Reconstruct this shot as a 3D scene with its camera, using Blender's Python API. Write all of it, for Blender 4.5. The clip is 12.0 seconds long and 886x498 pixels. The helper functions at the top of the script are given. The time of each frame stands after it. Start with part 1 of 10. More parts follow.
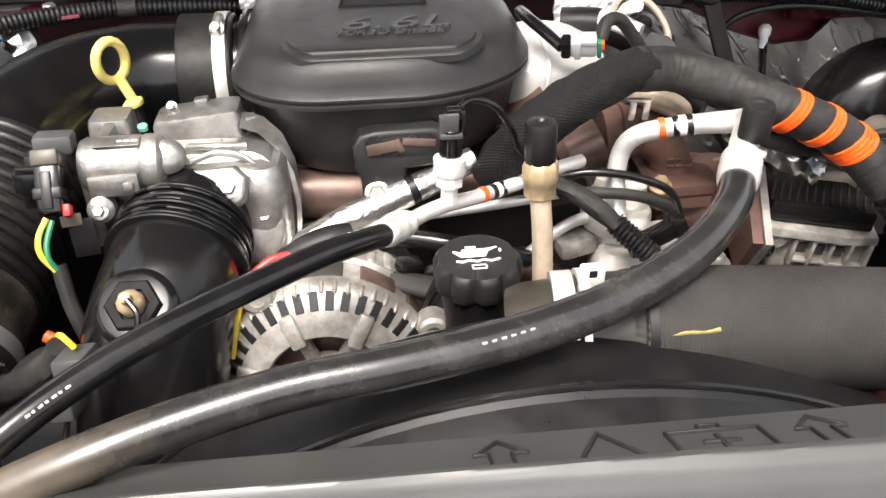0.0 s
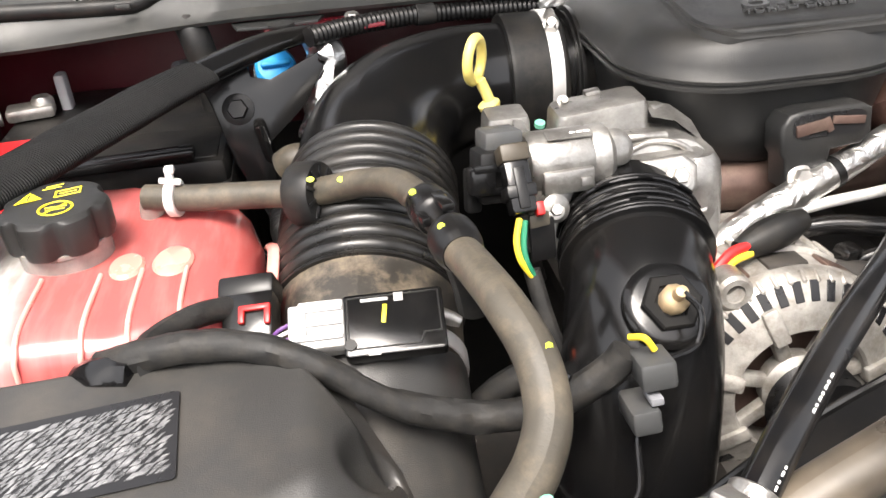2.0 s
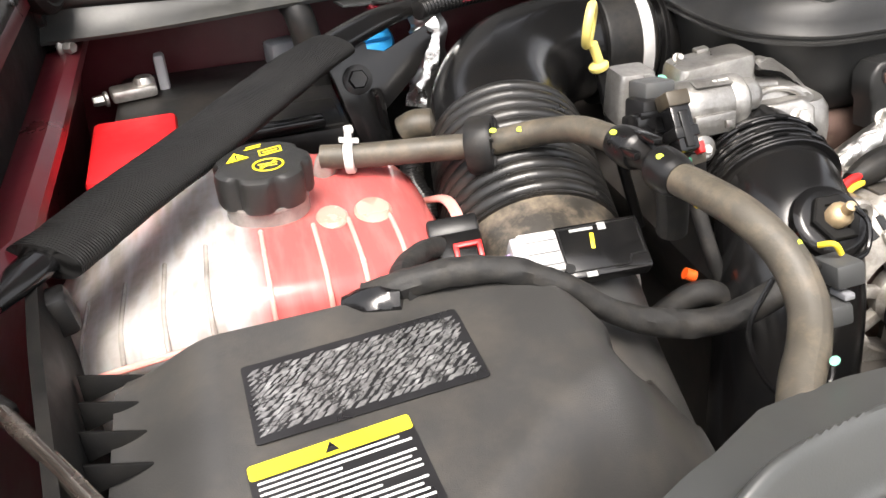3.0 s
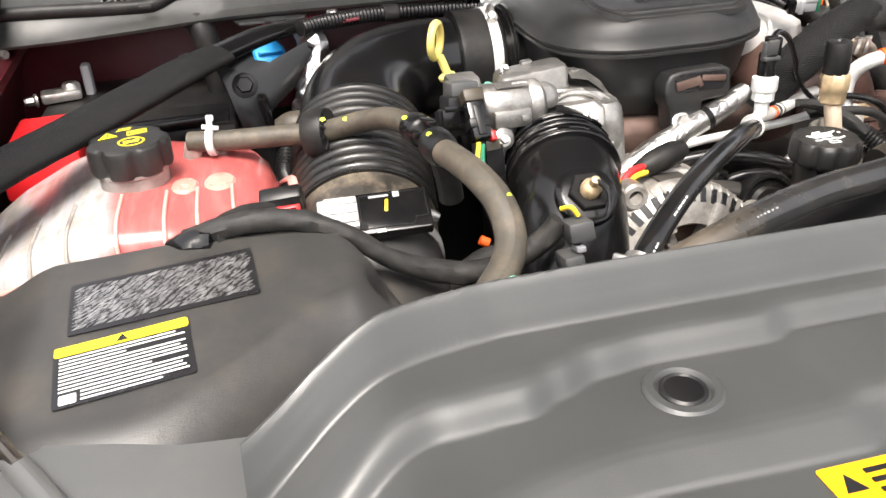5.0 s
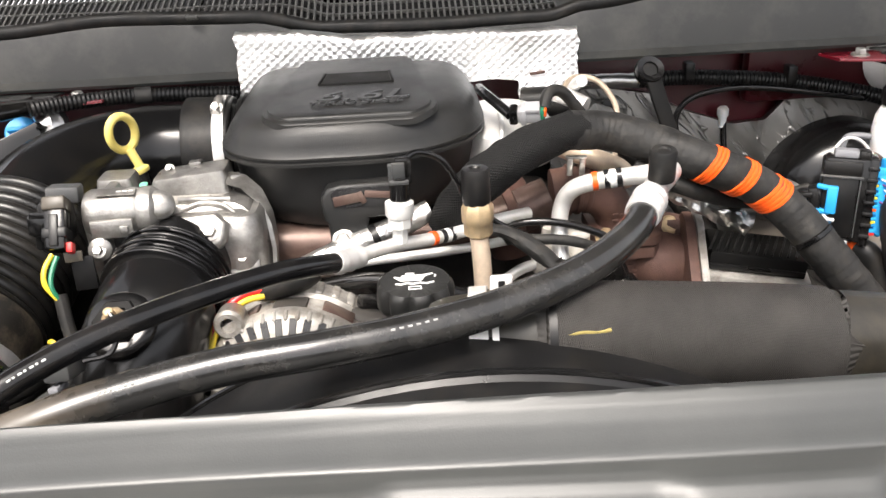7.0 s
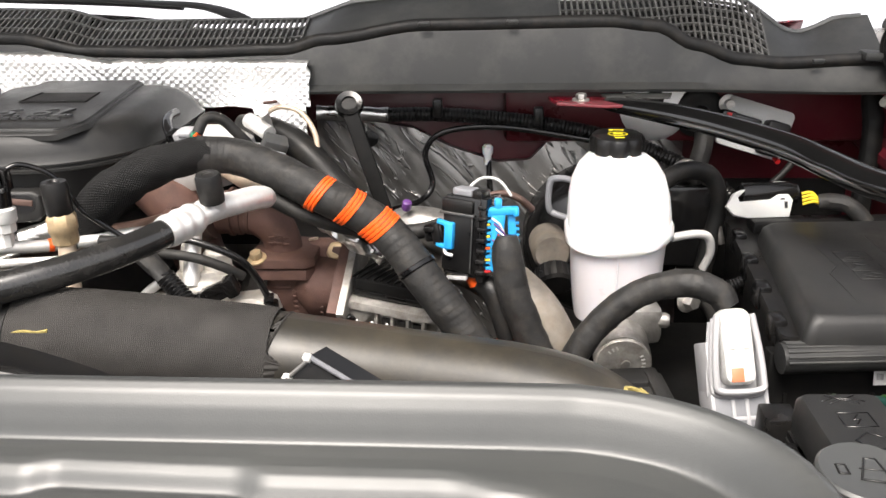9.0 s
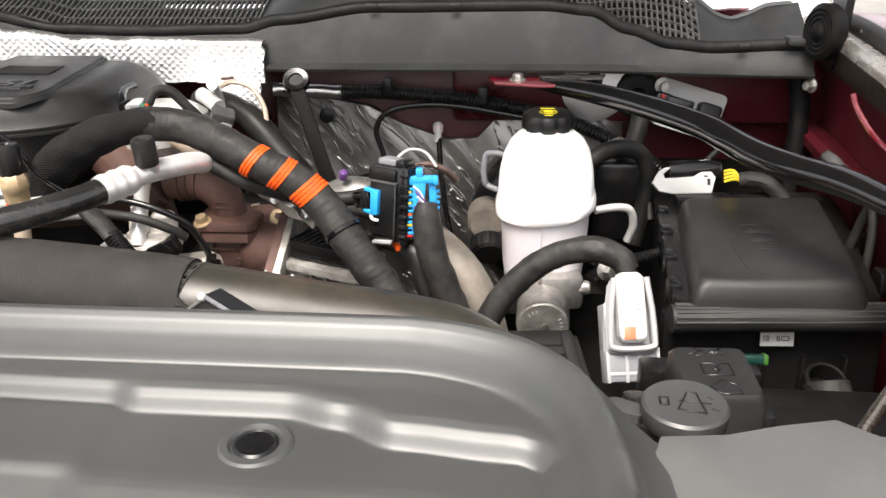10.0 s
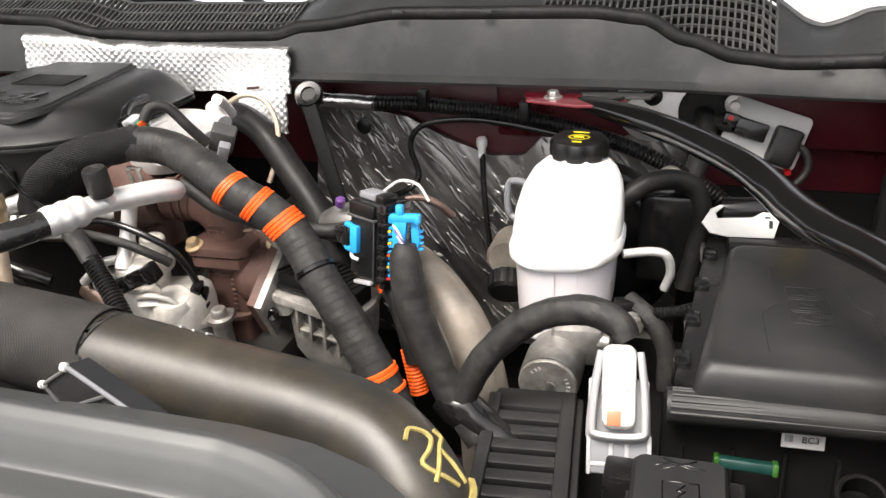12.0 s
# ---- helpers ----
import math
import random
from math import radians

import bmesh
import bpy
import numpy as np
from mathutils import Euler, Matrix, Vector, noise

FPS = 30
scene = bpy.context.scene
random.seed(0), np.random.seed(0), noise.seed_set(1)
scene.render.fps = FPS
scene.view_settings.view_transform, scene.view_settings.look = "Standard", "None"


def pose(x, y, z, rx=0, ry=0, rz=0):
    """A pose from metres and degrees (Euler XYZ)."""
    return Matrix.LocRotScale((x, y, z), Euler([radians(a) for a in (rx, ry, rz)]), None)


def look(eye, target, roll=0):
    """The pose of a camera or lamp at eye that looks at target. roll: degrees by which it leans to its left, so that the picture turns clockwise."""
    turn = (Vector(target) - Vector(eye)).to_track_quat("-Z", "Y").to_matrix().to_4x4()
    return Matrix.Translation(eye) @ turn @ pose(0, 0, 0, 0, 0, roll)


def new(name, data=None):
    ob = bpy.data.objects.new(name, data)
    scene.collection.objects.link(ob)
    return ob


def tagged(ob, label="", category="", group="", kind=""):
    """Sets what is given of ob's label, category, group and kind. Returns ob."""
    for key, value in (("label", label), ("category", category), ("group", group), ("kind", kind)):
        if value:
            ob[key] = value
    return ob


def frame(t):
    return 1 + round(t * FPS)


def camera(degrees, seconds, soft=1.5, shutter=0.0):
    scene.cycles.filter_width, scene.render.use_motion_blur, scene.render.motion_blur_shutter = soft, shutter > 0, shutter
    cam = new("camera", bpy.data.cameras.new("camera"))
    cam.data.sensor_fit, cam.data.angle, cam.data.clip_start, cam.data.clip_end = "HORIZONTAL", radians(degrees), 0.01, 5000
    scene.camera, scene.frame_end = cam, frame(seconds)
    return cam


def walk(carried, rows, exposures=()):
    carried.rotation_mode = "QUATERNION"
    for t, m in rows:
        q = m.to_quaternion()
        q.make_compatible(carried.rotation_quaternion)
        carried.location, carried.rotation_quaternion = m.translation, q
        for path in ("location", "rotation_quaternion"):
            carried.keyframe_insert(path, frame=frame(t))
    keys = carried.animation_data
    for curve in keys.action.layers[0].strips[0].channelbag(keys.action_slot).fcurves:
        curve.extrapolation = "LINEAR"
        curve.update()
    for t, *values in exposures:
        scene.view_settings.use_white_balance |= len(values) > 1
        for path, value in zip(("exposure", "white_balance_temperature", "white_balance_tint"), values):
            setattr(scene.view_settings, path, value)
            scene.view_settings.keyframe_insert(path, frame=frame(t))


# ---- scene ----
cam = camera(56.1, 12.0)
PATH = [
    (0, (-0.166, 0.014, 1.6), (-0.016, 1.687, 0.514), -1.0),
    (0.5, (-0.245, 0.037, 1.577), (-0.159, 1.733, 0.52), -0.1),
    (1, (-0.363, 0.068, 1.566), (-0.284, 1.783, 0.541), -0.3),
    (1.5, (-0.453, 0.087, 1.56), (-0.345, 1.813, 0.555), -2.0),
    (2, (-0.542, 0.094, 1.553), (-0.331, 1.809, 0.546), -3.9),
    (2.5, (-0.678, 0.078, 1.56), (-0.339, 1.774, 0.555), -3.9),
    (2.7, (-0.715, 0.068, 1.564), (-0.345, 1.754, 0.554), -3.9),
    (4.3, (-0.828, -0.005, 1.536), (-0.376, 1.601, 0.432), -2.0),
    (4.5, (-0.78, -0.037, 1.541), (-0.324, 1.594, 0.477), -2.2),
    (5, (-0.63, -0.133, 1.561), (-0.242, 1.591, 0.624), -2.9),
    (5.5, (-0.488, -0.185, 1.575), (-0.191, 1.595, 0.711), -3.6),
    (6, (-0.352, -0.154, 1.583), (-0.098, 1.653, 0.763), -2.9),
    (6.5, (-0.22, -0.116, 1.578), (-0.014, 1.692, 0.748), -1.9),
    (7, (-0.093, -0.106, 1.581), (-0.026, 1.707, 0.739), -2.7),
    (7.5, (0.117, -0.115, 1.58), (0.008, 1.697, 0.74), -2.3),
    (7.7, (0.183, -0.115, 1.58), (0.02, 1.693, 0.739), -2.1),
    (9.3, (0.44, -0.182, 1.575), (0.305, 1.663, 0.815), -1.2),
    (9.5, (0.463, -0.204, 1.578), (0.323, 1.64, 0.816), -1.0),
    (10, (0.517, -0.22, 1.575), (0.341, 1.609, 0.785), -0.8),
    (10.5, (0.63, -0.171, 1.573), (0.394, 1.633, 0.743), -0.5),
    (11, (0.727, -0.106, 1.566), (0.358, 1.67, 0.723), -0.6),
    (11.5, (0.747, -0.065, 1.563), (0.254, 1.687, 0.734), -1.4),
    (12, (0.689, -0.055, 1.597), (0.13, 1.674, 0.762), -2.8),
]
# the clip's camera opens and closes a little on the way: seconds, stops, kelvin, tint
LEVELS = [(0, 1.46), (1, 1.49), (2, 1.62), (2.7, 1.63), (4.3, 1.54), (4.8, 1.55), (6, 1.22), (7, 1.32), (9.3, 1.31), (10.5, 1.26), (11.5, 1.25), (12, 1.33)]
walk(cam, [(t, look(eye, target, roll)) for t, eye, target, roll in PATH], [(t, e, 6750, 12) for t, e in LEVELS])

# ---------------------------------------------------------------- light
world = bpy.data.worlds.new("sky")
scene.world = world
world.use_nodes = True
wn = world.node_tree
wn.nodes.clear()
sky = wn.nodes.new("ShaderNodeTexSky")
sky.sky_type = "NISHITA"
sky.sun_disc = False
sky.sun_elevation, sky.sun_rotation = radians(62), radians(203)
sky.air_density, sky.dust_density, sky.ozone_density = 1.0, 4.0, 1.0
haze = wn.nodes.new("ShaderNodeHueSaturation")
haze.inputs["Saturation"].default_value = 0.25
back = wn.nodes.new("ShaderNodeBackground")
back.inputs["Strength"].default_value = 0.15
wout = wn.nodes.new("ShaderNodeOutputWorld")
wn.links.new(sky.outputs[0], haze.inputs["Color"])
wn.links.new(haze.outputs[0], back.inputs[0])
wn.links.new(back.outputs[0], wout.inputs[0])
sun = new("sun", bpy.data.lights.new("sun", "SUN"))
sun.data.energy, sun.data.angle, sun.data.color = 2.3, radians(28), (1.0, 0.955, 0.89)
sun.matrix_world = look((-1.6, -3.2, 9.0), (0, 0.5, 1.2))


# ---------------------------------------------------------------- materials
def material(name, color, rough=0.5, metal=0.0, grain=0.0, grain_scale=400.0, bump=0.0, stain=0.0, stain_scale=14.0, dust=None,
             dust_amount=0.0, coat=0.0, spread=0.12, clear=0.0, glow_through=0.0, spec=0.5):
    m = bpy.data.materials.new(name)
    m.use_nodes = True
    nt = m.node_tree
    b = nt.nodes["Principled BSDF"]
    b.inputs["Roughness"].default_value, b.inputs["Metallic"].default_value = rough, metal
    b.inputs["Coat Weight"].default_value = coat
    b.inputs["Coat Roughness"].default_value = 0.08
    b.inputs["Transmission Weight"].default_value = clear
    b.inputs["Specular IOR Level"].default_value = spec
    if glow_through:
        b.inputs["Subsurface Weight"].default_value = glow_through
        b.inputs["Subsurface Radius"].default_value = (0.02, 0.015, 0.012)
        b.inputs["Subsurface Scale"].default_value = 0.5
    tc = nt.nodes.new("ShaderNodeTexCoord")
    fine = nt.nodes.new("ShaderNodeTexNoise")
    fine.inputs["Scale"].default_value, fine.inputs["Detail"].default_value = grain_scale, 4
    broad = nt.nodes.new("ShaderNodeTexNoise")
    broad.inputs["Scale"].default_value, broad.inputs["Detail"].default_value = stain_scale, 6
    broad.inputs["Roughness"].default_value = 0.62
    for n in (fine, broad):
        nt.links.new(tc.outputs["Object"], n.inputs["Vector"])
    ramp = nt.nodes.new("ShaderNodeMapRange")
    ramp.inputs["From Min"].default_value, ramp.inputs["From Max"].default_value = 0.32, 0.68
    ramp.inputs["To Min"].default_value, ramp.inputs["To Max"].default_value = 1 - max(stain, grain), 1 + max(stain, grain)
    nt.links.new(broad.outputs[0], ramp.inputs["Value"])
    scale = nt.nodes.new("ShaderNodeMix")
    scale.data_type, scale.blend_type = "RGBA", "MULTIPLY"
    scale.inputs["Factor"].default_value = 1.0
    scale.inputs["A"].default_value = (*color, 1)
    nt.links.new(ramp.outputs[0], scale.inputs["B"])
    last = scale.outputs["Result"]
    if dust:
        dirt = nt.nodes.new("ShaderNodeTexNoise")
        dirt.inputs["Scale"].default_value, dirt.inputs["Detail"].default_value = stain_scale * 1.7, 8
        dirt.inputs["Roughness"].default_value = 0.7
        nt.links.new(tc.outputs["Object"], dirt.inputs["Vector"])
        amount = nt.nodes.new("ShaderNodeMapRange")
        amount.inputs["From Min"].default_value, amount.inputs["From Max"].default_value = 0.46, 0.72
        amount.inputs["To Max"].default_value = dust_amount
        nt.links.new(dirt.outputs[0], amount.inputs["Value"])
        over = nt.nodes.new("ShaderNodeMix")
        over.data_type = "RGBA"
        nt.links.new(amount.outputs[0], over.inputs["Factor"])
        nt.links.new(last, over.inputs["A"])
        over.inputs["B"].default_value = (*dust, 1)
        last = over.outputs["Result"]
    nt.links.new(last, b.inputs["Base Color"])
    rr = nt.nodes.new("ShaderNodeMapRange")
    rr.inputs["From Min"].default_value, rr.inputs["From Max"].default_value = 0.3, 0.7
    rr.inputs["To Min"].default_value, rr.inputs["To Max"].default_value = max(0.03, rough - spread), min(1, rough + spread)
    nt.links.new(broad.outputs[0], rr.inputs["Value"])
    nt.links.new(rr.outputs[0], b.inputs["Roughness"])
    if bump:
        bp = nt.nodes.new("ShaderNodeBump")
        bp.inputs["Strength"].default_value, bp.inputs["Distance"].default_value = bump, 0.0006
        nt.links.new(fine.outputs[0], bp.inputs["Height"])
        nt.links.new(bp.outputs[0], b.inputs["Normal"])
    return m


def woven(name, color, rough, u_step, v_step, depth, slant=0.0, mix=0.4):
    """Cloth or tape wound on a tube: u runs along it in metres, v round it."""
    m = material(name, color, rough, stain=0.25, stain_scale=30, spec=0.2)
    nt = m.node_tree
    b = nt.nodes["Principled BSDF"]
    uv = nt.nodes.new("ShaderNodeUVMap")
    sep = nt.nodes.new("ShaderNodeSeparateXYZ")
    nt.links.new(uv.outputs[0], sep.inputs[0])
    heights = []
    for axis, step in (("X", u_step), ("Y", v_step)):
        if not step:
            continue
        a = nt.nodes.new("ShaderNodeMath")
        a.operation = "MULTIPLY_ADD"
        nt.links.new(sep.outputs["Y"], a.inputs[0])
        a.inputs[1].default_value = slant if axis == "X" else 0
        nt.links.new(sep.outputs[axis], a.inputs[2])
        d = nt.nodes.new("ShaderNodeMath")
        d.operation = "DIVIDE"
        nt.links.new(a.outputs[0], d.inputs[0])
        d.inputs[1].default_value = step
        w = nt.nodes.new("ShaderNodeMath")
        s2 = nt.nodes.new("ShaderNodeMath")
        s2.operation = "MULTIPLY"
        nt.links.new(d.outputs[0], s2.inputs[0])
        s2.inputs[1].default_value = 2 * math.pi
        w.operation = "SINE"
        nt.links.new(s2.outputs[0], w.inputs[0])
        heights.append(w.outputs[0])
    out = heights[0]
    if len(heights) == 2:
        add = nt.nodes.new("ShaderNodeMath")
        add.operation = "MULTIPLY"
        nt.links.new(heights[0], add.inputs[0])
        nt.links.new(heights[1], add.inputs[1])
        out = add.outputs[0]
    bp = nt.nodes.new("ShaderNodeBump")
    bp.inputs["Strength"].default_value, bp.inputs["Distance"].default_value = mix, depth
    nt.links.new(out, bp.inputs["Height"])
    nt.links.new(bp.outputs[0], b.inputs["Normal"])
    return m


def foil(name, color, rough, scale, strength, stretch=None):
    m = material(name, color, rough, 1.0, stain=0.12, stain_scale=9, spread=0.1)
    nt = m.node_tree
    b = nt.nodes["Principled BSDF"]
    tc = nt.nodes.new("ShaderNodeTexCoord")
    tex = nt.nodes.new("ShaderNodeTexNoise")
    tex.inputs["Scale"].default_value, tex.inputs["Detail"].default_value = scale, 3
    tex.inputs["Distortion"].default_value = 1.2
    lean = nt.nodes.new("ShaderNodeMapping")
    lean.vector_type = "TEXTURE"
    lean.inputs["Rotation"].default_value = (0, radians(50), 0)
    lean.inputs["Scale"].default_value = stretch or (1, 1, 1)
    nt.links.new(tc.outputs["Object"], lean.inputs[0])
    nt.links.new(lean.outputs[0], tex.inputs["Vector"])
    bp = nt.nodes.new("ShaderNodeBump")
    bp.inputs["Strength"].default_value, bp.inputs["Distance"].default_value = strength, 0.006
    height = tex.outputs[0]
    if stretch and stretch[0] > 4:
        sparse = nt.nodes.new("ShaderNodeMapRange")
        sparse.inputs["From Min"].default_value, sparse.inputs["From Max"].default_value = 0.56, 0.66
        nt.links.new(height, sparse.inputs["Value"])
        height = sparse.outputs[0]
    nt.links.new(height, bp.inputs["Height"])
    nt.links.new(bp.outputs[0], b.inputs["Normal"])
    return m


def tank_plastic(name):
    """Clear ageing plastic with coolant behind part of it: pink where it is filled, pale above."""
    m = material(name, (0.52, 0.49, 0.46), 0.20, stain=0.22, stain_scale=34, clear=0.40, spread=0.05, glow_through=0.28)
    nt = m.node_tree
    b = nt.nodes["Principled BSDF"]
    pale = b.inputs["Base Color"].links[0].from_socket
    tc = nt.nodes.new("ShaderNodeTexCoord")
    wave = nt.nodes.new("ShaderNodeTexNoise")
    wave.inputs["Scale"].default_value, wave.inputs["Detail"].default_value = 9, 3
    nt.links.new(tc.outputs["Object"], wave.inputs["Vector"])
    sep = nt.nodes.new("ShaderNodeSeparateXYZ")
    nt.links.new(tc.outputs["Object"], sep.inputs[0])
    fills = []
    for axis, lo, hi, sway in (("X", -0.012, 0.012, 0.03), ("Z", 0.300, 0.262, 0.03)):
        off = nt.nodes.new("ShaderNodeMath")
        off.operation = "MULTIPLY_ADD"
        off.inputs[1].default_value = sway
        nt.links.new(wave.outputs[0], off.inputs[0])
        nt.links.new(sep.outputs[axis], off.inputs[2])
        fade = nt.nodes.new("ShaderNodeMapRange")
        fade.interpolation_type = "SMOOTHSTEP"
        fade.inputs["From Min"].default_value, fade.inputs["From Max"].default_value = lo + sway / 2, hi + sway / 2
        nt.links.new(off.outputs[0], fade.inputs["Value"])
        fills.append(fade)
    both = nt.nodes.new("ShaderNodeMath")
    both.operation = "MULTIPLY"
    nt.links.new(fills[0].outputs[0], both.inputs[0])
    nt.links.new(fills[1].outputs[0], both.inputs[1])
    # vertical light streaks of the translucent interior, put into the colour
    streak = nt.nodes.new("ShaderNodeTexNoise")
    streak.inputs["Scale"].default_value, streak.inputs["Detail"].default_value = 10, 3
    flat = nt.nodes.new("ShaderNodeMapping")
    flat.inputs["Scale"].default_value = (9, 1.5, 0.8)
    nt.links.new(tc.outputs["Object"], flat.inputs[0])
    nt.links.new(flat.outputs[0], streak.inputs["Vector"])
    tone = nt.nodes.new("ShaderNodeMix")
    tone.data_type = "RGBA"
    tone.inputs["B"].default_value = (0.68, 0.69, 0.72, 1)
    clear_part = nt.nodes.new("ShaderNodeMapRange")
    clear_part.inputs["From Min"].default_value, clear_part.inputs["From Max"].default_value = 0.42, 0.70
    clear_part.inputs["To Max"].default_value = 0.9
    nt.links.new(streak.outputs[0], clear_part.inputs["Value"])
    nt.links.new(clear_part.outputs[0], tone.inputs["Factor"])
    nt.links.new(pale, tone.inputs["A"])
    pink = nt.nodes.new("ShaderNodeMix")
    pink.data_type = "RGBA"
    patch = nt.nodes.new("ShaderNodeMapRange")
    patch.inputs["From Min"].default_value, patch.inputs["From Max"].default_value = 0.45, 0.75
    patch.inputs["To Max"].default_value = 0.5
    nt.links.new(streak.outputs[0], patch.inputs["Value"])
    nt.links.new(patch.outputs[0], pink.inputs["Factor"])
    pink.inputs["A"].default_value = (0.70, 0.15, 0.145, 1)
    pink.inputs["B"].default_value = (0.82, 0.33, 0.29, 1)
    out = nt.nodes.new("ShaderNodeMix")
    out.data_type = "RGBA"
    nt.links.new(both.outputs[0], out.inputs["Factor"])
    nt.links.new(tone.outputs["Result"], out.inputs["A"])
    nt.links.new(pink.outputs["Result"], out.inputs["B"])
    nt.links.new(out.outputs["Result"], b.inputs["Base Color"])
    return m


def dusty_end(m, x0, x1, color):
    """Road dust lying on one end of a thing: it fades in between two places along x, broken up by noise."""
    nt = m.node_tree
    b = nt.nodes["Principled BSDF"]
    tc = nt.nodes.new("ShaderNodeTexCoord")
    sep = nt.nodes.new("ShaderNodeSeparateXYZ")
    nt.links.new(tc.outputs["Object"], sep.inputs[0])
    patchy = nt.nodes.new("ShaderNodeTexNoise")
    patchy.inputs["Scale"].default_value, patchy.inputs["Detail"].default_value = 45, 6
    nt.links.new(tc.outputs["Object"], patchy.inputs["Vector"])
    sway = nt.nodes.new("ShaderNodeMath")
    sway.operation = "MULTIPLY_ADD"
    sway.inputs[1].default_value = 0.10
    nt.links.new(patchy.outputs[0], sway.inputs[0])
    nt.links.new(sep.outputs["X"], sway.inputs[2])
    fade = nt.nodes.new("ShaderNodeMapRange")
    fade.inputs["From Min"].default_value, fade.inputs["From Max"].default_value = x0 + 0.05, x1 + 0.05
    fade.inputs["To Max"].default_value = 0.85
    nt.links.new(sway.outputs[0], fade.inputs["Value"])
    over = nt.nodes.new("ShaderNodeMix")
    over.data_type = "RGBA"
    nt.links.new(fade.outputs[0], over.inputs["Factor"])
    nt.links.new(b.inputs["Base Color"].links[0].from_socket, over.inputs["A"])
    over.inputs["B"].default_value = (*color, 1)
    nt.links.new(over.outputs["Result"], b.inputs["Base Color"])
    rough = nt.nodes.new("ShaderNodeMix")
    nt.links.new(fade.outputs[0], rough.inputs["Factor"])
    nt.links.new(b.inputs["Roughness"].links[0].from_socket, rough.inputs["A"])
    rough.inputs["B"].default_value = 0.7
    nt.links.new(rough.outputs["Result"], b.inputs["Roughness"])
    return m


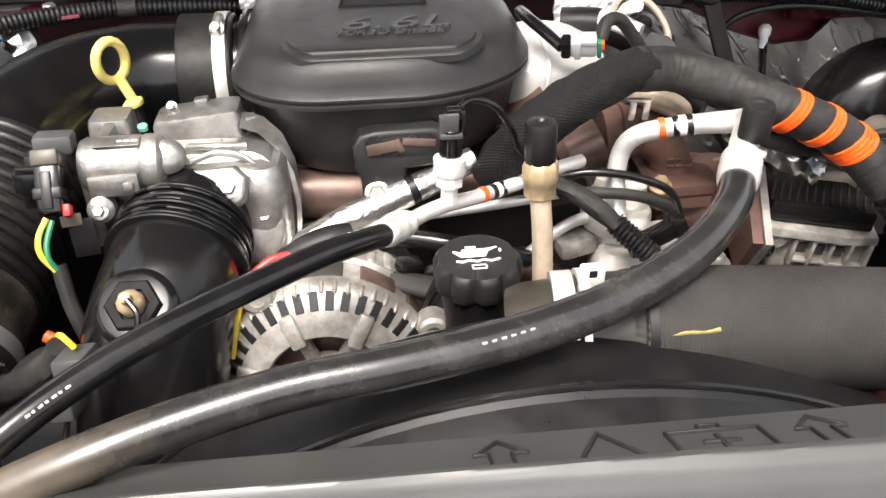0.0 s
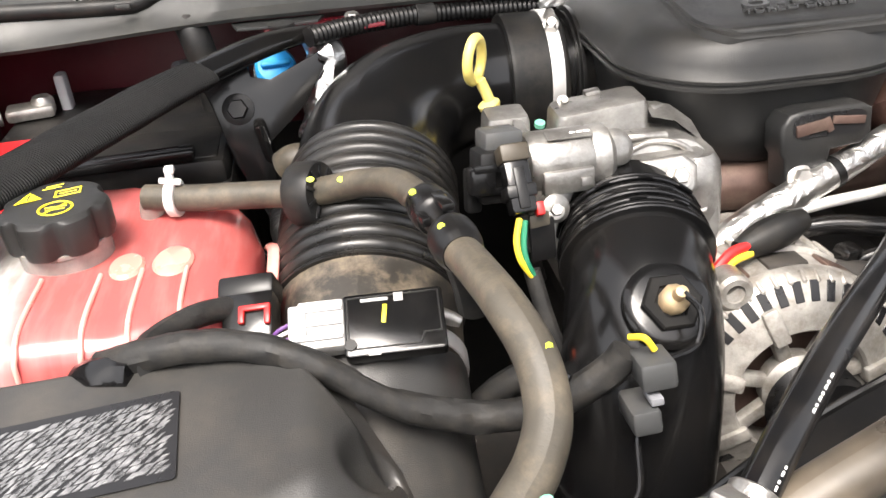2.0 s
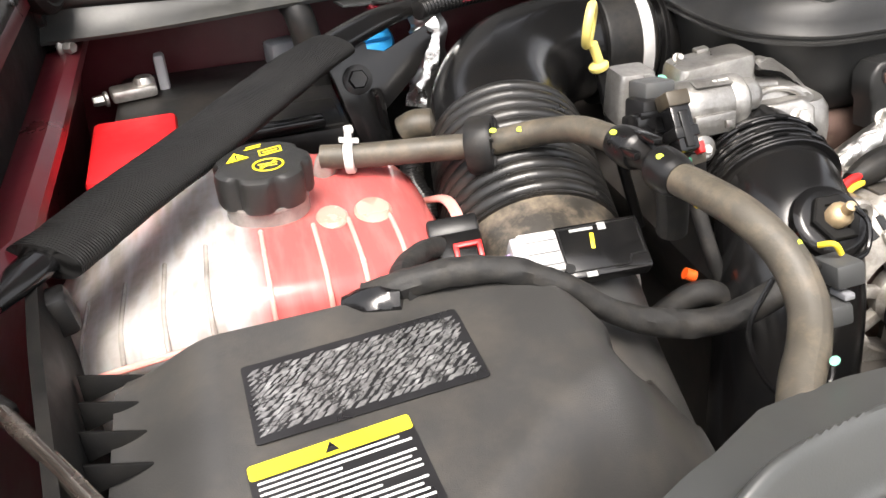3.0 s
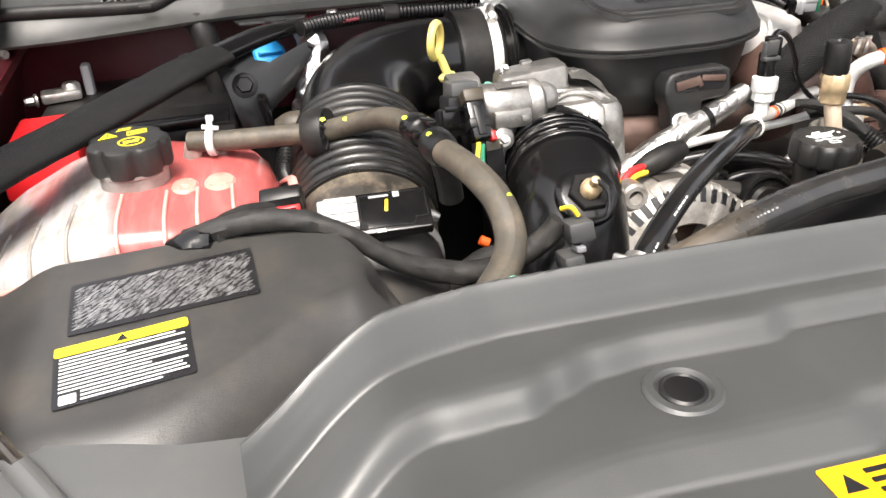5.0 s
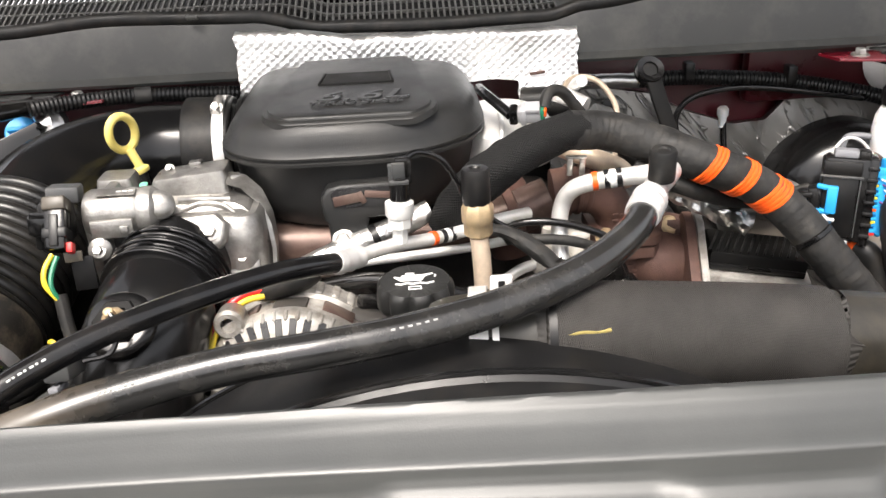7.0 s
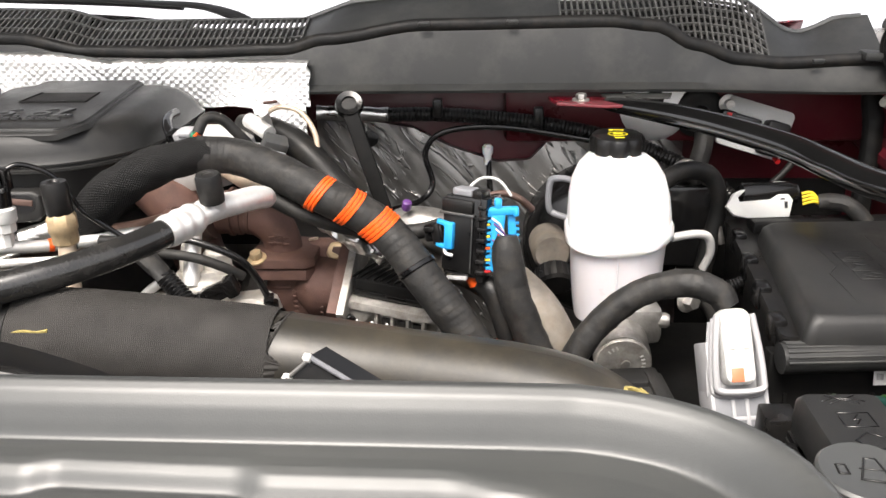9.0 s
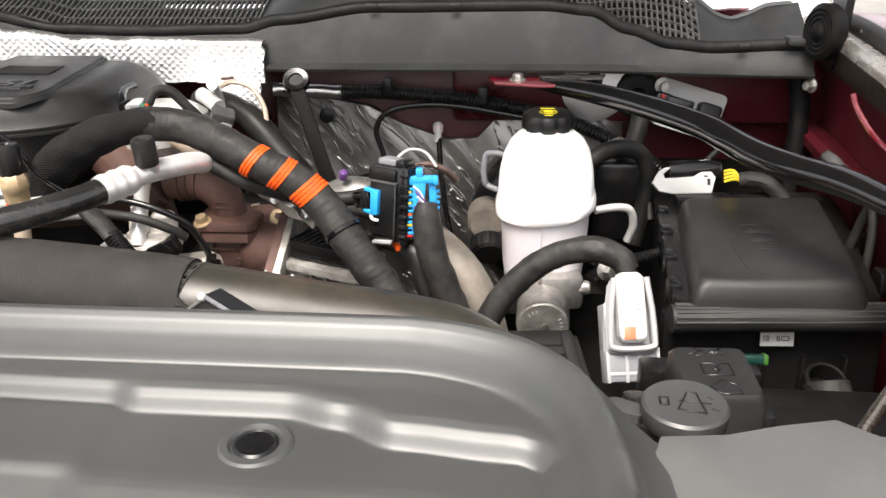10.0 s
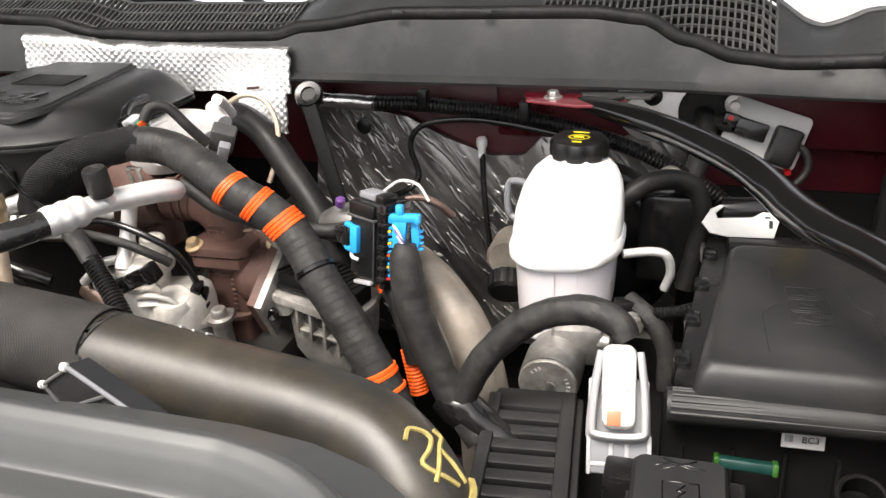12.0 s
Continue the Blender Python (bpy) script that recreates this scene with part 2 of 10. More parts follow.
DUST = (0.30, 0.25, 0.19)
M = {
    "cover": material("cover_plastic", (0.039, 0.0408, 0.0398), 0.42, grain_scale=900, bump=0.10, stain=0.10, stain_scale=7, spread=0.05, dust=(0.20, 0.19, 0.17), dust_amount=0.05, spec=0.75),
    "black": material("black_plastic", (0.007, 0.007, 0.0073), 0.34, grain_scale=900, bump=0.15, stain=0.25, stain_scale=16, dust=DUST, dust_amount=0.03, spec=0.35),
    "gloss": material("glossy_black_plastic", (0.006, 0.006, 0.0063), 0.19, stain=0.2, stain_scale=12, spread=0.05, dust=DUST, dust_amount=0.02, spec=0.45),
    "bracegloss": material("gloss_black_paint", (0.005, 0.005, 0.005), 0.13, stain=0.2, stain_scale=12, spread=0.03, spec=0.8),
    "deepblack": material("dull_black_plastic", (0.006, 0.006, 0.006), 0.6, grain_scale=900, bump=0.2, stain=0.25, stain_scale=16, dust=DUST, dust_amount=0.02, spec=0.15),
    "grain": material("grained_black_plastic", (0.016, 0.0163, 0.0163), 0.42, grain_scale=1300, bump=0.4, stain=0.15, stain_scale=10, dust=DUST, dust_amount=0.03, spec=0.4),
    "airbox": material("airbox_plastic", (0.033, 0.0325, 0.0315), 0.40, grain_scale=1100, bump=0.35, stain=0.12, stain_scale=8, dust=DUST, dust_amount=0.10),
    "cowl": material("cowl_plastic", (0.024, 0.025, 0.0245), 0.50, grain_scale=900, bump=0.3, stain=0.18, stain_scale=9, dust=(0.20, 0.19, 0.16), dust_amount=0.14),
    "rubber": material("hose_rubber", (0.007, 0.007, 0.0075), 0.20, stain=0.3, stain_scale=30, spread=0.08, dust=(0.3, 0.25, 0.2), dust_amount=0.035),
    "brownhose": material("dusty_hose_rubber", (0.056, 0.049, 0.038), 0.50, grain_scale=500, bump=0.3, stain=0.3, stain_scale=25, dust=(0.24, 0.19, 0.125), dust_amount=0.35),
    "matte": material("matte_rubber", (0.011, 0.011, 0.011), 0.48, grain_scale=500, bump=0.2, stain=0.3, stain_scale=20, dust=DUST, dust_amount=0.06, spec=0.28),
    "bellow": material("bellows_rubber", (0.011, 0.0108, 0.0105), 0.34, grain_scale=400, bump=0.1, stain=0.25, stain_scale=14, dust=DUST, dust_amount=0.05),
    "bellowdust": material("dusty_bellows_rubber", (0.030, 0.027, 0.023), 0.42, grain_scale=400, bump=0.2, stain=0.4, stain_scale=18, dust=(0.34, 0.27, 0.19), dust_amount=0.55),
    "alu": material("cast_aluminium", (0.36, 0.35, 0.332), 0.38, 0.8, grain_scale=420, bump=0.6, stain=0.35, stain_scale=34, dust=(0.18, 0.16, 0.14), dust_amount=0.5),
    "tube": material("aluminium_tube", (0.80, 0.79, 0.77), 0.42, 0.55, grain_scale=300, bump=0.1, stain=0.12, stain_scale=40, dust=(0.5, 0.45, 0.38), dust_amount=0.2),
    "steel": material("dull_steel_pipe", (0.27, 0.24, 0.205), 0.55, 0.45, grain_scale=350, bump=0.3, stain=0.45, stain_scale=16, dust=(0.24, 0.18, 0.12), dust_amount=0.5),
    "zinc": material("zinc_bolt", (0.52, 0.50, 0.47), 0.42, 0.9, stain=0.25, stain_scale=90),
    "brass": material("brass_fitting", (0.60, 0.45, 0.27), 0.42, 0.55, stain=0.2, stain_scale=90, dust=(0.46, 0.37, 0.26), dust_amount=0.5),
    "tan": material("tan_plated_stem", (0.62, 0.50, 0.38), 0.42, 0.4, stain=0.15, stain_scale=60, dust=(0.45, 0.37, 0.28), dust_amount=0.4),
    # the cover's plastic again, base lightened for the sky sheen on the flat corners
    "corner": material("sheen_lightened_dusty_plastic", (0.085, 0.088, 0.0865), 0.42, grain_scale=900, bump=0.12, stain=0.12, stain_scale=8, dust=(0.24, 0.23, 0.21), dust_amount=0.15, spec=0.6),
    "letterface": material("worn_raised_letters", (0.040, 0.0405, 0.041), 0.35, grain_scale=1300, bump=0.3, stain=0.2, stain_scale=60),
    "flange": material("pale_dusty_flange", (0.55, 0.52, 0.48), 0.24, 0.75, stain=0.15, stain_scale=16, dust=(0.30, 0.22, 0.15), dust_amount=0.25),
    "rodsteel": material("bronzed_rod", (0.20, 0.178, 0.155), 0.26, 0.9, stain=0.25, stain_scale=30),
    "rust": material("rusty_cast_iron", (0.115, 0.062, 0.050), 0.62, 0.15, grain_scale=600, bump=0.9, stain=0.35, stain_scale=30, dust=(0.16, 0.085, 0.055), dust_amount=0.5),
    "bronze": material("heat_stained_pipe", (0.105, 0.066, 0.055), 0.42, 0.45, stain=0.35, stain_scale=25, dust=(0.25, 0.2, 0.15), dust_amount=0.3),
    "chargetube": material("anodised_charge_tube", (0.026, 0.0240, 0.0200), 0.44, 0.10, grain_scale=500, bump=0.15, stain=0.2, stain_scale=10, dust=(0.15, 0.12, 0.075), dust_amount=0.22),
    "block": material("engine_block_iron", (0.04, 0.037, 0.034), 0.65, 0.1, stain=0.4, stain_scale=14, dust=(0.10, 0.08, 0.06), dust_amount=0.3),
    "red": material("dark_red_paint", (0.145, 0.006, 0.014), 0.25, 0.15, stain=0.12, stain_scale=5, coat=0.8, dust=(0.25, 0.16, 0.14), dust_amount=0.08),
    "redflat": material("unpolished_dark_red_body", (0.080, 0.007, 0.012), 0.36, 0.05, stain=0.25, stain_scale=7, dust=(0.16, 0.09, 0.08), dust_amount=0.18),
    "battery": material("battery_black", (0.008, 0.008, 0.008), 0.45, grain_scale=700, bump=0.3, stain=0.2, dust=DUST, dust_amount=0.05, spec=0.3),
    "batred": material("red_terminal_cover", (0.62, 0.012, 0.016), 0.4, stain=0.1),
    "yellow": material("yellow_plastic", (0.86, 0.70, 0.20), 0.38, stain=0.06, dust=(0.6, 0.5, 0.3), dust_amount=0.2),
    "yprint": material("yellow_print", (0.78, 0.65, 0.02), 0.5, stain=0.05),
    "lime": material("lime_paint_dot", (0.55, 0.68, 0.05), 0.5, stain=0.3, stain_scale=150),
    "mint": material("mint_paint_dot", (0.18, 0.55, 0.38), 0.5, stain=0.3, stain_scale=150),
    "castpale": material("pale_pump_casting", (0.62, 0.595, 0.55), 0.5, 0.15, grain_scale=420, bump=0.5, stain=0.25, stain_scale=30, dust=(0.40, 0.33, 0.25), dust_amount=0.5),
    "altcast": material("dusty_alternator_casting", (0.36, 0.345, 0.32), 0.46, 0.45, grain_scale=420, bump=0.6, stain=0.45, stain_scale=34, dust=(0.15, 0.12, 0.09), dust_amount=0.7),
    "foilpipe": foil("foil_pipe_wrap", (0.78, 0.77, 0.75), 0.36, 60, 0.5),
    "cream": material("cream_tank_pads", (0.78, 0.27, 0.22), 0.28, stain=0.1, glow_through=0.3),
    "wprint": material("white_print", (0.74, 0.74, 0.72), 0.55, stain=0.08, stain_scale=60),
    "gprint": material("faded_grey_print", (0.34, 0.34, 0.33), 0.6, stain=0.45, stain_scale=140),
    "dimprint": material("worn_silver_print", (0.30, 0.30, 0.30), 0.32, 0.7, stain=0.6, stain_scale=120),
    # for printed black, and for plates that stand in for shaded slots and holes
    "blackprint": material("black_print_and_hole_shade", (0.012, 0.012, 0.013), 0.28, stain=0.1),
    "orange": material("orange_tape", (0.88, 0.11, 0.012), 0.45, grain_scale=300, bump=0.3, stain=0.1, stain_scale=80),
    "orangelabel": material("orange_sticker", (0.90, 0.42, 0.01), 0.3, stain=0.05),
    "orangepale": material("pale_orange_plastic", (0.72, 0.20, 0.10), 0.45, stain=0.1),
    "blue": material("blue_plastic", (0.02, 0.33, 0.72), 0.4, stain=0.1),
    "wiper": material("wiper_black", (0.01, 0.01, 0.01), 0.5),
    "grey": material("grey_connector", (0.21, 0.215, 0.23), 0.42, stain=0.1, dust=DUST, dust_amount=0.06),
    "chalk": material("yellow_chalk", (0.33, 0.265, 0.085), 0.7, stain=0.3, stain_scale=120),
    "tankfill": tank_plastic("coolant_tank_plastic"),
    "paletank": material("pale_tank_ribs", (0.76, 0.33, 0.29), 0.25, stain=0.1, glow_through=0.3, spread=0.05),
    "thickhose": dusty_end(material("dusty_refrigerant_hose", (0.016, 0.0158, 0.0155), 0.22, grain_scale=300, bump=0.1, stain=0.35, stain_scale=26, spread=0.08, dust=(0.26, 0.24, 0.21), dust_amount=0.10, spec=0.7), -0.19, -0.34, (0.20, 0.16, 0.115)),
    "liner": material("black_hood_liner", (0.02, 0.02, 0.02), 0.9, grain_scale=300, bump=0.5, stain=0.2),
    "dgrey": material("dark_grey_connector", (0.055, 0.057, 0.058), 0.42, stain=0.1, dust=DUST, dust_amount=0.15),
    "lgrey": material("light_grey_connector", (0.38, 0.38, 0.39), 0.4, stain=0.08, dust=DUST, dust_amount=0.08),
    "plugpale": material("pale_grey_plug", (0.46, 0.455, 0.44), 0.45, stain=0.25, stain_scale=60, dust=DUST, dust_amount=0.3),
    "white": material("white_plastic", (0.64, 0.64, 0.62), 0.35, stain=0.05, dust=(0.5, 0.46, 0.38), dust_amount=0.2),
    "reservoir": material("milky_reservoir", (0.86, 0.855, 0.85), 0.3, stain=0.03, glow_through=0.35, spread=0.05),
    "reservoirlow": material("milky_reservoir_filled", (0.72, 0.69, 0.71), 0.3, stain=0.04, glow_through=0.3, spread=0.05),
    "tank": material("translucent_tank", (0.60, 0.56, 0.52), 0.20, stain=0.3, stain_scale=40, clear=0.62, spread=0.05, glow_through=0.2),
    "tealrelay": material("dark_teal_plastic", (0.003, 0.030, 0.024), 0.4, stain=0.2, stain_scale=60),
    "limeplastic": material("lime_plastic", (0.018, 0.075, 0.008), 0.4, stain=0.2, stain_scale=60),
    "greenw": material("green_wire", (0.012, 0.17, 0.09), 0.4),
    "redw": material("red_wire", (0.62, 0.02, 0.02), 0.4),
    "yelloww": material("yellow_wire", (0.78, 0.58, 0.04), 0.4),
    "purplew": material("violet_wire", (0.13, 0.05, 0.20), 0.4),
    "glass": material("tinted_glass", (0.95, 0.96, 0.96), 0.02, clear=1.0, spread=0.0),
    "foilwhite": foil("quilted_foil", (0.93, 0.93, 0.92), 0.42, 160, 0.12),
    "foildark": foil("creased_foil", (0.62, 0.615, 0.60), 0.30, 55, 0.35, stretch=(2.2, 1.0, 1.0)),
    # base darkened to carry the reflection of the dark engine bay
    "foilblanket": foil("creased_foil_dark_reflection", (0.25, 0.242, 0.23), 0.34, 80, 0.45, stretch=(7.0, 1.0, 1.0)),
    "sleeve": woven("mesh_sleeve", (0.034, 0.032, 0.030), 0.58, 0.0016, 0.02, 0.0006, mix=0.6),
    "braid": woven("braided_loom_sleeve", (0.009, 0.009, 0.009), 0.68, 0.0034, 0.022, 0.0009, slant=0.02, mix=0.6),
    "tape": material("wound_cloth_tape", (0.017, 0.0168, 0.0165), 0.60, grain_scale=170, bump=1.0, stain=0.3, stain_scale=40, dust=DUST, dust_amount=0.07, spec=0.32),
    "strutsleeve": woven("ribbed_fabric_sleeve", (0.009, 0.009, 0.009), 0.6, 0.0022, 0, 0.0008, slant=0.012, mix=0.9),
    "olive": material("olive_brown_plastic", (0.045, 0.036, 0.024), 0.4, stain=0.2, stain_scale=40),
    "grille": material("grey_inlet_mesh", (0.085, 0.084, 0.080), 0.5, grain_scale=900, bump=0.2, stain=0.15, stain_scale=12, dust=(0.2, 0.19, 0.17), dust_amount=0.25),
    "dash": material("pale_cab_fill", (0.74, 0.72, 0.69), 0.6, stain=0.04, stain_scale=4),
    "ground": material("concrete_ground", (0.22, 0.215, 0.20), 0.85, grain_scale=60, bump=0.4, stain=0.2, stain_scale=2),
}


# ---------------------------------------------------------------- building helpers
def part(name, bm, mat, parent=None, label="", smooth=True, uv=False):
    """Links a bmesh, given in world metres, as one mesh object: a part of its parent, or a thing of its own."""
    me = bpy.data.meshes.new(name)
    if isinstance(bm, tuple):
        verts, faces = bm[0], bm[1]
        me.from_pydata([tuple(v) for v in verts], [], faces)
        if len(bm) > 2:
            layer = me.uv_layers.new(name="UVMap")
            for loop in me.loops:
                layer.data[loop.index].uv = bm[2][loop.vertex_index]
    else:
        bmesh.ops.recalc_face_normals(bm, faces=bm.faces)
        bm.to_mesh(me)
        bm.free()
    me.materials.append(M[mat])
    ob = new(name, me)
    if smooth:
        for p in me.polygons:
            p.use_smooth = True
        me.set_sharp_from_angle(angle=radians(38))
    if parent is None:
        pts = [v.co for v in me.vertices]
        lo = Vector([min(p[i] for p in pts) for i in range(3)])
        hi = Vector([max(p[i] for p in pts) for i in range(3)])
        at = Vector(((lo.x + hi.x) / 2, (lo.y + hi.y) / 2, lo.z))
        me.transform(Matrix.Translation(-at))
        ob.location = at
        ob["base"] = tuple(at)
    else:
        off = Vector((0, 0, 0))
        if parent.type == "EMPTY":
            off = parent.location
        elif "base" in parent:
            off = Vector(parent["base"])
        ob.parent = parent
        me.transform(Matrix.Translation(-off))
        if parent.type != "EMPTY" and "base" not in parent:
            # a part of a part: its parent's mesh is already given from the thing's base
            top = parent
            while top.parent:
                top = top.parent
            me.transform(Matrix.Translation(off - Vector(top.location)))
    if label:
        ob["label"] = label
    return ob


def thing(name, at, label, category, group="", kind=""):
    ob = new(name)
    ob.location = at
    ob.empty_display_size = 0.02
    return tagged(ob, label, category, group, kind)


def join(*meshes):
    verts, faces, uvs = [], [], []
    for m in meshes:
        if not isinstance(m, tuple):
            m.verts.index_update()
            m = ([v.co.copy() for v in m.verts], [[v.index for v in f.verts] for f in m.faces])
        k = len(verts)
        verts += list(m[0])
        faces += [[i + k for i in f] for f in m[1]]
        uvs += list(m[2]) if len(m) > 2 else [(0, 0)] * len(m[0])
    return verts, faces, uvs


def smooth_path(pts, n=8):
    """Catmull-Rom through points that may carry a radius as fourth number."""
    p = [np.array(q, float) for q in pts]
    p = [2 * p[0] - p[1]] + p + [2 * p[-1] - p[-2]]
    out = []
    for i in range(1, len(p) - 2):
        for k in range(n):
            t = k / n
            out.append(0.5 * (2 * p[i] + (p[i + 1] - p[i - 1]) * t + (2 * p[i - 1] - 5 * p[i] + 4 * p[i + 1] - p[i + 2]) * t * t
                              + (3 * p[i] - p[i - 1] - 3 * p[i + 1] + p[i + 2]) * t**3))
    out.append(p[-2])
    return out


def tube(pts, r=0.01, seg=16, n=8, caps=True, ripple=None, squash=1.0, wobble=0.0, raw=False, folds=None, wound=None):
    """A round tube along a smooth path; ripple: (step, depth) of its corrugation, folds: of its bellows, wound: of its tape."""
    path = [np.array(q, float) for q in pts] if raw else smooth_path(pts, n)
    if ripple or folds or wound:
        step = ripple[0] / 4 if ripple else folds[0] / 10 if folds else wound[0] / 8
        cum = [0.0]
        for a, b in zip(path, path[1:]):
            cum.append(cum[-1] + np.linalg.norm(b[:3] - a[:3]))
        count = max(2, int(cum[-1] / step))
        fine = []
        for k in range(count + 1):
            s = cum[-1] * k / count
            i = min(max(int(np.searchsorted(cum, s)) - 1, 0), len(path) - 2)
            f = (s - cum[i]) / max(cum[i + 1] - cum[i], 1e-9)
            fine.append(path[i] * (1 - f) + path[i + 1] * f)
        path = fine
    verts, faces, uvs = [], [], []
    up, length = None, 0.0
    for i, q in enumerate(path):
        a, b = path[max(i - 1, 0)], path[min(i + 1, len(path) - 1)]
        d = Vector(b[:3] - a[:3]).normalized()
        if up is None:
            up = d.orthogonal().normalized()
            if abs(d.z) < 0.95:
                up = (Vector((0, 0, 1)) - d * d.z).normalized()
        up = (up - d * up.dot(d)).normalized()
        side = d.cross(up)
        rad = q[3] if len(q) > 3 else r
        if ripple:
            rad *= 1 + ripple[1] * (0.5 + 0.5 * math.cos(i * math.pi / 2)) - ripple[1] * 0.5
        if folds:
            rad *= 1 - folds[1] * (1 - abs(math.sin(math.pi * i / 10)) ** 0.45)
        if i:
            length += float(np.linalg.norm(q[:3] - path[i - 1][:3]))
        for k in range(seg + 1):
            ang = 2 * math.pi * k / seg
            rk = rad
            if wobble:
                rk *= 1 + wobble * noise.noise(Vector((length * 60, math.cos(ang) * 2, math.sin(ang) * 2)))
            if wound:
                turn = length / wound[0] + k / seg + 0.30 * noise.noise(Vector((length * 34, 3.1, 0.4)))
                slack = noise.noise(Vector((length * 90, math.cos(ang) * 1.6, math.sin(ang) * 1.6)))
                rk *= 1 + wound[1] * (turn % 1.0 - 0.5) * (1.0 + slack) + 0.020 * slack
            verts.append(Vector(q[:3]) + up * (math.cos(ang) * rk * squash) + side * (math.sin(ang) * rk))
            uvs.append((length, k / seg))
    w = seg + 1
    for i in range(len(path) - 1):
        for k in range(seg):
            faces.append([i * w + k, i * w + k + 1, (i + 1) * w + k + 1, (i + 1) * w + k])
    if caps:
        faces.append(list(range(seg))[::-1])
        k0 = (len(path) - 1) * w
        faces.append([k0 + k for k in range(seg)])
    return verts, faces, uvs


def frame_to(at, axis, spin=0.0):
    """The pose whose z runs along axis."""
    q = Vector(axis).normalized().to_track_quat("Z", "Y").to_matrix().to_4x4()
    return Matrix.Translation(at) @ q @ Matrix.Rotation(radians(spin), 4, "Z")


def lathe(profile, at, axis=(0, 0, 1), seg=32, lobes=0, lobe_depth=0.0, spin=0.0, squash=1.0):
    """A turned shape: rows of (radius, height) along the axis, lobed as a knob if asked."""
    m = frame_to(at, axis, spin)
    verts, faces, uvs = [], [], []
    for j, row in enumerate(profile):
        r, z = row[0], row[1]
        deep = row[2] if len(row) > 2 else 1.0
        for k in range(seg):
            a = 2 * math.pi * k / seg
            rr = r
            if lobes:
                rr *= 1 - lobe_depth * deep * (0.5 - 0.5 * math.cos(lobes * a)) ** 3
            verts.append(m @ Vector((rr * math.cos(a), rr * math.sin(a) * squash, z)))
            uvs.append((z, k / seg))
    for j in range(len(profile) - 1):
        for k in range(seg):
            k2 = (k + 1) % seg
            faces.append([j * seg + k, j * seg + k2, (j + 1) * seg + k2, (j + 1) * seg + k])
    if profile[0][0] > 1e-6:
        faces.append(list(range(seg))[::-1])
    if profile[-1][0] > 1e-6:
        k0 = (len(profile) - 1) * seg
        faces.append([k0 + k for k in range(seg)])
    return verts, faces, uvs


def box(size, m, bevel=0.002, segments=2, taper=1.0):
    """A rounded box; m poses its centre. taper: how much narrower its top is."""
    bm = bmesh.new()
    bmesh.ops.create_cube(bm, size=1.0)
    for v in bm.verts:
        t = taper if v.co.z > 0 else 1.0
        v.co = Vector((v.co.x * size[0] * t, v.co.y * size[1] * t, v.co.z * size[2]))
    if bevel:
        bmesh.ops.bevel(bm, geom=list(bm.edges), offset=min(bevel, min(size) * 0.45), segments=segments, profile=0.5, affect="EDGES")
    bm.transform(m)
    return bm


def slab(outline, thick, m, bevel=0.0015, segments=2):
    """A flat outline of (x, y) raised by thick along z, edges rounded; m poses it."""
    bm = bmesh.new()
    low = [bm.verts.new((x, y, 0)) for x, y in outline]
    f = bm.faces.new(low)
    top = bmesh.ops.extrude_face_region(bm, geom=[f])
    for v in [g for g in top["geom"] if isinstance(g, bmesh.types.BMVert)]:
        v.co.z += thick
    bmesh.ops.recalc_face_normals(bm, faces=bm.faces)
    if bevel:
        rim = [e for e in bm.edges if all(abs(v.co.z - thick) < 1e-6 for v in e.verts)]
        bmesh.ops.bevel(bm, geom=rim, offset=bevel, segments=segments, profile=0.5, affect="EDGES")
    bm.transform(m)
    return bm


def rounded(w, h, r, n=5):
    """A rounded rectangle's outline."""
    out = []
    for cx, cy, a0 in ((w / 2 - r, h / 2 - r, 0), (-w / 2 + r, h / 2 - r, 90), (-w / 2 + r, -h / 2 + r, 180), (w / 2 - r, -h / 2 + r, 270)):
        for k in range(n + 1):
            a = radians(a0 + 90 * k / n)
            out.append((cx + r * math.cos(a), cy + r * math.sin(a)))
    return out


def loft(sections, close_ends=True):
    """A skin over rings with the same number of points."""
    verts = [Vector(p) for s in sections for p in s]
    w = len(sections[0])
    faces = []
    for j in range(len(sections) - 1):
        for k in range(w):
            k2 = (k + 1) % w
            faces.append([j * w + k, j * w + k2, (j + 1) * w + k2, (j + 1) * w + k])
    if close_ends:
        faces.append(list(range(w))[::-1])
        faces.append([(len(sections) - 1) * w + k for k in range(w)])
    return verts, faces


def hexbolt(at, axis, r=0.007, h=0.005, flange=1.45):
    """A hexagon head on its flange."""
    a = lathe([(r * flange, 0), (r * flange, h * 0.25), (r * 1.05, h * 0.4)], at, axis, 20)
    b = lathe([(r, h * 0.2), (r, h * 1.1), (r * 0.86, h * 1.35)], at, axis, 6)
    return join(a, b)


def lettering(text, size, m, depth=0.0008, shear=0.0, wide=1.0):
    """Raised letters, standing on the plane of m."""
    cu = bpy.data.curves.new("lettering", "FONT")
    cu.body, cu.size, cu.extrude, cu.shear = text, size, depth, shear
    cu.align_x, cu.align_y = "CENTER", "CENTER"
    cu.resolution_u = 3
    ob = bpy.data.objects.new("lettering", cu)
    scene.collection.objects.link(ob)
    dg = bpy.context.evaluated_depsgraph_get()
    me = bpy.data.meshes.new_from_object(ob.evaluated_get(dg))
    bpy.data.objects.remove(ob)
    bm = bmesh.new()
    bm.from_mesh(me)
    bm.transform(m @ Matrix.Diagonal((wide, 1, 1, 1)))
    return bm


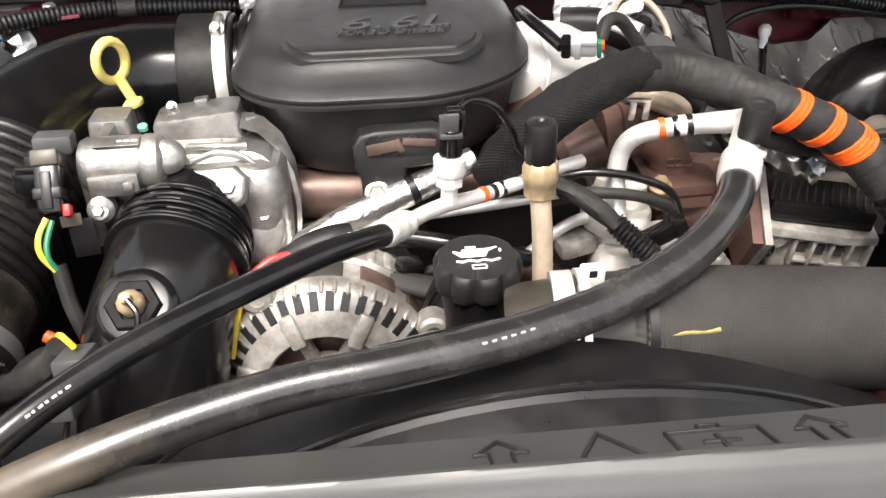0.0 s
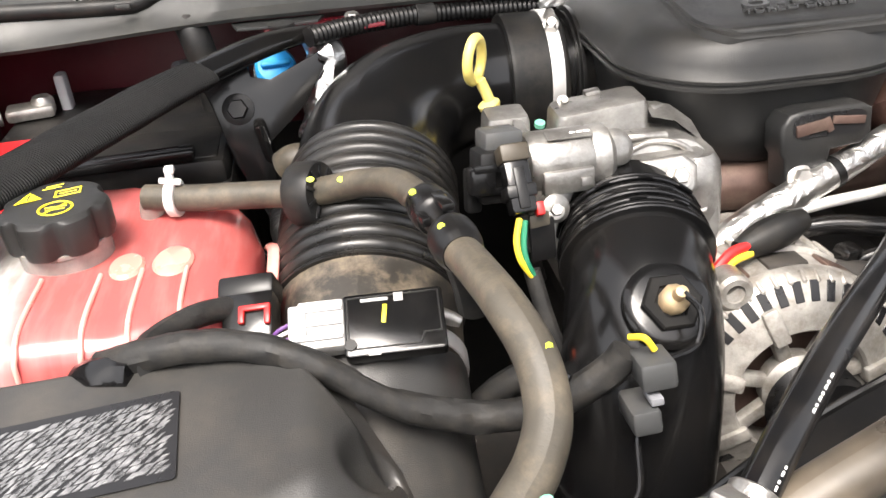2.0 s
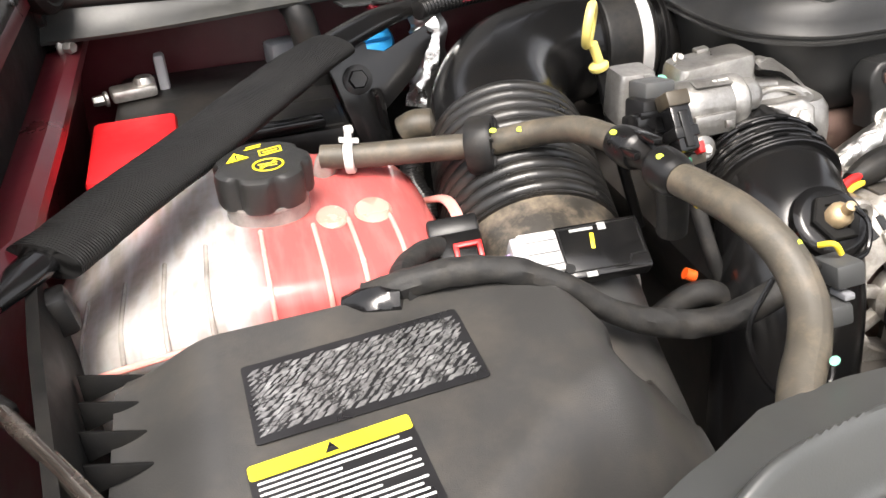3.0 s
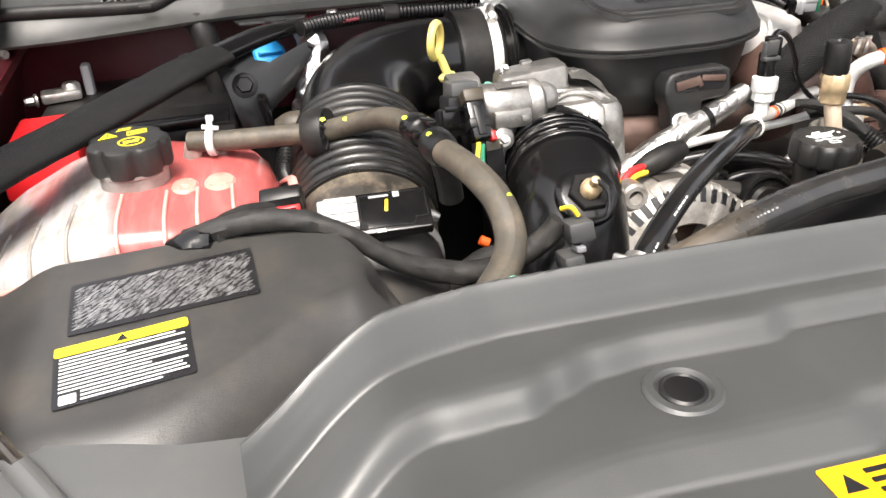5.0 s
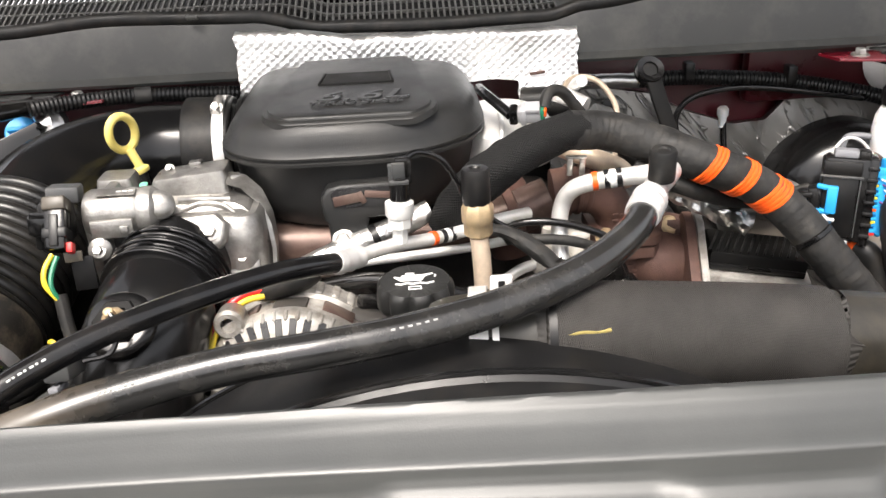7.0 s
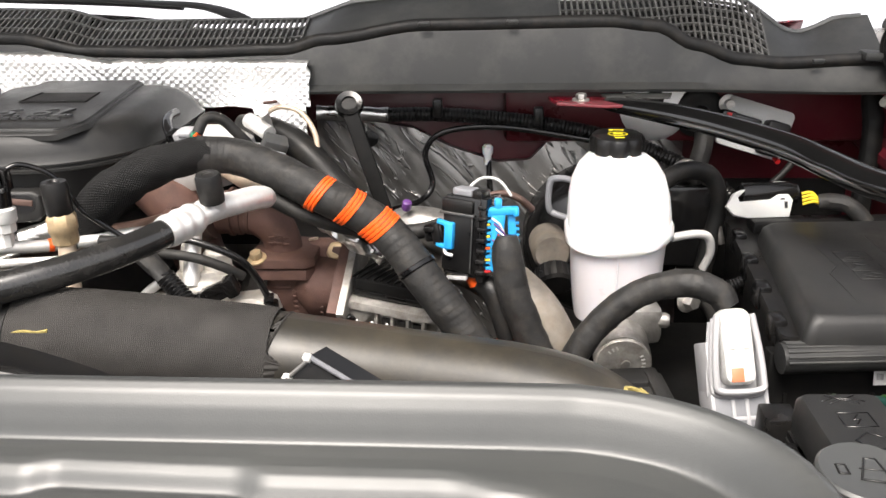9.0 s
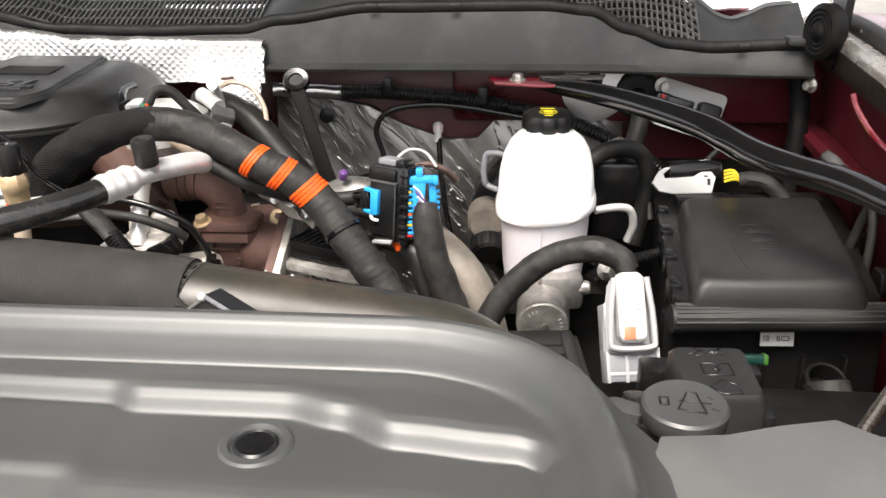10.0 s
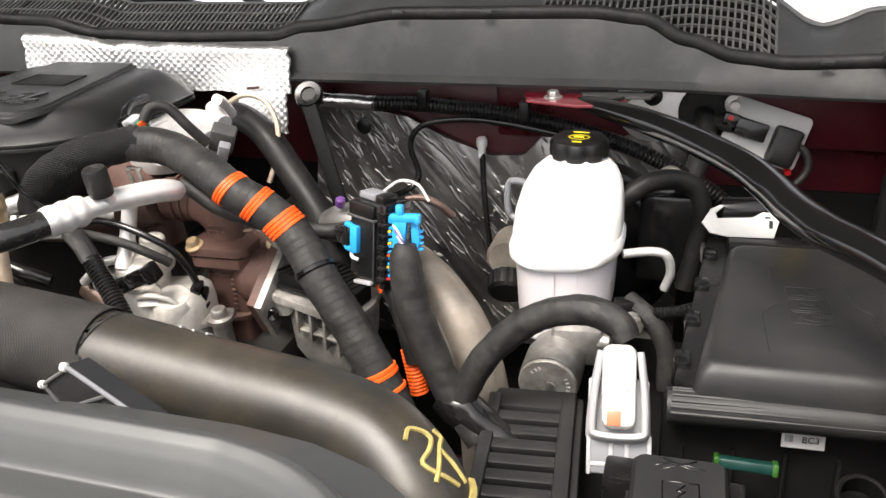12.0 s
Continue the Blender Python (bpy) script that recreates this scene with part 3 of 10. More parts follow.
def print_ring(r, w, m, squash=1.0, n=26):
    """A flat printed circle, drawn as a line of width w."""
    return outline_bars([(r * math.cos(2 * math.pi * k / n), r * squash * math.sin(2 * math.pi * k / n)) for k in range(n)], w, m, True, 0.0003)


def plane_pose(at, x_dir, y_dir):
    """The pose whose x and y run along the given ways."""
    x = Vector(x_dir).normalized()
    z = x.cross(Vector(y_dir)).normalized()
    y = z.cross(x)
    return Matrix(((x.x, y.x, z.x, at[0]), (x.y, y.y, z.y, at[1]), (x.z, y.z, z.z, at[2]), (0, 0, 0, 1)))


def step(a, b, x):
    t = min(max((x - a) / (b - a), 0.0), 1.0)
    return t * t * (3 - 2 * t)


def along(table, x):
    """A smooth curve through rows of (x, value)."""
    if x <= table[0][0]:
        return table[0][1]
    for (x0, v0), (x1, v1) in zip(table, table[1:]):
        if x <= x1:
            return v0 + (v1 - v0) * step(x0, x1, x)
    return table[-1][1]


def line(table, x):
    return float(np.interp(x, [a for a, _ in table], [b for _, b in table]))


# ---------------------------------------------------------------- the setting
gr = part("ground", box((400, 400, 0.1), pose(0, 0, -0.05), 0), "ground", smooth=False)
tagged(gr, "pale concrete ground under the truck", "ground", kind="structure")

# the firewall, a dark red sheet below the cowl, with the bay's side walls
fw = part("wall_firewall", join(box((2.0, 0.02, 0.75), pose(0, 1.13, 0.98), 0.004), box((0.62, 0.03, 0.10), pose(0.72, 1.10, 1.285), 0.01)), "redflat")
tagged(fw, "dark red painted firewall behind the engine", "wall", kind="structure")
fl = part("wall_liner", box((1.88, 0.007, 0.55), pose(0, 1.1145, 0.895), 0.002), "deepblack")
tagged(fl, "dull black liner on the lower firewall", "wall", kind="structure")
floor_under = part("floor", box((2.0, 1.5, 0.03), pose(0, 0.5, 0.55), 0.004), "block")
tagged(floor_under, "dark splash tray below the engine", "floor", kind="structure")


def side_wall(side):
    """The inner fender: an upright dark red sheet with a rolled top flange."""
    s = side
    prof = [(0.985, 0.6), (0.985, 1.10), (0.975, 1.20), (0.965, 1.245), (0.955, 1.262), (0.925, 1.268), (0.915, 1.262), (0.915, 1.25),
            (0.93, 1.235), (0.945, 1.18), (0.955, 1.08), (0.955, 0.6)]
    rings = []
    for y in (-0.15, 0.1, 0.28, 0.34, 0.42, 0.56, 0.62, 0.8, 1.0, 1.12):
        rise = line([(-0.15, 0.0), (0.30, 0.005), (0.40, 0.03), (0.56, 0.035), (0.62, 0.02), (1.12, 0.05)], y)
        inn = line([(-0.15, -0.03), (0.385, -0.03), (0.425, -0.006), (0.58, -0.006), (0.66, 0.0), (1.12, 0.0)], y) if s < 0 else line([(-0.15, 0.0), (0.30, 0.0), (0.38, 0.018), (0.58, 0.018), (0.64, -0.022), (1.12, -0.022)], y)
        rise -= 0.07 * step(0.60, 0.66, y) * (s > 0)
        rings.append([(s * (x - inn * (z > 1.15)), y, z + rise * (z > 1.0)) for x, z in prof])
    return loft(rings)


for s, nm in ((-1, "wall_left"), (1, "wall_right")):
    w = part(nm, side_wall(s), "redflat")
    tagged(w, "dark red inner fender with a rolled flange", "wall", kind="structure")

# ---------------------------------------------------------------- cowl, grille and windscreen
SEAL = [(-1.0, 1.360), (-0.92, 1.357), (-0.74, 1.352), (-0.70, 1.366), (-0.617, 1.404), (-0.47, 1.414), (-0.29, 1.409), (-0.19, 1.390), (-0.05, 1.387),
        (0.10, 1.390), (0.157, 1.403), (0.30, 1.421), (0.55, 1.423), (0.614, 1.416), (0.67, 1.390), (0.73, 1.370), (0.79, 1.364), (0.90, 1.368), (1.0, 1.368)]


def cowl_sheet():
    """The upright trim below the seal: a lip at its foot, a slight lean, a fold at its top."""
    rings = []
    for i in range(121):
        x = -0.96 + 1.89 * i / 120
        top = along(SEAL, x)
        foot = 1.333 - 0.012 * step(-0.6, -0.9, x) - 0.006 * step(0.6, 0.9, x)
        rings.append([(x, 1.012, foot - 0.004), (x, 0.994, foot - 0.001), (x, 0.992, foot + 0.003), (x, 1.004, foot + 0.010), (x, 1.015, top - 0.012),
                      (x, 1.020, top - 0.004), (x, 1.045, top - 0.006), (x, 1.045, top - 0.012), (x, 1.026, top - 0.014), (x, 1.012, foot + 0.010)])
    return loft(rings)


cowl = thing("cowl", (0, 1.02, 1.33), "dusty dark grey plastic cowl panel below the windscreen", "cowl", kind="structure")
part("cowl_panel", cowl_sheet(), "cowl", cowl)
seal = tube([(-0.95 + 1.87 * i / 150, 1.022, along(SEAL, -0.95 + 1.87 * i / 150)) for i in range(151)], 0.008, 10, raw=True, squash=1.15)
part("rubber_seal", seal, "matte", cowl, "black rubber bulb seal along the top edge")
for x in (-0.745, -0.36, 0.30, 0.42, 0.83):
    part("seal_clip", box((0.016, 0.006, 0.006), pose(x, 1.004, along(SEAL, x) + 0.004), 0.002), "cowl", cowl)


RIM = [(-0.97, 1.372), (-0.84, 1.400), (-0.75, 1.432), (-0.70, 1.438), (-0.35, 1.439), (-0.25, 1.436), (-0.19, 1.419), (0.11, 1.419), (0.185, 1.444), (0.30, 1.452),
       (0.68, 1.452), (0.75, 1.441), (0.785, 1.417), (0.812, 1.397), (0.835, 1.391), (0.858, 1.399), (0.885, 1.412), (0.93, 1.415)]


def on_cowl(x, v, lift=0.0):
    """A point of the cowl's sloping top: v runs from the seal to the windscreen's edge."""
    a, b = along(SEAL, x) - 0.002, line(RIM, x)
    return Vector((x, 1.032 + 0.086 * v, a + (b - a) * v + lift))


def grille_section(x0, x1):
    """One panel of the air inlet: upright bars and rows crossing over a dark well."""
    bars = []
    nx = int((x1 - x0) / 0.0083)
    for i in range(nx + 1):
        x = x0 + (x1 - x0) * i / nx
        a, b = on_cowl(x, 0.0, 0.001), on_cowl(x, 0.96, 0.001)
        bars.append(box((0.0026, (b - a).length, 0.005), plane_pose((a + b) / 2, (1, 0, 0), b - a), 0))
    n = int((x1 - x0) / 0.02)
    for k in range(9):
        drop = 0.002 + 0.0098 * k
        for i in range(n):
            ends = []
            for x in (x0 + (x1 - x0) * i / n, x0 + (x1 - x0) * (i + 1) / n):
                rise = line(RIM, x) - along(SEAL, x) + 0.002
                ends.append(on_cowl(x, max(0.0, 1 - drop / rise), 0.002))
            mid = (ends[0] + ends[1]) / 2
            if 1 - drop / (line(RIM, mid.x) - along(SEAL, mid.x) + 0.002) > 0.03:
                bars.append(box(((ends[1] - ends[0]).length + 0.001, 0.0026, 0.004), plane_pose(mid, ends[1] - ends[0], (0, 1, 0.5)), 0))
    return join(*bars)


for x0, x1 in ((-0.80, -0.36), (-0.36, 0.118), (0.487, 0.775)):
    g = part("inlet_grille", grille_section(x0, x1), "grille", cowl, "grey plastic mesh over the air inlet", smooth=False)
    g["kind"] = "stuff"


def cowl_top(x0, x1, drop=0.0):
    rings = []
    n = max(6, int((x1 - x0) / 0.012))
    for i in range(n + 1):
        x = x0 + (x1 - x0) * i / n
        a, b = on_cowl(x, 0.0, -drop), on_cowl(x, 1.0, -drop)
        back = Vector((0, 0.012, -0.004))
        rings.append([a, a.lerp(b, 0.5), b, b + back, b + back + Vector((0, 0, -0.03)), a + Vector((0, 0, -0.012))])
    return loft(rings)


# the sunk stretches below the mesh are black, for the shade in the inlet
for x0, x1, dr in ((-0.97, -0.80, 0.0), (0.118, 0.487, 0.0), (0.775, 0.93, 0.0), (-0.80, 0.118, 0.014), (0.487, 0.775, 0.014)):
    part("cowl_top", cowl_top(x0, x1, dr), "deepblack" if dr else "cowl", cowl)
rim = tube([on_cowl(-0.95 + 1.87 * i / 150, 1.0, -0.001) for i in range(151)], 0.0042, 8, raw=True)
part("glass_edge_trim", rim, "corner", cowl, "pale edge trim along the glass")
part("washer_jet", box((0.016, 0.014, 0.012), pose(0.337, 1.11, 1.447), 0.003), "black", cowl)
part("end_lip", box((0.05, 0.030, 0.012), pose(0.915, 1.018, 1.373, 0, 4, 0), 0.004), "cowl", cowl)

glass = []
for i in range(13):
    x = -1.0 + 2.0 * i / 12
    bow = 0.10 * (x * x)
    glass.append([(x, 1.150 - bow * 0.2, 1.355), (x, 1.90 - bow, 1.93), (x, 1.905 - bow, 1.926), (x, 1.155 - bow * 0.2, 1.349)])
ws = part("windscreen", loft(glass), "glass")
ws.visible_shadow = False
tagged(ws, "clear windscreen glass, pale from the block behind it", "windscreen", kind="structure")
# pale box added behind the clear glass so that the windscreen looks white
cabin = part("cab_interior", box((1.9, 0.7, 0.9), pose(0, 1.78, 1.14, 0, 0, 0), 0.03), "dash")
tagged(cabin, "pale block added behind the windscreen to whiten it", "dashboard", kind="structure")
wip = thing("wiper", (-0.1, 1.19, 1.41), "black windscreen wiper lying on the cowl", "wiper")
part("wiper_arm", tube([(0.02, 1.165, 1.408, 0.007), (-0.02, 1.18, 1.420, 0.011), (-0.08, 1.20, 1.432, 0.008), (-0.18, 1.21, 1.438, 0.006), (-0.34, 1.22, 1.446, 0.005)], seg=10, squash=0.7), "wiper", wip)
part("wiper_blade", tube([(-0.11, 1.21, 1.430), (-0.24, 1.225, 1.437), (-0.52, 1.235, 1.447)], 0.006, 8), "wiper", wip)


# the raised hood, hinged at the cowl; out of view, sloped to shade the bay
hood = thing("hood", (0, 1.16, 1.52), "raised dark red hood with a black felt liner", "hood")


def hood_sheet(lift, grow, thick):
    """A shallow dish of sheet along the raised hood's slope."""
    rings = []
    for i in range(17):
        u = i / 16
        y, z = 1.165 - 0.80 * u + lift * 0.765, 1.53 + 0.95 * u + lift * 0.644
        row = [(-1 + 2 * k / 12) for k in range(13)]
        bow = [0.035 * (1 - q * q) + 0.02 * math.sin(math.pi * u) for q in row]
        hw = 0.86 - 0.05 * u + grow
        rings.append([(q * hw, y + 0.765 * b, z + 0.644 * b) for q, b in zip(row, bow)] + [(q * hw, y + 0.765 * (b + thick), z + 0.644 * (b + thick)) for q, b in zip(row[::-1], bow[::-1])])
    return loft(rings)


part("skin", hood_sheet(0.03, 0.04, 0.004), "red", hood)
part("inner_frame", hood_sheet(0.008, 0.0, 0.012), "redflat", hood)
part("felt_liner", hood_sheet(-0.006, -0.12, 0.010), "liner", hood, "black felt liner")

# ---------------------------------------------------------------- radiator cover at the front
CREASE = smooth_path([(-0.72, 0.165), (-0.69, 0.198), (-0.66, 0.225), (-0.63, 0.245), (-0.60, 0.260), (-0.57, 0.271), (-0.53, 0.279), (-0.48, 0.282), (-0.2, 0.282), (0.1, 0.282), (0.42, 0.282), (0.465, 0.279), (0.50, 0.270),
                      (0.53, 0.255), (0.555, 0.233), (0.573, 0.205), (0.585, 0.17), (0.592, 0.12), (0.596, 0.05), (0.598, -0.06)], 6)
CREASE = np.array(CREASE)
LINE3 = [(-0.66, 0.135), (-0.56, 0.190), (-0.514, 0.193), (-0.492, 0.204), (-0.465, 0.215), (-0.431, 0.219), (-0.356, 0.218), (-0.137, 0.217), (0.10, 0.207), (0.279, 0.203), (0.374, 0.203), (0.412, 0.193), (0.449, 0.176), (0.515, 0.169), (0.547, 0.160), (0.571, 0.148), (0.62, 0.12)]
LINE4 = [(-0.66, 0.115), (-0.469, 0.159), (-0.378, 0.157), (-0.2, 0.156), (0.10, 0.146), (0.288, 0.142), (0.391, 0.140), (0.516, 0.136), (0.62, 0.11)]
WALL = [(-1.0, -0.0145), (0.0, -0.0145), (0.0012, -0.0141), (0.0035, -0.0118), (0.0080, -0.0062), (0.0130, -0.0026), (0.0190, -0.0007), (0.0270, 0.0)]
APRON = [(-1.0, -0.0090), (-0.0270, -0.0090), (-0.0258, -0.0086), (-0.0240, -0.0072), (-0.0060, -0.0017), (0.0, -0.0005), (0.0060, 0.0)]
PLATES = [(-0.345, -0.225), (-0.122, 0.035), (0.145, 0.268)]


def inside(x, y):
    """How far a plan point lies inside the cover's rear crease; outside: minus."""
    a, b = CREASE[:-1], CREASE[1:]
    e = b - a
    t = np.clip(((x - a[:, 0]) * e[:, 0] + (y - a[:, 1]) * e[:, 1]) / (e**2).sum(1), 0, 1)
    px, py = a[:, 0] + t * e[:, 0], a[:, 1] + t * e[:, 1]
    d2 = (x - px) ** 2 + (y - py) ** 2
    i = int(d2.argmin())
    side = e[i, 0] * (y - a[i, 1]) - e[i, 1] * (x - a[i, 0])
    return math.sqrt(d2[i]) * (-1 if side > 0 else 1)


TOP = [(-0.110, 1.237), (-0.062, 1.2585), (-0.006, 1.2840), (0.000, 1.2890), (0.005, 1.3020), (0.009, 1.3105), (0.013, 1.3148), (0.018, 1.3155), (0.024, 1.3118), (0.030, 1.3045), (0.0345, 1.2965), (0.0380, 1.2892), (0.0395, 1.2873),
       (0.0408, 1.2867), (0.046, 1.2870), (0.060, 1.2880), (0.3, 1.2880)]
REAR = [(-0.663, 0.256), (-0.620, 0.290), (-0.575, 0.304), (-0.53, 0.333), (-0.47, 0.345), (0.41, 0.345), (0.47, 0.333), (0.52, 0.315), (0.565, 0.280), (0.612, 0.234)]


def cover_height(x, y):
    d = inside(x, y)
    da = d + 0.012 * step(0.15, -0.30, x) * step(0.0, 0.02, d)
    z = line(TOP, da) - 0.034 * step(-0.575, -0.668, x) - 0.020 * step(0.555, 0.612, x)
    if da > 0.04:
        plate = sum(step(p - 0.010, p + 0.010, x) - step(q - 0.010, q + 0.010, x) for p, q in PLATES)
        s3, s4 = y - along(LINE3, x) - 0.007 * plate, y - along(LINE4, x) - 0.009 * plate
        k = step(0.041, 0.052, da)
        z += k * (line(WALL, s3) + line(APRON, s4) + 0.0016 * plate * step(0.004, -0.004, s3) * step(-0.010, 0.0, s4))
    z -= 0.012 * step(0.10, 0.0, y) + 0.06 * max(0, 0.02 - y) / 0.05
    return z


def cover_skin():
    nx, ny = 250, 300
    verts, faces = [], []
    for j in range(ny + 1):
        for i in range(nx + 1):
            x = -0.663 + 1.275 * i / nx
            y = -0.03 + (line(REAR, x) + 0.03) * j / ny
            verts.append((x, y, cover_height(x, y)))
    for j in range(ny):
        for i in range(nx):
            a = j * (nx + 1) + i
            faces.append([a, a + 1, a + nx + 2, a + nx + 1])
    # the turned-down front and the thickness at the back
    for j0 in (0, ny):
        k = len(verts)
        for i in range(nx + 1):
            x, y, z = verts[j0 * (nx + 1) + i]
            verts.append((x, y + (0.002 if j0 else -0.01), z - (0.012 if j0 else 0.25)))
        for i in range(nx):
            a = j0 * (nx + 1) + i
            faces.append([a, a + 1, k + i + 1, k + i] if j0 else [a + 1, a, k + i, k + i + 1])
    return verts, faces


rc = thing("radiator_cover", (0, 0.15, 1.2), "dark grey moulded plastic cover over the radiator", "engine cover")
part("cover_body", cover_skin(), "cover", rc)


def push_pin(x, y):
    z = max(cover_height(x, y), cover_height(x, y + 0.01)) + 0.0002
    p = part("push_pin", lathe([(0.0225, -0.004), (0.0225, 0.0006), (0.0205, 0.0026), (0.0165, 0.0026), (0.0150, 0.0006), (0.0140, -0.001)], (x, y, z), (0, -0.06, 1), 40), "cover", rc)
    part("pin_head", lathe([(0.0138, -0.001), (0.0135, 0.0008), (0.0118, 0.0020), (0.0108, 0.0010), (0.004, 0.0008), (0.0, 0.0008)], (x, y, z), (0, -0.06, 1), 36), "black", p, "black plastic push-pin head")


for x, y in ((-0.426, 0.193), (-0.170, 0.192), (0.09, 0.181), (0.365, 0.177)):
    push_pin(x, y)


def on_cover(x, y, turn=0.0):
    e = 0.004
    dx = (cover_height(x + e, y) - cover_height(x - e, y)) / (2 * e)
    dy = (cover_height(x, y + e) - cover_height(x, y - e)) / (2 * e)
    return plane_pose((x, y, cover_height(x, y) + 0.0006), (1, turn, dx + turn * dy), (-turn, 1, dy))


def outline_bars(pts, w, m, closed=True, h=0.0012):
    """Narrow raised ribs along a drawn outline."""
    out = []
    seq = list(zip(pts, pts[1:] + pts[:1])) if closed else list(zip(pts, pts[1:]))
    for (xa, ya), (xb, yb) in seq:
        L = math.hypot(xb - xa, yb - ya)
        mm = m @ Matrix.Translation(((xa + xb) / 2, (ya + yb) / 2, 0)) @ Matrix.Rotation(math.atan2(yb - ya, xb - xa), 4, "Z")
        out.append(box((L + w, w, h * 2), mm, 0.0004, 1))
    return join(*out)


# embossed in the cover's own plastic; the darker material carries the lines' shading
ARROW = [(-0.006, -0.020), (-0.006, 0.001), (-0.014, 0.001), (0, 0.018), (0.014, 0.001), (0.006, 0.001), (0.006, -0.020)]
for x in (-0.110, 0.066):
    part("embossed_arrow", outline_bars(ARROW, 0.0020, on_cover(x, 0.318, 0.0), closed=False, h=0.0016), "grain", rc)
part("embossed_triangle", outline_bars([(-0.020, -0.020), (0, 0.020), (0.020, -0.020)], 0.0022, on_cover(-0.054, 0.316), h=0.0016), "grain", rc)
BATT = on_cover(0.008, 0.316)
part("embossed_battery", join(outline_bars([(-0.026, -0.016), (-0.026, 0.012), (0.026, 0.012), (0.026, -0.016)], 0.0022, BATT, h=0.0016), outline_bars([(-0.006, 0.012), (-0.006, 0.019), (0.006, 0.019), (0.006, 0.012)], 0.0018, BATT, closed=False, h=0.0016),
                              outline_bars([(-0.009, -0.003), (0.009, -0.003)], 0.003, BATT, closed=False), outline_bars([(0, -0.011), (0, 0.005)], 0.003, BATT, closed=False)), "grain", rc)


def sticker(x, y, w, h, mat, turn=0.0, name="warning_label", label=""):
    m = on_cover(x, y, turn)
    return m, part(name, slab(rounded(w, h, 0.002, 3), 0.0006, m, 0), mat, rc, label, smooth=False)


m, lab = sticker(-0.3675, 0.104, 0.047, 0.044, "orangelabel", label="orange warning label with a black triangle and illegible lines")
part("warning_sign", slab([(-0.018, 0.004), (-0.006, 0.004), (-0.012, 0.016)], 0.0004, m @ Matrix.Translation((0, 0, 0.0006)), 0), "blackprint", lab, smooth=False)
for k in range(4):
    part("print_line", slab(rounded(0.020, 0.0032, 0.0005, 1), 0.0004, m @ Matrix.Translation((0.009, 0.015 - 0.0065 * k, 0.0006)), 0), "blackprint", lab, smooth=False)
m, lab = sticker(-0.2570, 0.104, 0.172, 0.044, "blackprint", label="black label with a fan symbol and rows of illegible white print")
ringm = m @ Matrix.Translation((-0.062, 0.008, 0.0006))
part("fan_symbol", join(lathe([(0.0085, 0), (0.0085, 0.0004), (0.004, 0.0004), (0.004, 0)], ringm.translation, ringm.to_3x3() @ Vector((0, 0, 1)), 18), *[box((0.004, 0.0016, 0.0006), ringm @ Matrix.Rotation(2 * math.pi * q / 9, 4, "Z") @ Matrix.Translation((0.0092, 0, 0.0002)), 0) for q in range(9)]), "wprint", lab, "white fan symbol", smooth=False)
part("print_line", slab(rounded(0.030, 0.0032, 0.0005, 1), 0.0004, m @ Matrix.Translation((-0.036, 0.010, 0.0006)), 0), "wprint", lab, smooth=False)
for c in range(2):
    for k in range(7):
        part("print_line", slab(rounded(0.046 if (k + c) % 3 else 0.040, 0.0030, 0.0005, 1), 0.0004, m @ Matrix.Translation((0.008 + 0.052 * c, 0.018 - 0.0056 * k, 0.0006)), 0), "wprint", lab, smooth=False)


def corner_cover(s):
    """The flat lower cover beside the radiator cover."""
    z0 = 1.248
    pts = [(0.600, -0.03), (0.600, 0.20), (0.612, 0.235), (0.655, 0.240), (0.690, 0.252), (0.730, 0.262), (0.752, 0.245), (0.80, 0.240), (0.93, 0.236), (0.93, -0.03)]
    if s < 0:
        pts = [(-x - 0.045, y + 0.018 if y > 0.1 else y) for x, y in pts][::-1]
    return slab(pts, 0.008, pose(0, 0, z0 - 0.004), 0.003)


for s in (-1, 1):
    c = thing("corner_cover", (s * 0.76, 0.1, 1.24), "flat dark grey plastic corner cover beside the radiator cover", "engine cover", group="corner covers")
    part("cover_panel", corner_cover(s), "corner", c)
    if s < 0:
        part("rod_ridge", tube([(-0.790, 0.268, 1.2545, 0.0060), (-0.784, 0.259, 1.2550, 0.0074), (-0.76, 0.222, 1.2545, 0.0076), (-0.74, 0.19, 1.253, 0.0076), (-0.715, 0.15, 1.249, 0.006)], seg=20, n=5), "corner", c)
    if s > 0:
        part("rod_channel", tube([(0.765, 0.235, 1.250), (0.745, 0.19, 1.2495), (0.70, 0.09, 1.248)], 0.006, 10, squash=0.45), "corner", c)

# the fan shroud's rounded top behind the cover
arc = []
for k in range(33):
    a = radians(35 + 110 * k / 32)
    c, s_ = math.cos(a), math.sin(a)
    ring = []
    for r, y in ((0.367, 0.366), (0.371, 0.370), (0.371, 0.440), (0.367, 0.444), (0.362, 0.440), (0.362, 0.370)):
        ring.append((-0.055 + r * 1.06 * c, y, 0.893 + r * s_))
    arc.append(ring)
sh = thing("fan_shroud", (-0.055, 0.40, 1.2), "curved black plastic fan shroud behind the radiator", "fan shroud")
part("shroud_ring", loft(arc), "black", sh)
for yy in (0.372, 0.440):
    part("edge_bead", tube([(-0.055 + 0.3715 * 1.06 * math.cos(radians(35 + 110 * k / 32)), yy, 0.893 + 0.3715 * math.sin(radians(35 + 110 * k / 32))) for k in range(33)], 0.003, 8, raw=True), "gloss", sh)
plate = []
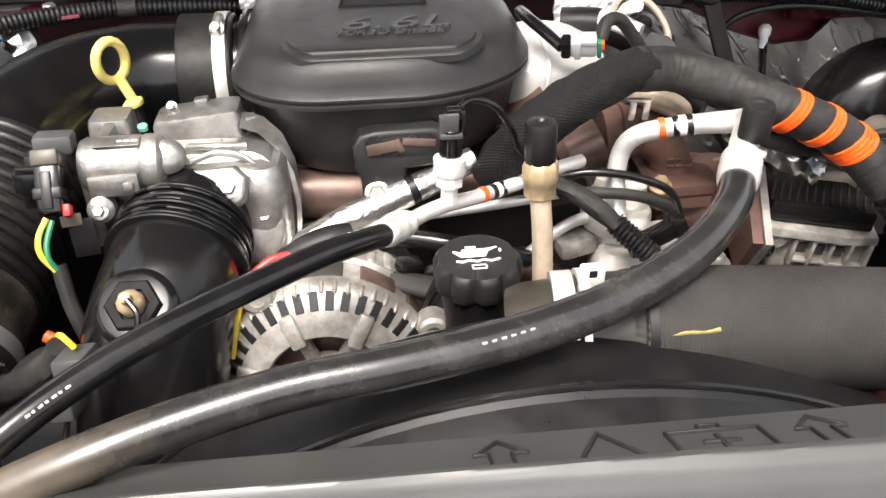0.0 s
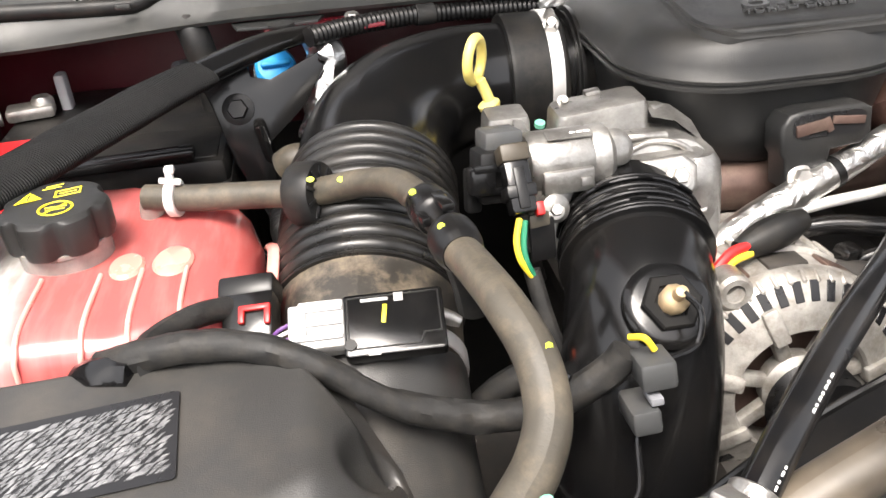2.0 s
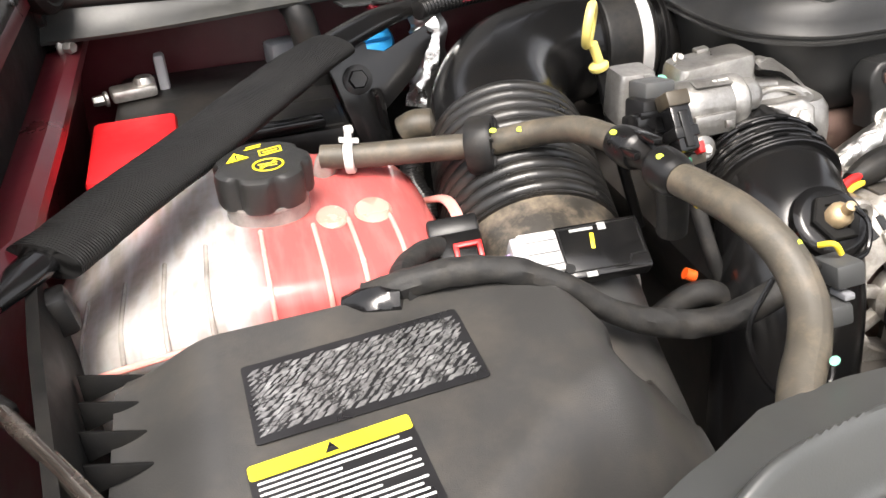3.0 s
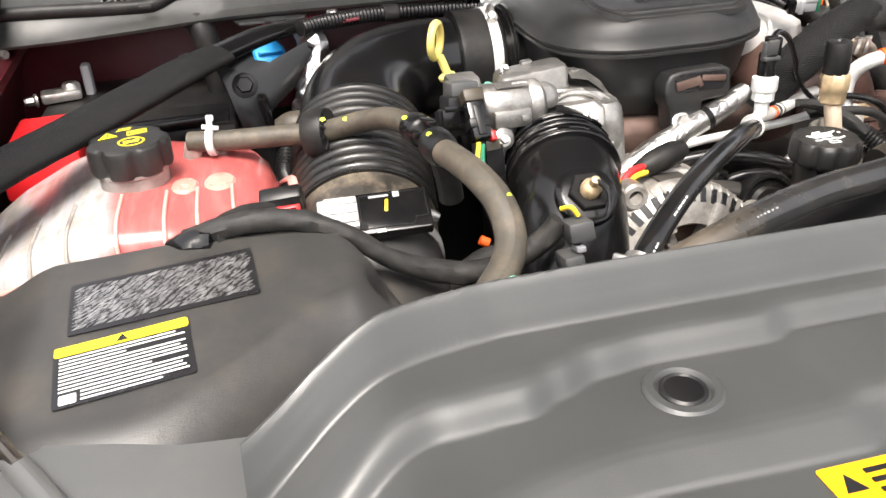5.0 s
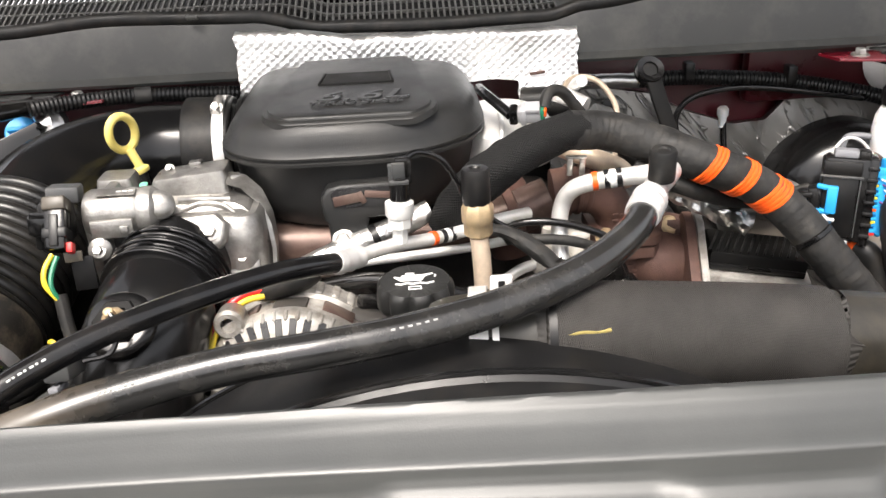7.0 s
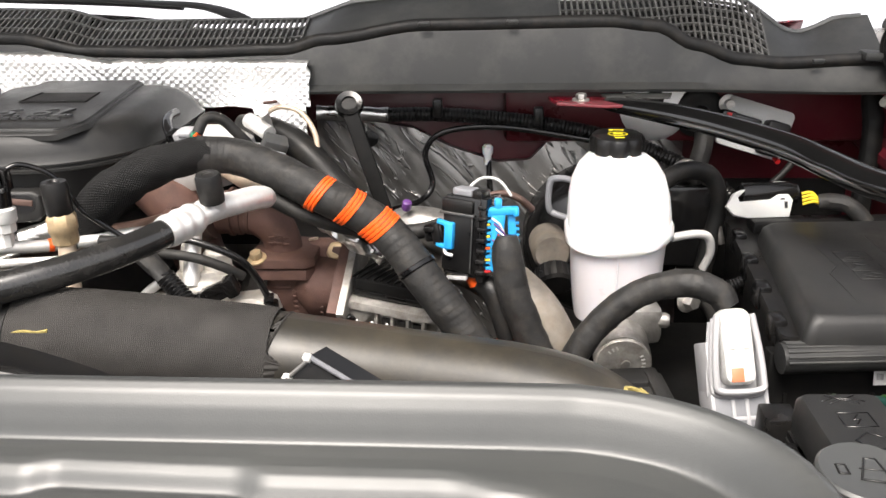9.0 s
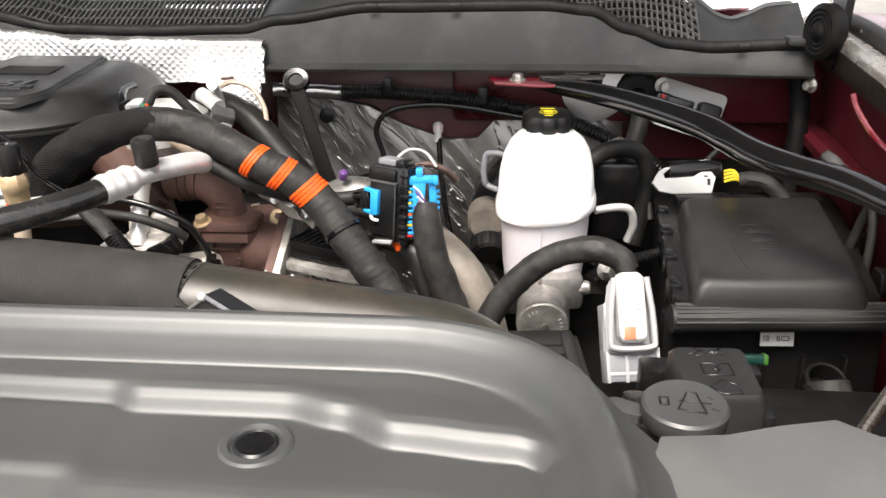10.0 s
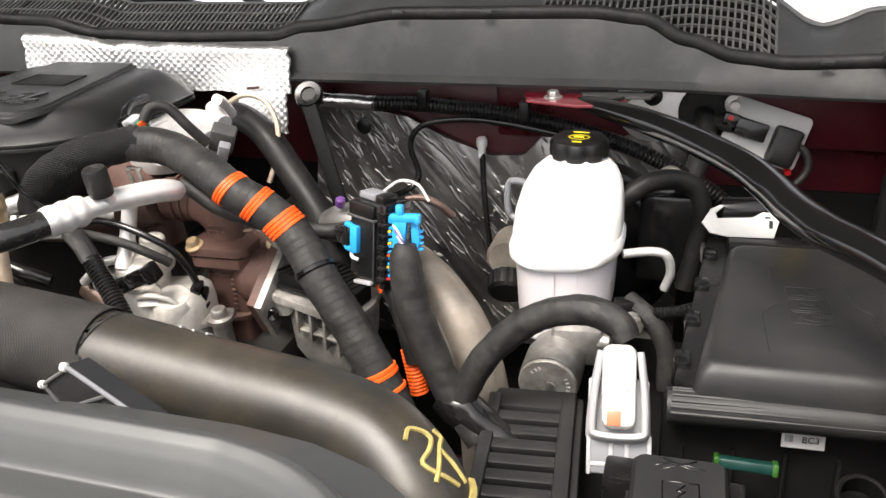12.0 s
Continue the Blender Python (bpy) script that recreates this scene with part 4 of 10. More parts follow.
for k in range(33):
    a = radians(35 + 110 * k / 32)
    x, z = -0.055 + 0.369 * 1.06 * math.cos(a), 0.893 + 0.369 * math.sin(a)
    plate.append([(x, 0.372, z), (x, 0.336, z - 0.012), (x, 0.330, z - 0.04), (x, 0.340, z - 0.05), (x, 0.374, z - 0.010)])
part("shroud_face", loft(plate), "black", sh)
# radiator mass below the cover
rad = part("radiator", box((1.25, 0.06, 0.50), pose(-0.02, 0.33, 0.94), 0.01), "block")
tagged(rad, "dark radiator core standing below the cover", "radiator")


# ---------------------------------------------------------------- engine block and intake cover
eb = thing("engine_block", (-0.02, 0.78, 0.6), "dark grimy engine block below the pipes", "engine")
part("crankcase", box((0.50, 0.62, 0.44), pose(-0.03, 0.82, 0.84), 0.03), "block", eb)
part("left_bank", box((0.20, 0.5, 0.20), pose(-0.22, 0.86, 1.06, 0, -28, 0), 0.03), "block", eb)
part("right_bank", box((0.20, 0.36, 0.20), pose(0.12, 0.96, 1.01, 0, 28, 0), 0.03), "block", eb)
part("front_housing", box((0.34, 0.10, 0.26), pose(-0.05, 0.56, 0.99), 0.03), "block", eb)

ic = thing("intake_cover", (-0.148, 0.83, 1.24), "grained black plastic intake cover with raised engine lettering", "engine cover")


def cover_ring(x0, x1, y0, y1, r, z, n=9, front_drop=0.0, rb=None, rr=None):
    """A rounded plan ring; rb: the radius of its rear corners, rr: of its front corner on the driver's side."""
    out = []
    rb = r if rb is None else rb
    rr = r if rr is None else rr
    for cx, cy, a0, q in ((x1 - rb, y1 - rb, 0, rb), (x0 + rb, y1 - rb, 90, rb), (x0 + r, y0 + r, 180, r), (x1 - rr, y0 + rr, 270, rr)):
        for k in range(n + 1):
            a = radians(a0 + 90 * k / n)
            py = cy + q * math.sin(a)
            out.append((cx + q * math.cos(a), py, z - front_drop * (y1 - py) / (y1 - y0)))
    return out


LIP = 0.6950
upper = [cover_ring(-0.296 + d, -0.004 - d, LIP + f_, 0.988 - d, 0.092 - 0.6 * d, z, 12, dr_, 0.032 - 0.3 * d, 0.132 - 0.8 * d)
         for d, f_, z, dr_ in ((0.006, 0.0060, 1.3065, 0), (0.0, 0.0, 1.3085, 0), (0.0, 0.0, 1.3115, 0), (0.003, 0.0022, 1.3125, 0), (0.003, 0.0022, 1.3145, 0), (0.0005, 0.0004, 1.3155, 0), (0.0005, 0.0004, 1.3175, 0),
                               (0.003, 0.0022, 1.3195, 0), (0.008, 0.0042, 1.3285, 0), (0.014, 0.0075, 1.3380, 0), (0.022, 0.0120, 1.3465, 0.001), (0.029, 0.0165, 1.3515, 0.003), (0.036, 0.0230, 1.3550, 0.005), (0.044, 0.0330, 1.3565, 0.006))]
up = part("upper_shell", loft(upper), "grain", ic)
lower = [cover_ring(-0.296 + d, -0.004 - d, LIP + d, 0.988 - d, 0.088, z, 12, rr=0.128) for d, z in ((0.034, 1.228), (0.024, 1.238), (0.016, 1.262), (0.0095, 1.307))]
part("lower_shell", loft(lower), "grain", ic)
# the raised field with the lettering, following the dome to its front
DOME = [(0.6950, 1.3175), (0.6972, 1.3195), (0.6992, 1.3285), (0.7025, 1.337), (0.7070, 1.3455), (0.7115, 1.3495), (0.7180, 1.3520), (0.728, 1.3530), (0.80, 1.3545), (0.968, 1.3590)]
fld = plane_pose((-0.148, 0.785, 1.3512), (1, 0, 0), (0, 1, 0.026))


def field_skin(grow=0.0, lift=0.0035):
    rings = []
    for i in range(41):
        y = 0.7150 - grow + (0.952 - 0.7150 + grow) * (i / 40) ** 1.6
        u = min(1.0, (y - 0.7150 + grow) / 0.045)
        hw = line([(0.69, 0.094), (0.952, 0.066)], y) - 0.034 * (1 - math.sqrt(max(0.0, 1 - (1 - u) ** 2))) + grow
        z = line(DOME, y) + lift * min(1.0, 0.25 + i / 4)
        rings.append([(-0.152 - hw, y, z - 0.006), (-0.152 - hw + 0.002, y, z), (-0.152 + hw - 0.002, y, z), (-0.152 + hw, y, z - 0.006)])
    return loft(rings)


part("raised_field", field_skin(0.0, 0.0034), "grain", up)
part("field_border", field_skin(0.0050, 0.0008), "grain", up)
# a thin dark slab on the field, coloured as a shaded recess
part("grip_shade_panel", join(slab([(-0.040, 0.047), (0.040, 0.047), (0.036, 0.094), (-0.036, 0.094)], 0.0006, fld @ Matrix.Translation((0, 0, 0.0066)), 0),
                         box((0.086, 0.0025, 0.006), fld @ pose(0, 0.0455, 0.0052), 0.001), box((0.0025, 0.05, 0.006), fld @ pose(0.040, 0.07, 0.0052, 0, 0, 5), 0.001),
                         box((0.0025, 0.05, 0.006), fld @ pose(-0.040, 0.07, 0.0052, 0, 0, -5), 0.001)), "deepblack", up, "dark panel with a finger recess's shade in its colour")
part("engine_lettering", lettering("6.6L", 0.047, fld @ Matrix.Translation((0.007, -0.012, 0.0083)), 0.0012, 0.25, 1.30), "letterface", up, "raised slanted characters")
part("engine_lettering", lettering("TURBO DIESEL", 0.0125, fld @ Matrix.Translation((0.002, -0.035, 0.0083)), 0.0010, 0.25, 1.22), "letterface", up, "raised slanted characters")
# the bolted tab in front
tab = plane_pose((-0.144, 0.692, 1.274), (1, 0.04, 0), (0, 0.12, 1))
tb = part("mounting_tab", slab([(-0.040, -0.018), (-0.041, 0.004), (-0.034, 0.014), (-0.020, 0.017), (0.032, 0.017), (0.041, 0.012), (0.042, -0.010), (0.034, -0.018), (0.006, -0.020), (0.002, -0.050), (-0.034, -0.050), (-0.036, -0.024)], 0.026, tab @ Matrix.Translation((0, 0, -0.016)), 0.004, 3), "grain", ic)
# no hole is cut: a black plate on the tab gives the slot's shade
part("tab_slot_shade", slab(rounded(0.066, 0.020, 0.009), 0.0008, tab @ Matrix.Translation((0.002, 0.003, 0.0100)), 0), "blackprint", tb, "black plate for the shade in the tab's slot", smooth=False)
part("slot_insert", join(box((0.030, 0.010, 0.003), tab @ pose(-0.014, 0.002, 0.0110, 0, 0, 8), 0.001), box((0.030, 0.007, 0.003), tab @ pose(0.018, 0.005, 0.0110, 0, 0, -6), 0.001), box((0.006, 0.013, 0.003), tab @ pose(0.000, 0.003, 0.0112, 0, 0, 25), 0.001)), "bronze", tb, "dusty metal insert showing in the slot")
part("hex_bolt", hexbolt(tab @ Vector((-0.022, -0.040, 0.0100)), (0, -0.9, 0.35), 0.0078, 0.008), "zinc", ic, "bright hexagon bolt")

# quilted foil heat shield behind the intake cover
def quilt(x0, x1, low, top, y, lean=0.0, nx=150, nz=34):
    """A quilted foil sheet: small diamond pillows, wavy edges and its own thickness."""
    verts, faces = [], []
    for j in range(nz + 1):
        for i in range(nx + 1):
            x, v = x0 + (x1 - x0) * i / nx, j / nz
            lo, hi = low(x), top(x)
            x += (0.004 * noise.noise(Vector((v * 5, x0 * 9, 7)))) * (i in (0, nx))
            z = lo + (hi - lo) * v
            a, b = x / 0.0125 + z / 0.0105, x / 0.0125 - z / 0.0105
            puff = 0.0022 * (abs(math.sin(math.pi * a)) * abs(math.sin(math.pi * b))) ** 0.6 + 0.004 * noise.noise(Vector((x * 14, z * 16, 2)))
            roll = 0.008 * max(0.0, (v - 0.88) / 0.12) ** 2
            verts.append((x, y - puff + roll + lean * (1 - v), z))
    w = nx + 1
    for j in range(nz):
        for i in range(nx):
            a = j * w + i
            faces.append([a, a + 1, a + w + 1, a + w])
    k = len(verts)
    verts += [(px, py + 0.005, pz) for px, py, pz in verts]
    faces += [[q + k for q in f][::-1] for f in faces]
    edge = [i for i in range(w)] + [j * w + nx for j in range(1, nz + 1)] + [nz * w + i for i in range(nx - 1, -1, -1)] + [j * w for j in range(nz - 1, 0, -1)]
    for p, q in zip(edge, edge[1:] + edge[:1]):
        faces.append([q, p, p + k, q + k])
    return verts, faces


hs = thing("heat_shield", (-0.08, 1.0, 1.30), "bright quilted foil heat shield hanging on the cowl", "heat shield")
part("foil_blanket", quilt(-0.308, 0.138, lambda x: 1.316 + 0.004 * noise.noise(Vector((x * 22, 1, 0))), lambda x: 1.393 - 0.012 * step(-0.24, -0.14, x) - 0.003 * step(0.0, 0.14, x) + 0.002 * noise.noise(Vector((x * 30, 3, 0))), 0.992, -0.006), "foilwhite", hs)
part("foil_flap", quilt(0.058, 0.132, lambda x: 1.262 + 0.004 * noise.noise(Vector((x * 40, 5, 0))), lambda x: 1.321, 0.984, -0.010, 30, 26), "foilwhite", hs, "folded foil flap")
part("flap_staple", box((0.020, 0.003, 0.004), pose(0.083, 0.981, 1.324, 0, -6, 0), 0.001), "rust", hs)

# ---------------------------------------------------------------- intake duct on the passenger side
duct = thing("intake_duct", (-0.45, 0.85, 1.2), "glossy black intake elbow with a rubber coupling and bellows", "air duct")
part("elbow", tube([(-0.30, 0.925, 1.262, 0.056), (-0.36, 0.925, 1.262, 0.058), (-0.42, 0.916, 1.261, 0.062), (-0.475, 0.878, 1.256, 0.0670), (-0.506, 0.825, 1.246, 0.0695), (-0.519, 0.760, 1.230, 0.0710)], seg=48, n=8), "gloss", duct)
part("coupling", tube([(-0.366, 0.925, 1.262, 0.0655), (-0.362, 0.925, 1.262, 0.067), (-0.33, 0.925, 1.262, 0.066), (-0.312, 0.925, 1.262, 0.066), (-0.308, 0.925, 1.262, 0.063)], seg=40, n=4), "matte", duct, "matte rubber coupling")
cl = part("band_clamp", tube([(-0.3275, 0.925, 1.262), (-0.3145, 0.925, 1.262)], 0.0675, 40, 2), "tube", duct, "steel worm-drive band clamp")
part("clamp_screw", join(lathe([(0.0055, -0.014), (0.006, -0.012), (0.006, 0.006), (0.0045, 0.012)], (-0.321, 0.897, 1.327), (0.15, 0.75, 0.5), 10), hexbolt((-0.3215, 0.892, 1.324), (-0.1, -0.8, 0.6), 0.0055, 0.006)), "zinc", cl)
part("turbo_inlet", tube([(-0.30, 0.925, 1.262, 0.064), (-0.25, 0.925, 1.262, 0.060), (-0.20, 0.925, 1.255, 0.055)], seg=32), "black", duct)
part("turbo_inlet_rib", lathe([(0.064, -0.003), (0.069, -0.002), (0.069, 0.002), (0.064, 0.003)], (-0.295, 0.925, 1.262), (1, 0, 0), 40), "black", duct)
part("bellows", tube([(-0.517, 0.772, 1.232, 0.0750), (-0.524, 0.73, 1.219, 0.0765), (-0.531, 0.68, 1.202, 0.0765), (-0.537, 0.630, 1.186, 0.0755)], seg=56, n=10, folds=(0.0130, 0.075)), "bellow", duct, "ribbed rubber bellows")
part("bellows_cuff", tube([(-0.5365, 0.633, 1.187, 0.0725), (-0.540, 0.605, 1.177, 0.0715), (-0.542, 0.575, 1.165, 0.0705)], seg=48, n=6), "bellowdust", duct, "dusty rubber cuff of the bellows")
cl2 = part("band_clamp", tube([(-0.5412, 0.588, 1.1705, 0.0718), (-0.5413, 0.587, 1.170, 0.0728), (-0.5418, 0.578, 1.1662, 0.0728), (-0.5419, 0.577, 1.1658, 0.0718)], seg=48, n=2, raw=True), "tube", duct, "steel worm-drive band clamp")
part("clamp_screw", join(lathe([(0.005, -0.018), (0.0055, -0.016), (0.0055, 0.010), (0.004, 0.016)], (-0.489, 0.570, 1.222), (1, -0.35, -0.45), 10), box((0.016, 0.012, 0.006), pose(-0.491, 0.572, 1.218, 0, 26, -18), 0.002), hexbolt((-0.501, 0.574, 1.228), (-1, 0.3, 0.4), 0.005, 0.006)), "zinc", cl2)

# dipstick
ds = thing("dipstick", (-0.405, 0.815, 1.2), "yellow plastic dipstick pull loop", "dipstick")
loop = [(-0.413 + 0.0095 * math.sin(radians(a)), 0.815 + 0.0155 * math.sin(radians(a)) - 0.004 * math.cos(radians(a)), 1.321 + 0.0205 * math.cos(radians(a))) for a in range(180, 541, 20)]
part("pull_loop", tube(loop, 0.0048, 10, raw=True), "yellow", ds)
part("stem", join(tube([(-0.409, 0.815, 1.302), (-0.404, 0.815, 1.290), (-0.400, 0.815, 1.279)], 0.0052, 10), lathe([(0.0095, 0), (0.0105, 0.002), (0.0105, 0.005), (0.006, 0.008)], (-0.400, 0.815, 1.274), (-0.3, 0, 1), 14)), "yellow", ds)
part("guide_tube", tube([(-0.400, 0.815, 1.276), (-0.385, 0.80, 1.2), (-0.36, 0.78, 1.1)], 0.006, 10), "black", ds)

# ---------------------------------------------------------------- throttle valve and charge elbow
tv = thing("throttle_valve", (-0.31, 0.68, 1.2), "cast aluminium throttle valve body with a motor housing", "throttle body")
part("valve_body", loft([[(-0.306 + px * k, 0.692 + py * k + dy, z) for px, py in rounded(0.112, 0.094, 0.022, 5)] for k, dy, z in ((0.80, 0.0, 1.190), (0.97, 0.0, 1.200), (1.0, 0.0, 1.240), (0.98, 0.002, 1.262), (0.93, 0.006, 1.274), (0.84, 0.010, 1.2785))]), "alu", tv)
gcv = part("gear_cover", loft([[(-0.323 + px * k, 0.739 + py * k, z + 0.10 * (px * k)) for px, py in rounded(0.080, 0.042, 0.007, 4)] for k, z in ((1.06, 1.262), (1.06, 1.274), (1.00, 1.277), (0.98, 1.294), (0.93, 1.2985), (0.86, 1.2995))]), "alu", tv)
part("cover_lug", box((0.014, 0.010, 0.006), pose(-0.322, 0.757, 1.3000, 0, -6, 0), 0.002), "alu", gcv)
part("cover_lug", box((0.012, 0.012, 0.012), pose(-0.276, 0.728, 1.290, 0, 0, 20), 0.003), "alu", gcv)
part("right_housing", loft([[(-0.266 + px * k, 0.682 + py * k, z) for px, py in rounded(0.050, 0.074, 0.022, 5)] for k, z in ((0.8, 1.170), (0.96, 1.180), (1.0, 1.215), (0.98, 1.250), (0.88, 1.268), (0.70, 1.275))]), "alu", tv)
mh = part("motor_housing", lathe([(0.017, 0), (0.0215, 0.002), (0.0240, 0.007), (0.0240, 0.048), (0.0228, 0.051), (0.0240, 0.054), (0.0240, 0.064), (0.020, 0.069), (0.012, 0.071)], (-0.408, 0.658, 1.287), (1, 0.06, -0.02), 36), "alu", tv)
part("name_panel", slab(rounded(0.036, 0.012, 0.001, 2), 0.0012, plane_pose((-0.374, 0.652, 1.3098), (1, 0.06, -0.02), (0, 1, 0.28)), 0.0004), "alu", mh)
for k in range(6):
    part("raised_print", box((0.0042, 0.0024, 0.0008), plane_pose((-0.388 + 0.0056 * k, 0.6510 + 0.0003 * k, 1.3106), (1, 0.06, -0.02), (0, 1, 0.28)), 0.0003), "white", mh)
part("housing_flat", box((0.040, 0.006, 0.018), pose(-0.378, 0.634, 1.280, -8, 0, 4), 0.002), "alu", mh)
part("square_pad", box((0.008, 0.003, 0.007), pose(-0.366, 0.6300, 1.280, -8, 0, 4), 0.001), "alu", mh)
part("end_plate", slab([(-0.034, -0.052), (-0.036, 0.016), (-0.022, 0.026), (0.044, 0.026), (0.048, 0.004), (0.024, -0.052)], 0.010, plane_pose((-0.404, 0.676, 1.270), (0.06, 1, 0.06), (0, -0.06, 1)), 0.003), "alu", tv)
part("boss", lathe([(0.013, 0), (0.0145, 0.003), (0.0145, 0.016), (0.011, 0.020), (0.006, 0.021)], (-0.340, 0.664, 1.286), (0.30, -0.75, 0.55), 24), "alu", tv)
part("boss", lathe([(0.010, 0), (0.011, 0.003), (0.011, 0.016), (0.008, 0.018)], (-0.392, 0.640, 1.258), (0.1, -0.9, 0.3), 20), "alu", tv)
part("front_plate", slab([(-0.034, -0.020), (-0.034, 0.010), (-0.028, 0.016), (0.030, 0.018), (0.040, 0.008), (0.038, -0.010), (0.026, -0.022)], 0.012, plane_pose((-0.312, 0.652, 1.262), (1, -0.10, 0.06), (0.0, 0.55, 1)), 0.004, 3), "alu", tv)
part("boss", lathe([(0.010, -0.01), (0.0115, 0.0), (0.0115, 0.012), (0.009, 0.014)], (-0.289, 0.652, 1.262), (0.05, -0.85, 0.5), 20), "alu", tv)
part("boss", lathe([(0.010, -0.014), (0.0115, 0.0), (0.0115, 0.010), (0.009, 0.012)], (-0.266, 0.664, 1.228), (0.15, -0.9, 0.35), 20), "alu", tv)
part("rib", tube([(-0.322, 0.668, 1.281), (-0.300, 0.672, 1.286), (-0.276, 0.668, 1.282), (-0.258, 0.660, 1.262)], 0.0028, 10), "alu", tv)
part("rib", tube([(-0.330, 0.700, 1.2795), (-0.305, 0.692, 1.2825), (-0.278, 0.696, 1.2795)], 0.0036, 10), "alu", tv)
part("curved_fin", loft([[(x, y, z), (x + 0.004, y + 0.002, z), (x + 0.004, y + 0.022, z + 0.006), (x, y + 0.020, z + 0.006)] for x, y, z in ((-0.284, 0.712, 1.290), (-0.268, 0.704, 1.288), (-0.252, 0.694, 1.276), (-0.242, 0.684, 1.255), (-0.238, 0.674, 1.230), (-0.240, 0.664, 1.200))]), "alu", tv)
part("rib", box((0.005, 0.012, 0.044), pose(-0.334, 0.648, 1.236, 12, 0, -4), 0.002), "alu", tv)
for bx, by, bz, r in ((-0.289, 0.640, 1.269, 0.0085), (-0.391, 0.624, 1.262, 0.006), (-0.264, 0.652, 1.233, 0.0070), (-0.349, 0.752, 1.297, 0.0045)):
    part("hex_bolt", hexbolt((bx, by, bz), (0, -0.8, 0.55), r * 0.8, 0.005), "zinc", tv)
part("upper_housing", loft([[(-0.402 + px * k, 0.742 + py * k, z) for px, py in rounded(0.036, 0.036, 0.005, 3)] for k, z in ((1.08, 1.250), (1.05, 1.275), (1.0, 1.292), (0.92, 1.297))]), "alu", tv)
part("green_cap", lathe([(0.003, 0), (0.0045, 0.001), (0.0045, 0.005), (0.002, 0.006)], (-0.374, 0.735, 1.283), (0, -0.3, 1), 14), "mint", tv, "small green plastic cap")
part("flange", slab(rounded(0.14, 0.10, 0.03), 0.012, plane_pose((-0.318, 0.662, 1.236), (1, 0.05, 0), (0, 0.45, 1)), 0.003), "alu", tv)
part("clip", box((0.016, 0.003, 0.010), pose(-0.408, 0.606, 1.266, -12, 0, 12), 0.001), "brownhose", tv, "tan metal clip")
PM = plane_pose((-0.421, 0.616, 1.289), (1, 0.08, 0.0), (0.03, 0.60, 0.80))
hk = part("socket_housing", box((0.028, 0.028, 0.040), pose(-0.433, 0.649, 1.286, -10, 4, 8), 0.004), "black", tv, "stepped black socket housing")
part("housing_cap", box((0.030, 0.026, 0.016), pose(-0.425, 0.660, 1.309, -10, 4, 8), 0.003), "dgrey", hk, "dark grey housing cap")
part("housing_step", box((0.020, 0.016, 0.020), pose(-0.444, 0.636, 1.288, -10, 4, 8), 0.003), "gloss", hk)
part("housing_step", box((0.012, 0.012, 0.034), pose(-0.449, 0.646, 1.276, -10, 4, 8), 0.003), "deepblack", hk)
part("housing_rib", box((0.034, 0.004, 0.006), pose(-0.433, 0.633, 1.298, -10, 4, 8), 0.001), "gloss", hk)
part("housing_rib", box((0.034, 0.004, 0.006), pose(-0.433, 0.632, 1.280, -10, 4, 8), 0.001), "gloss", hk)
pk = part("plug", box((0.019, 0.040, 0.018), PM, 0.003), "gloss", tv, "black electric plug")
part("plug_collar", box((0.022, 0.010, 0.021), PM @ pose(0, -0.004, 0), 0.002), "black", pk)
part("plug_cap", box((0.021, 0.013, 0.020), PM @ pose(0, 0.024, 0.001), 0.002), "olive", pk, "olive brown plug cap")
part("plug_rib", box((0.008, 0.030, 0.003), PM @ pose(0, -0.002, 0.0100), 0.001), "black", pk)
part("plug_lock", box((0.006, 0.010, 0.010), PM @ pose(0.012, -0.018, 0.001), 0.0015), "redw", pk, "red locking tab")
part("bracket", box((0.020, 0.004, 0.032), pose(-0.404, 0.612, 1.246, -10, 0, 12), 0.001), "black", tv)
ww = thing("plug_wires", (-0.42, 0.58, 1.2), "yellow and green wires leaving a black plug", "wires")
part("wire", tube([(-0.424, 0.600, 1.272), (-0.429, 0.588, 1.262), (-0.428, 0.581, 1.250), (-0.420, 0.580, 1.236)], 0.0024, 8), "yelloww", ww)
part("wire", tube([(-0.420, 0.600, 1.270), (-0.424, 0.588, 1.257), (-0.423, 0.581, 1.246), (-0.418, 0.580, 1.235)], 0.0024, 8), "greenw", ww)
part("wire_sleeve", tube([(-0.419, 0.585, 1.238), (-0.412, 0.57, 1.205), (-0.40, 0.56, 1.165), (-0.39, 0.56, 1.12)], 0.0062, 12), "tape", ww)

ce = thing("charge_elbow", (-0.35, 0.52, 1.0), "glossy black plastic charge air elbow with a threaded collar", "air duct")
part("elbow", tube([(-0.324, 0.660, 1.232, 0.050), (-0.329, 0.628, 1.228, 0.0510), (-0.335, 0.595, 1.218, 0.0535), (-0.343, 0.563, 1.196, 0.0565), (-0.352, 0.538, 1.155, 0.0585), (-0.360, 0.518, 1.09, 0.0585), (-0.366, 0.503, 1.0, 0.0575), (-0.370, 0.493, 0.9, 0.056)], seg=48, n=8), "gloss", ce)
CA = Vector((0.14, 1.0, 0.26)).normalized()
for k in range(8):
    q = Vector((-0.328, 0.641, 1.2305)) - CA * (0.0056 * k)
    r = 0.0545 + 0.0004 * k + (0.0018 if k in (1, 4, 7) else 0.0)
    part("collar_rib", lathe([(0.049, -0.0024), (r - 0.0008, -0.0020), (r, -0.0010), (r, 0.0010), (r - 0.0008, 0.0020), (0.049, 0.0024)], q, CA, 56), "gloss", ce)
random.seed(11)
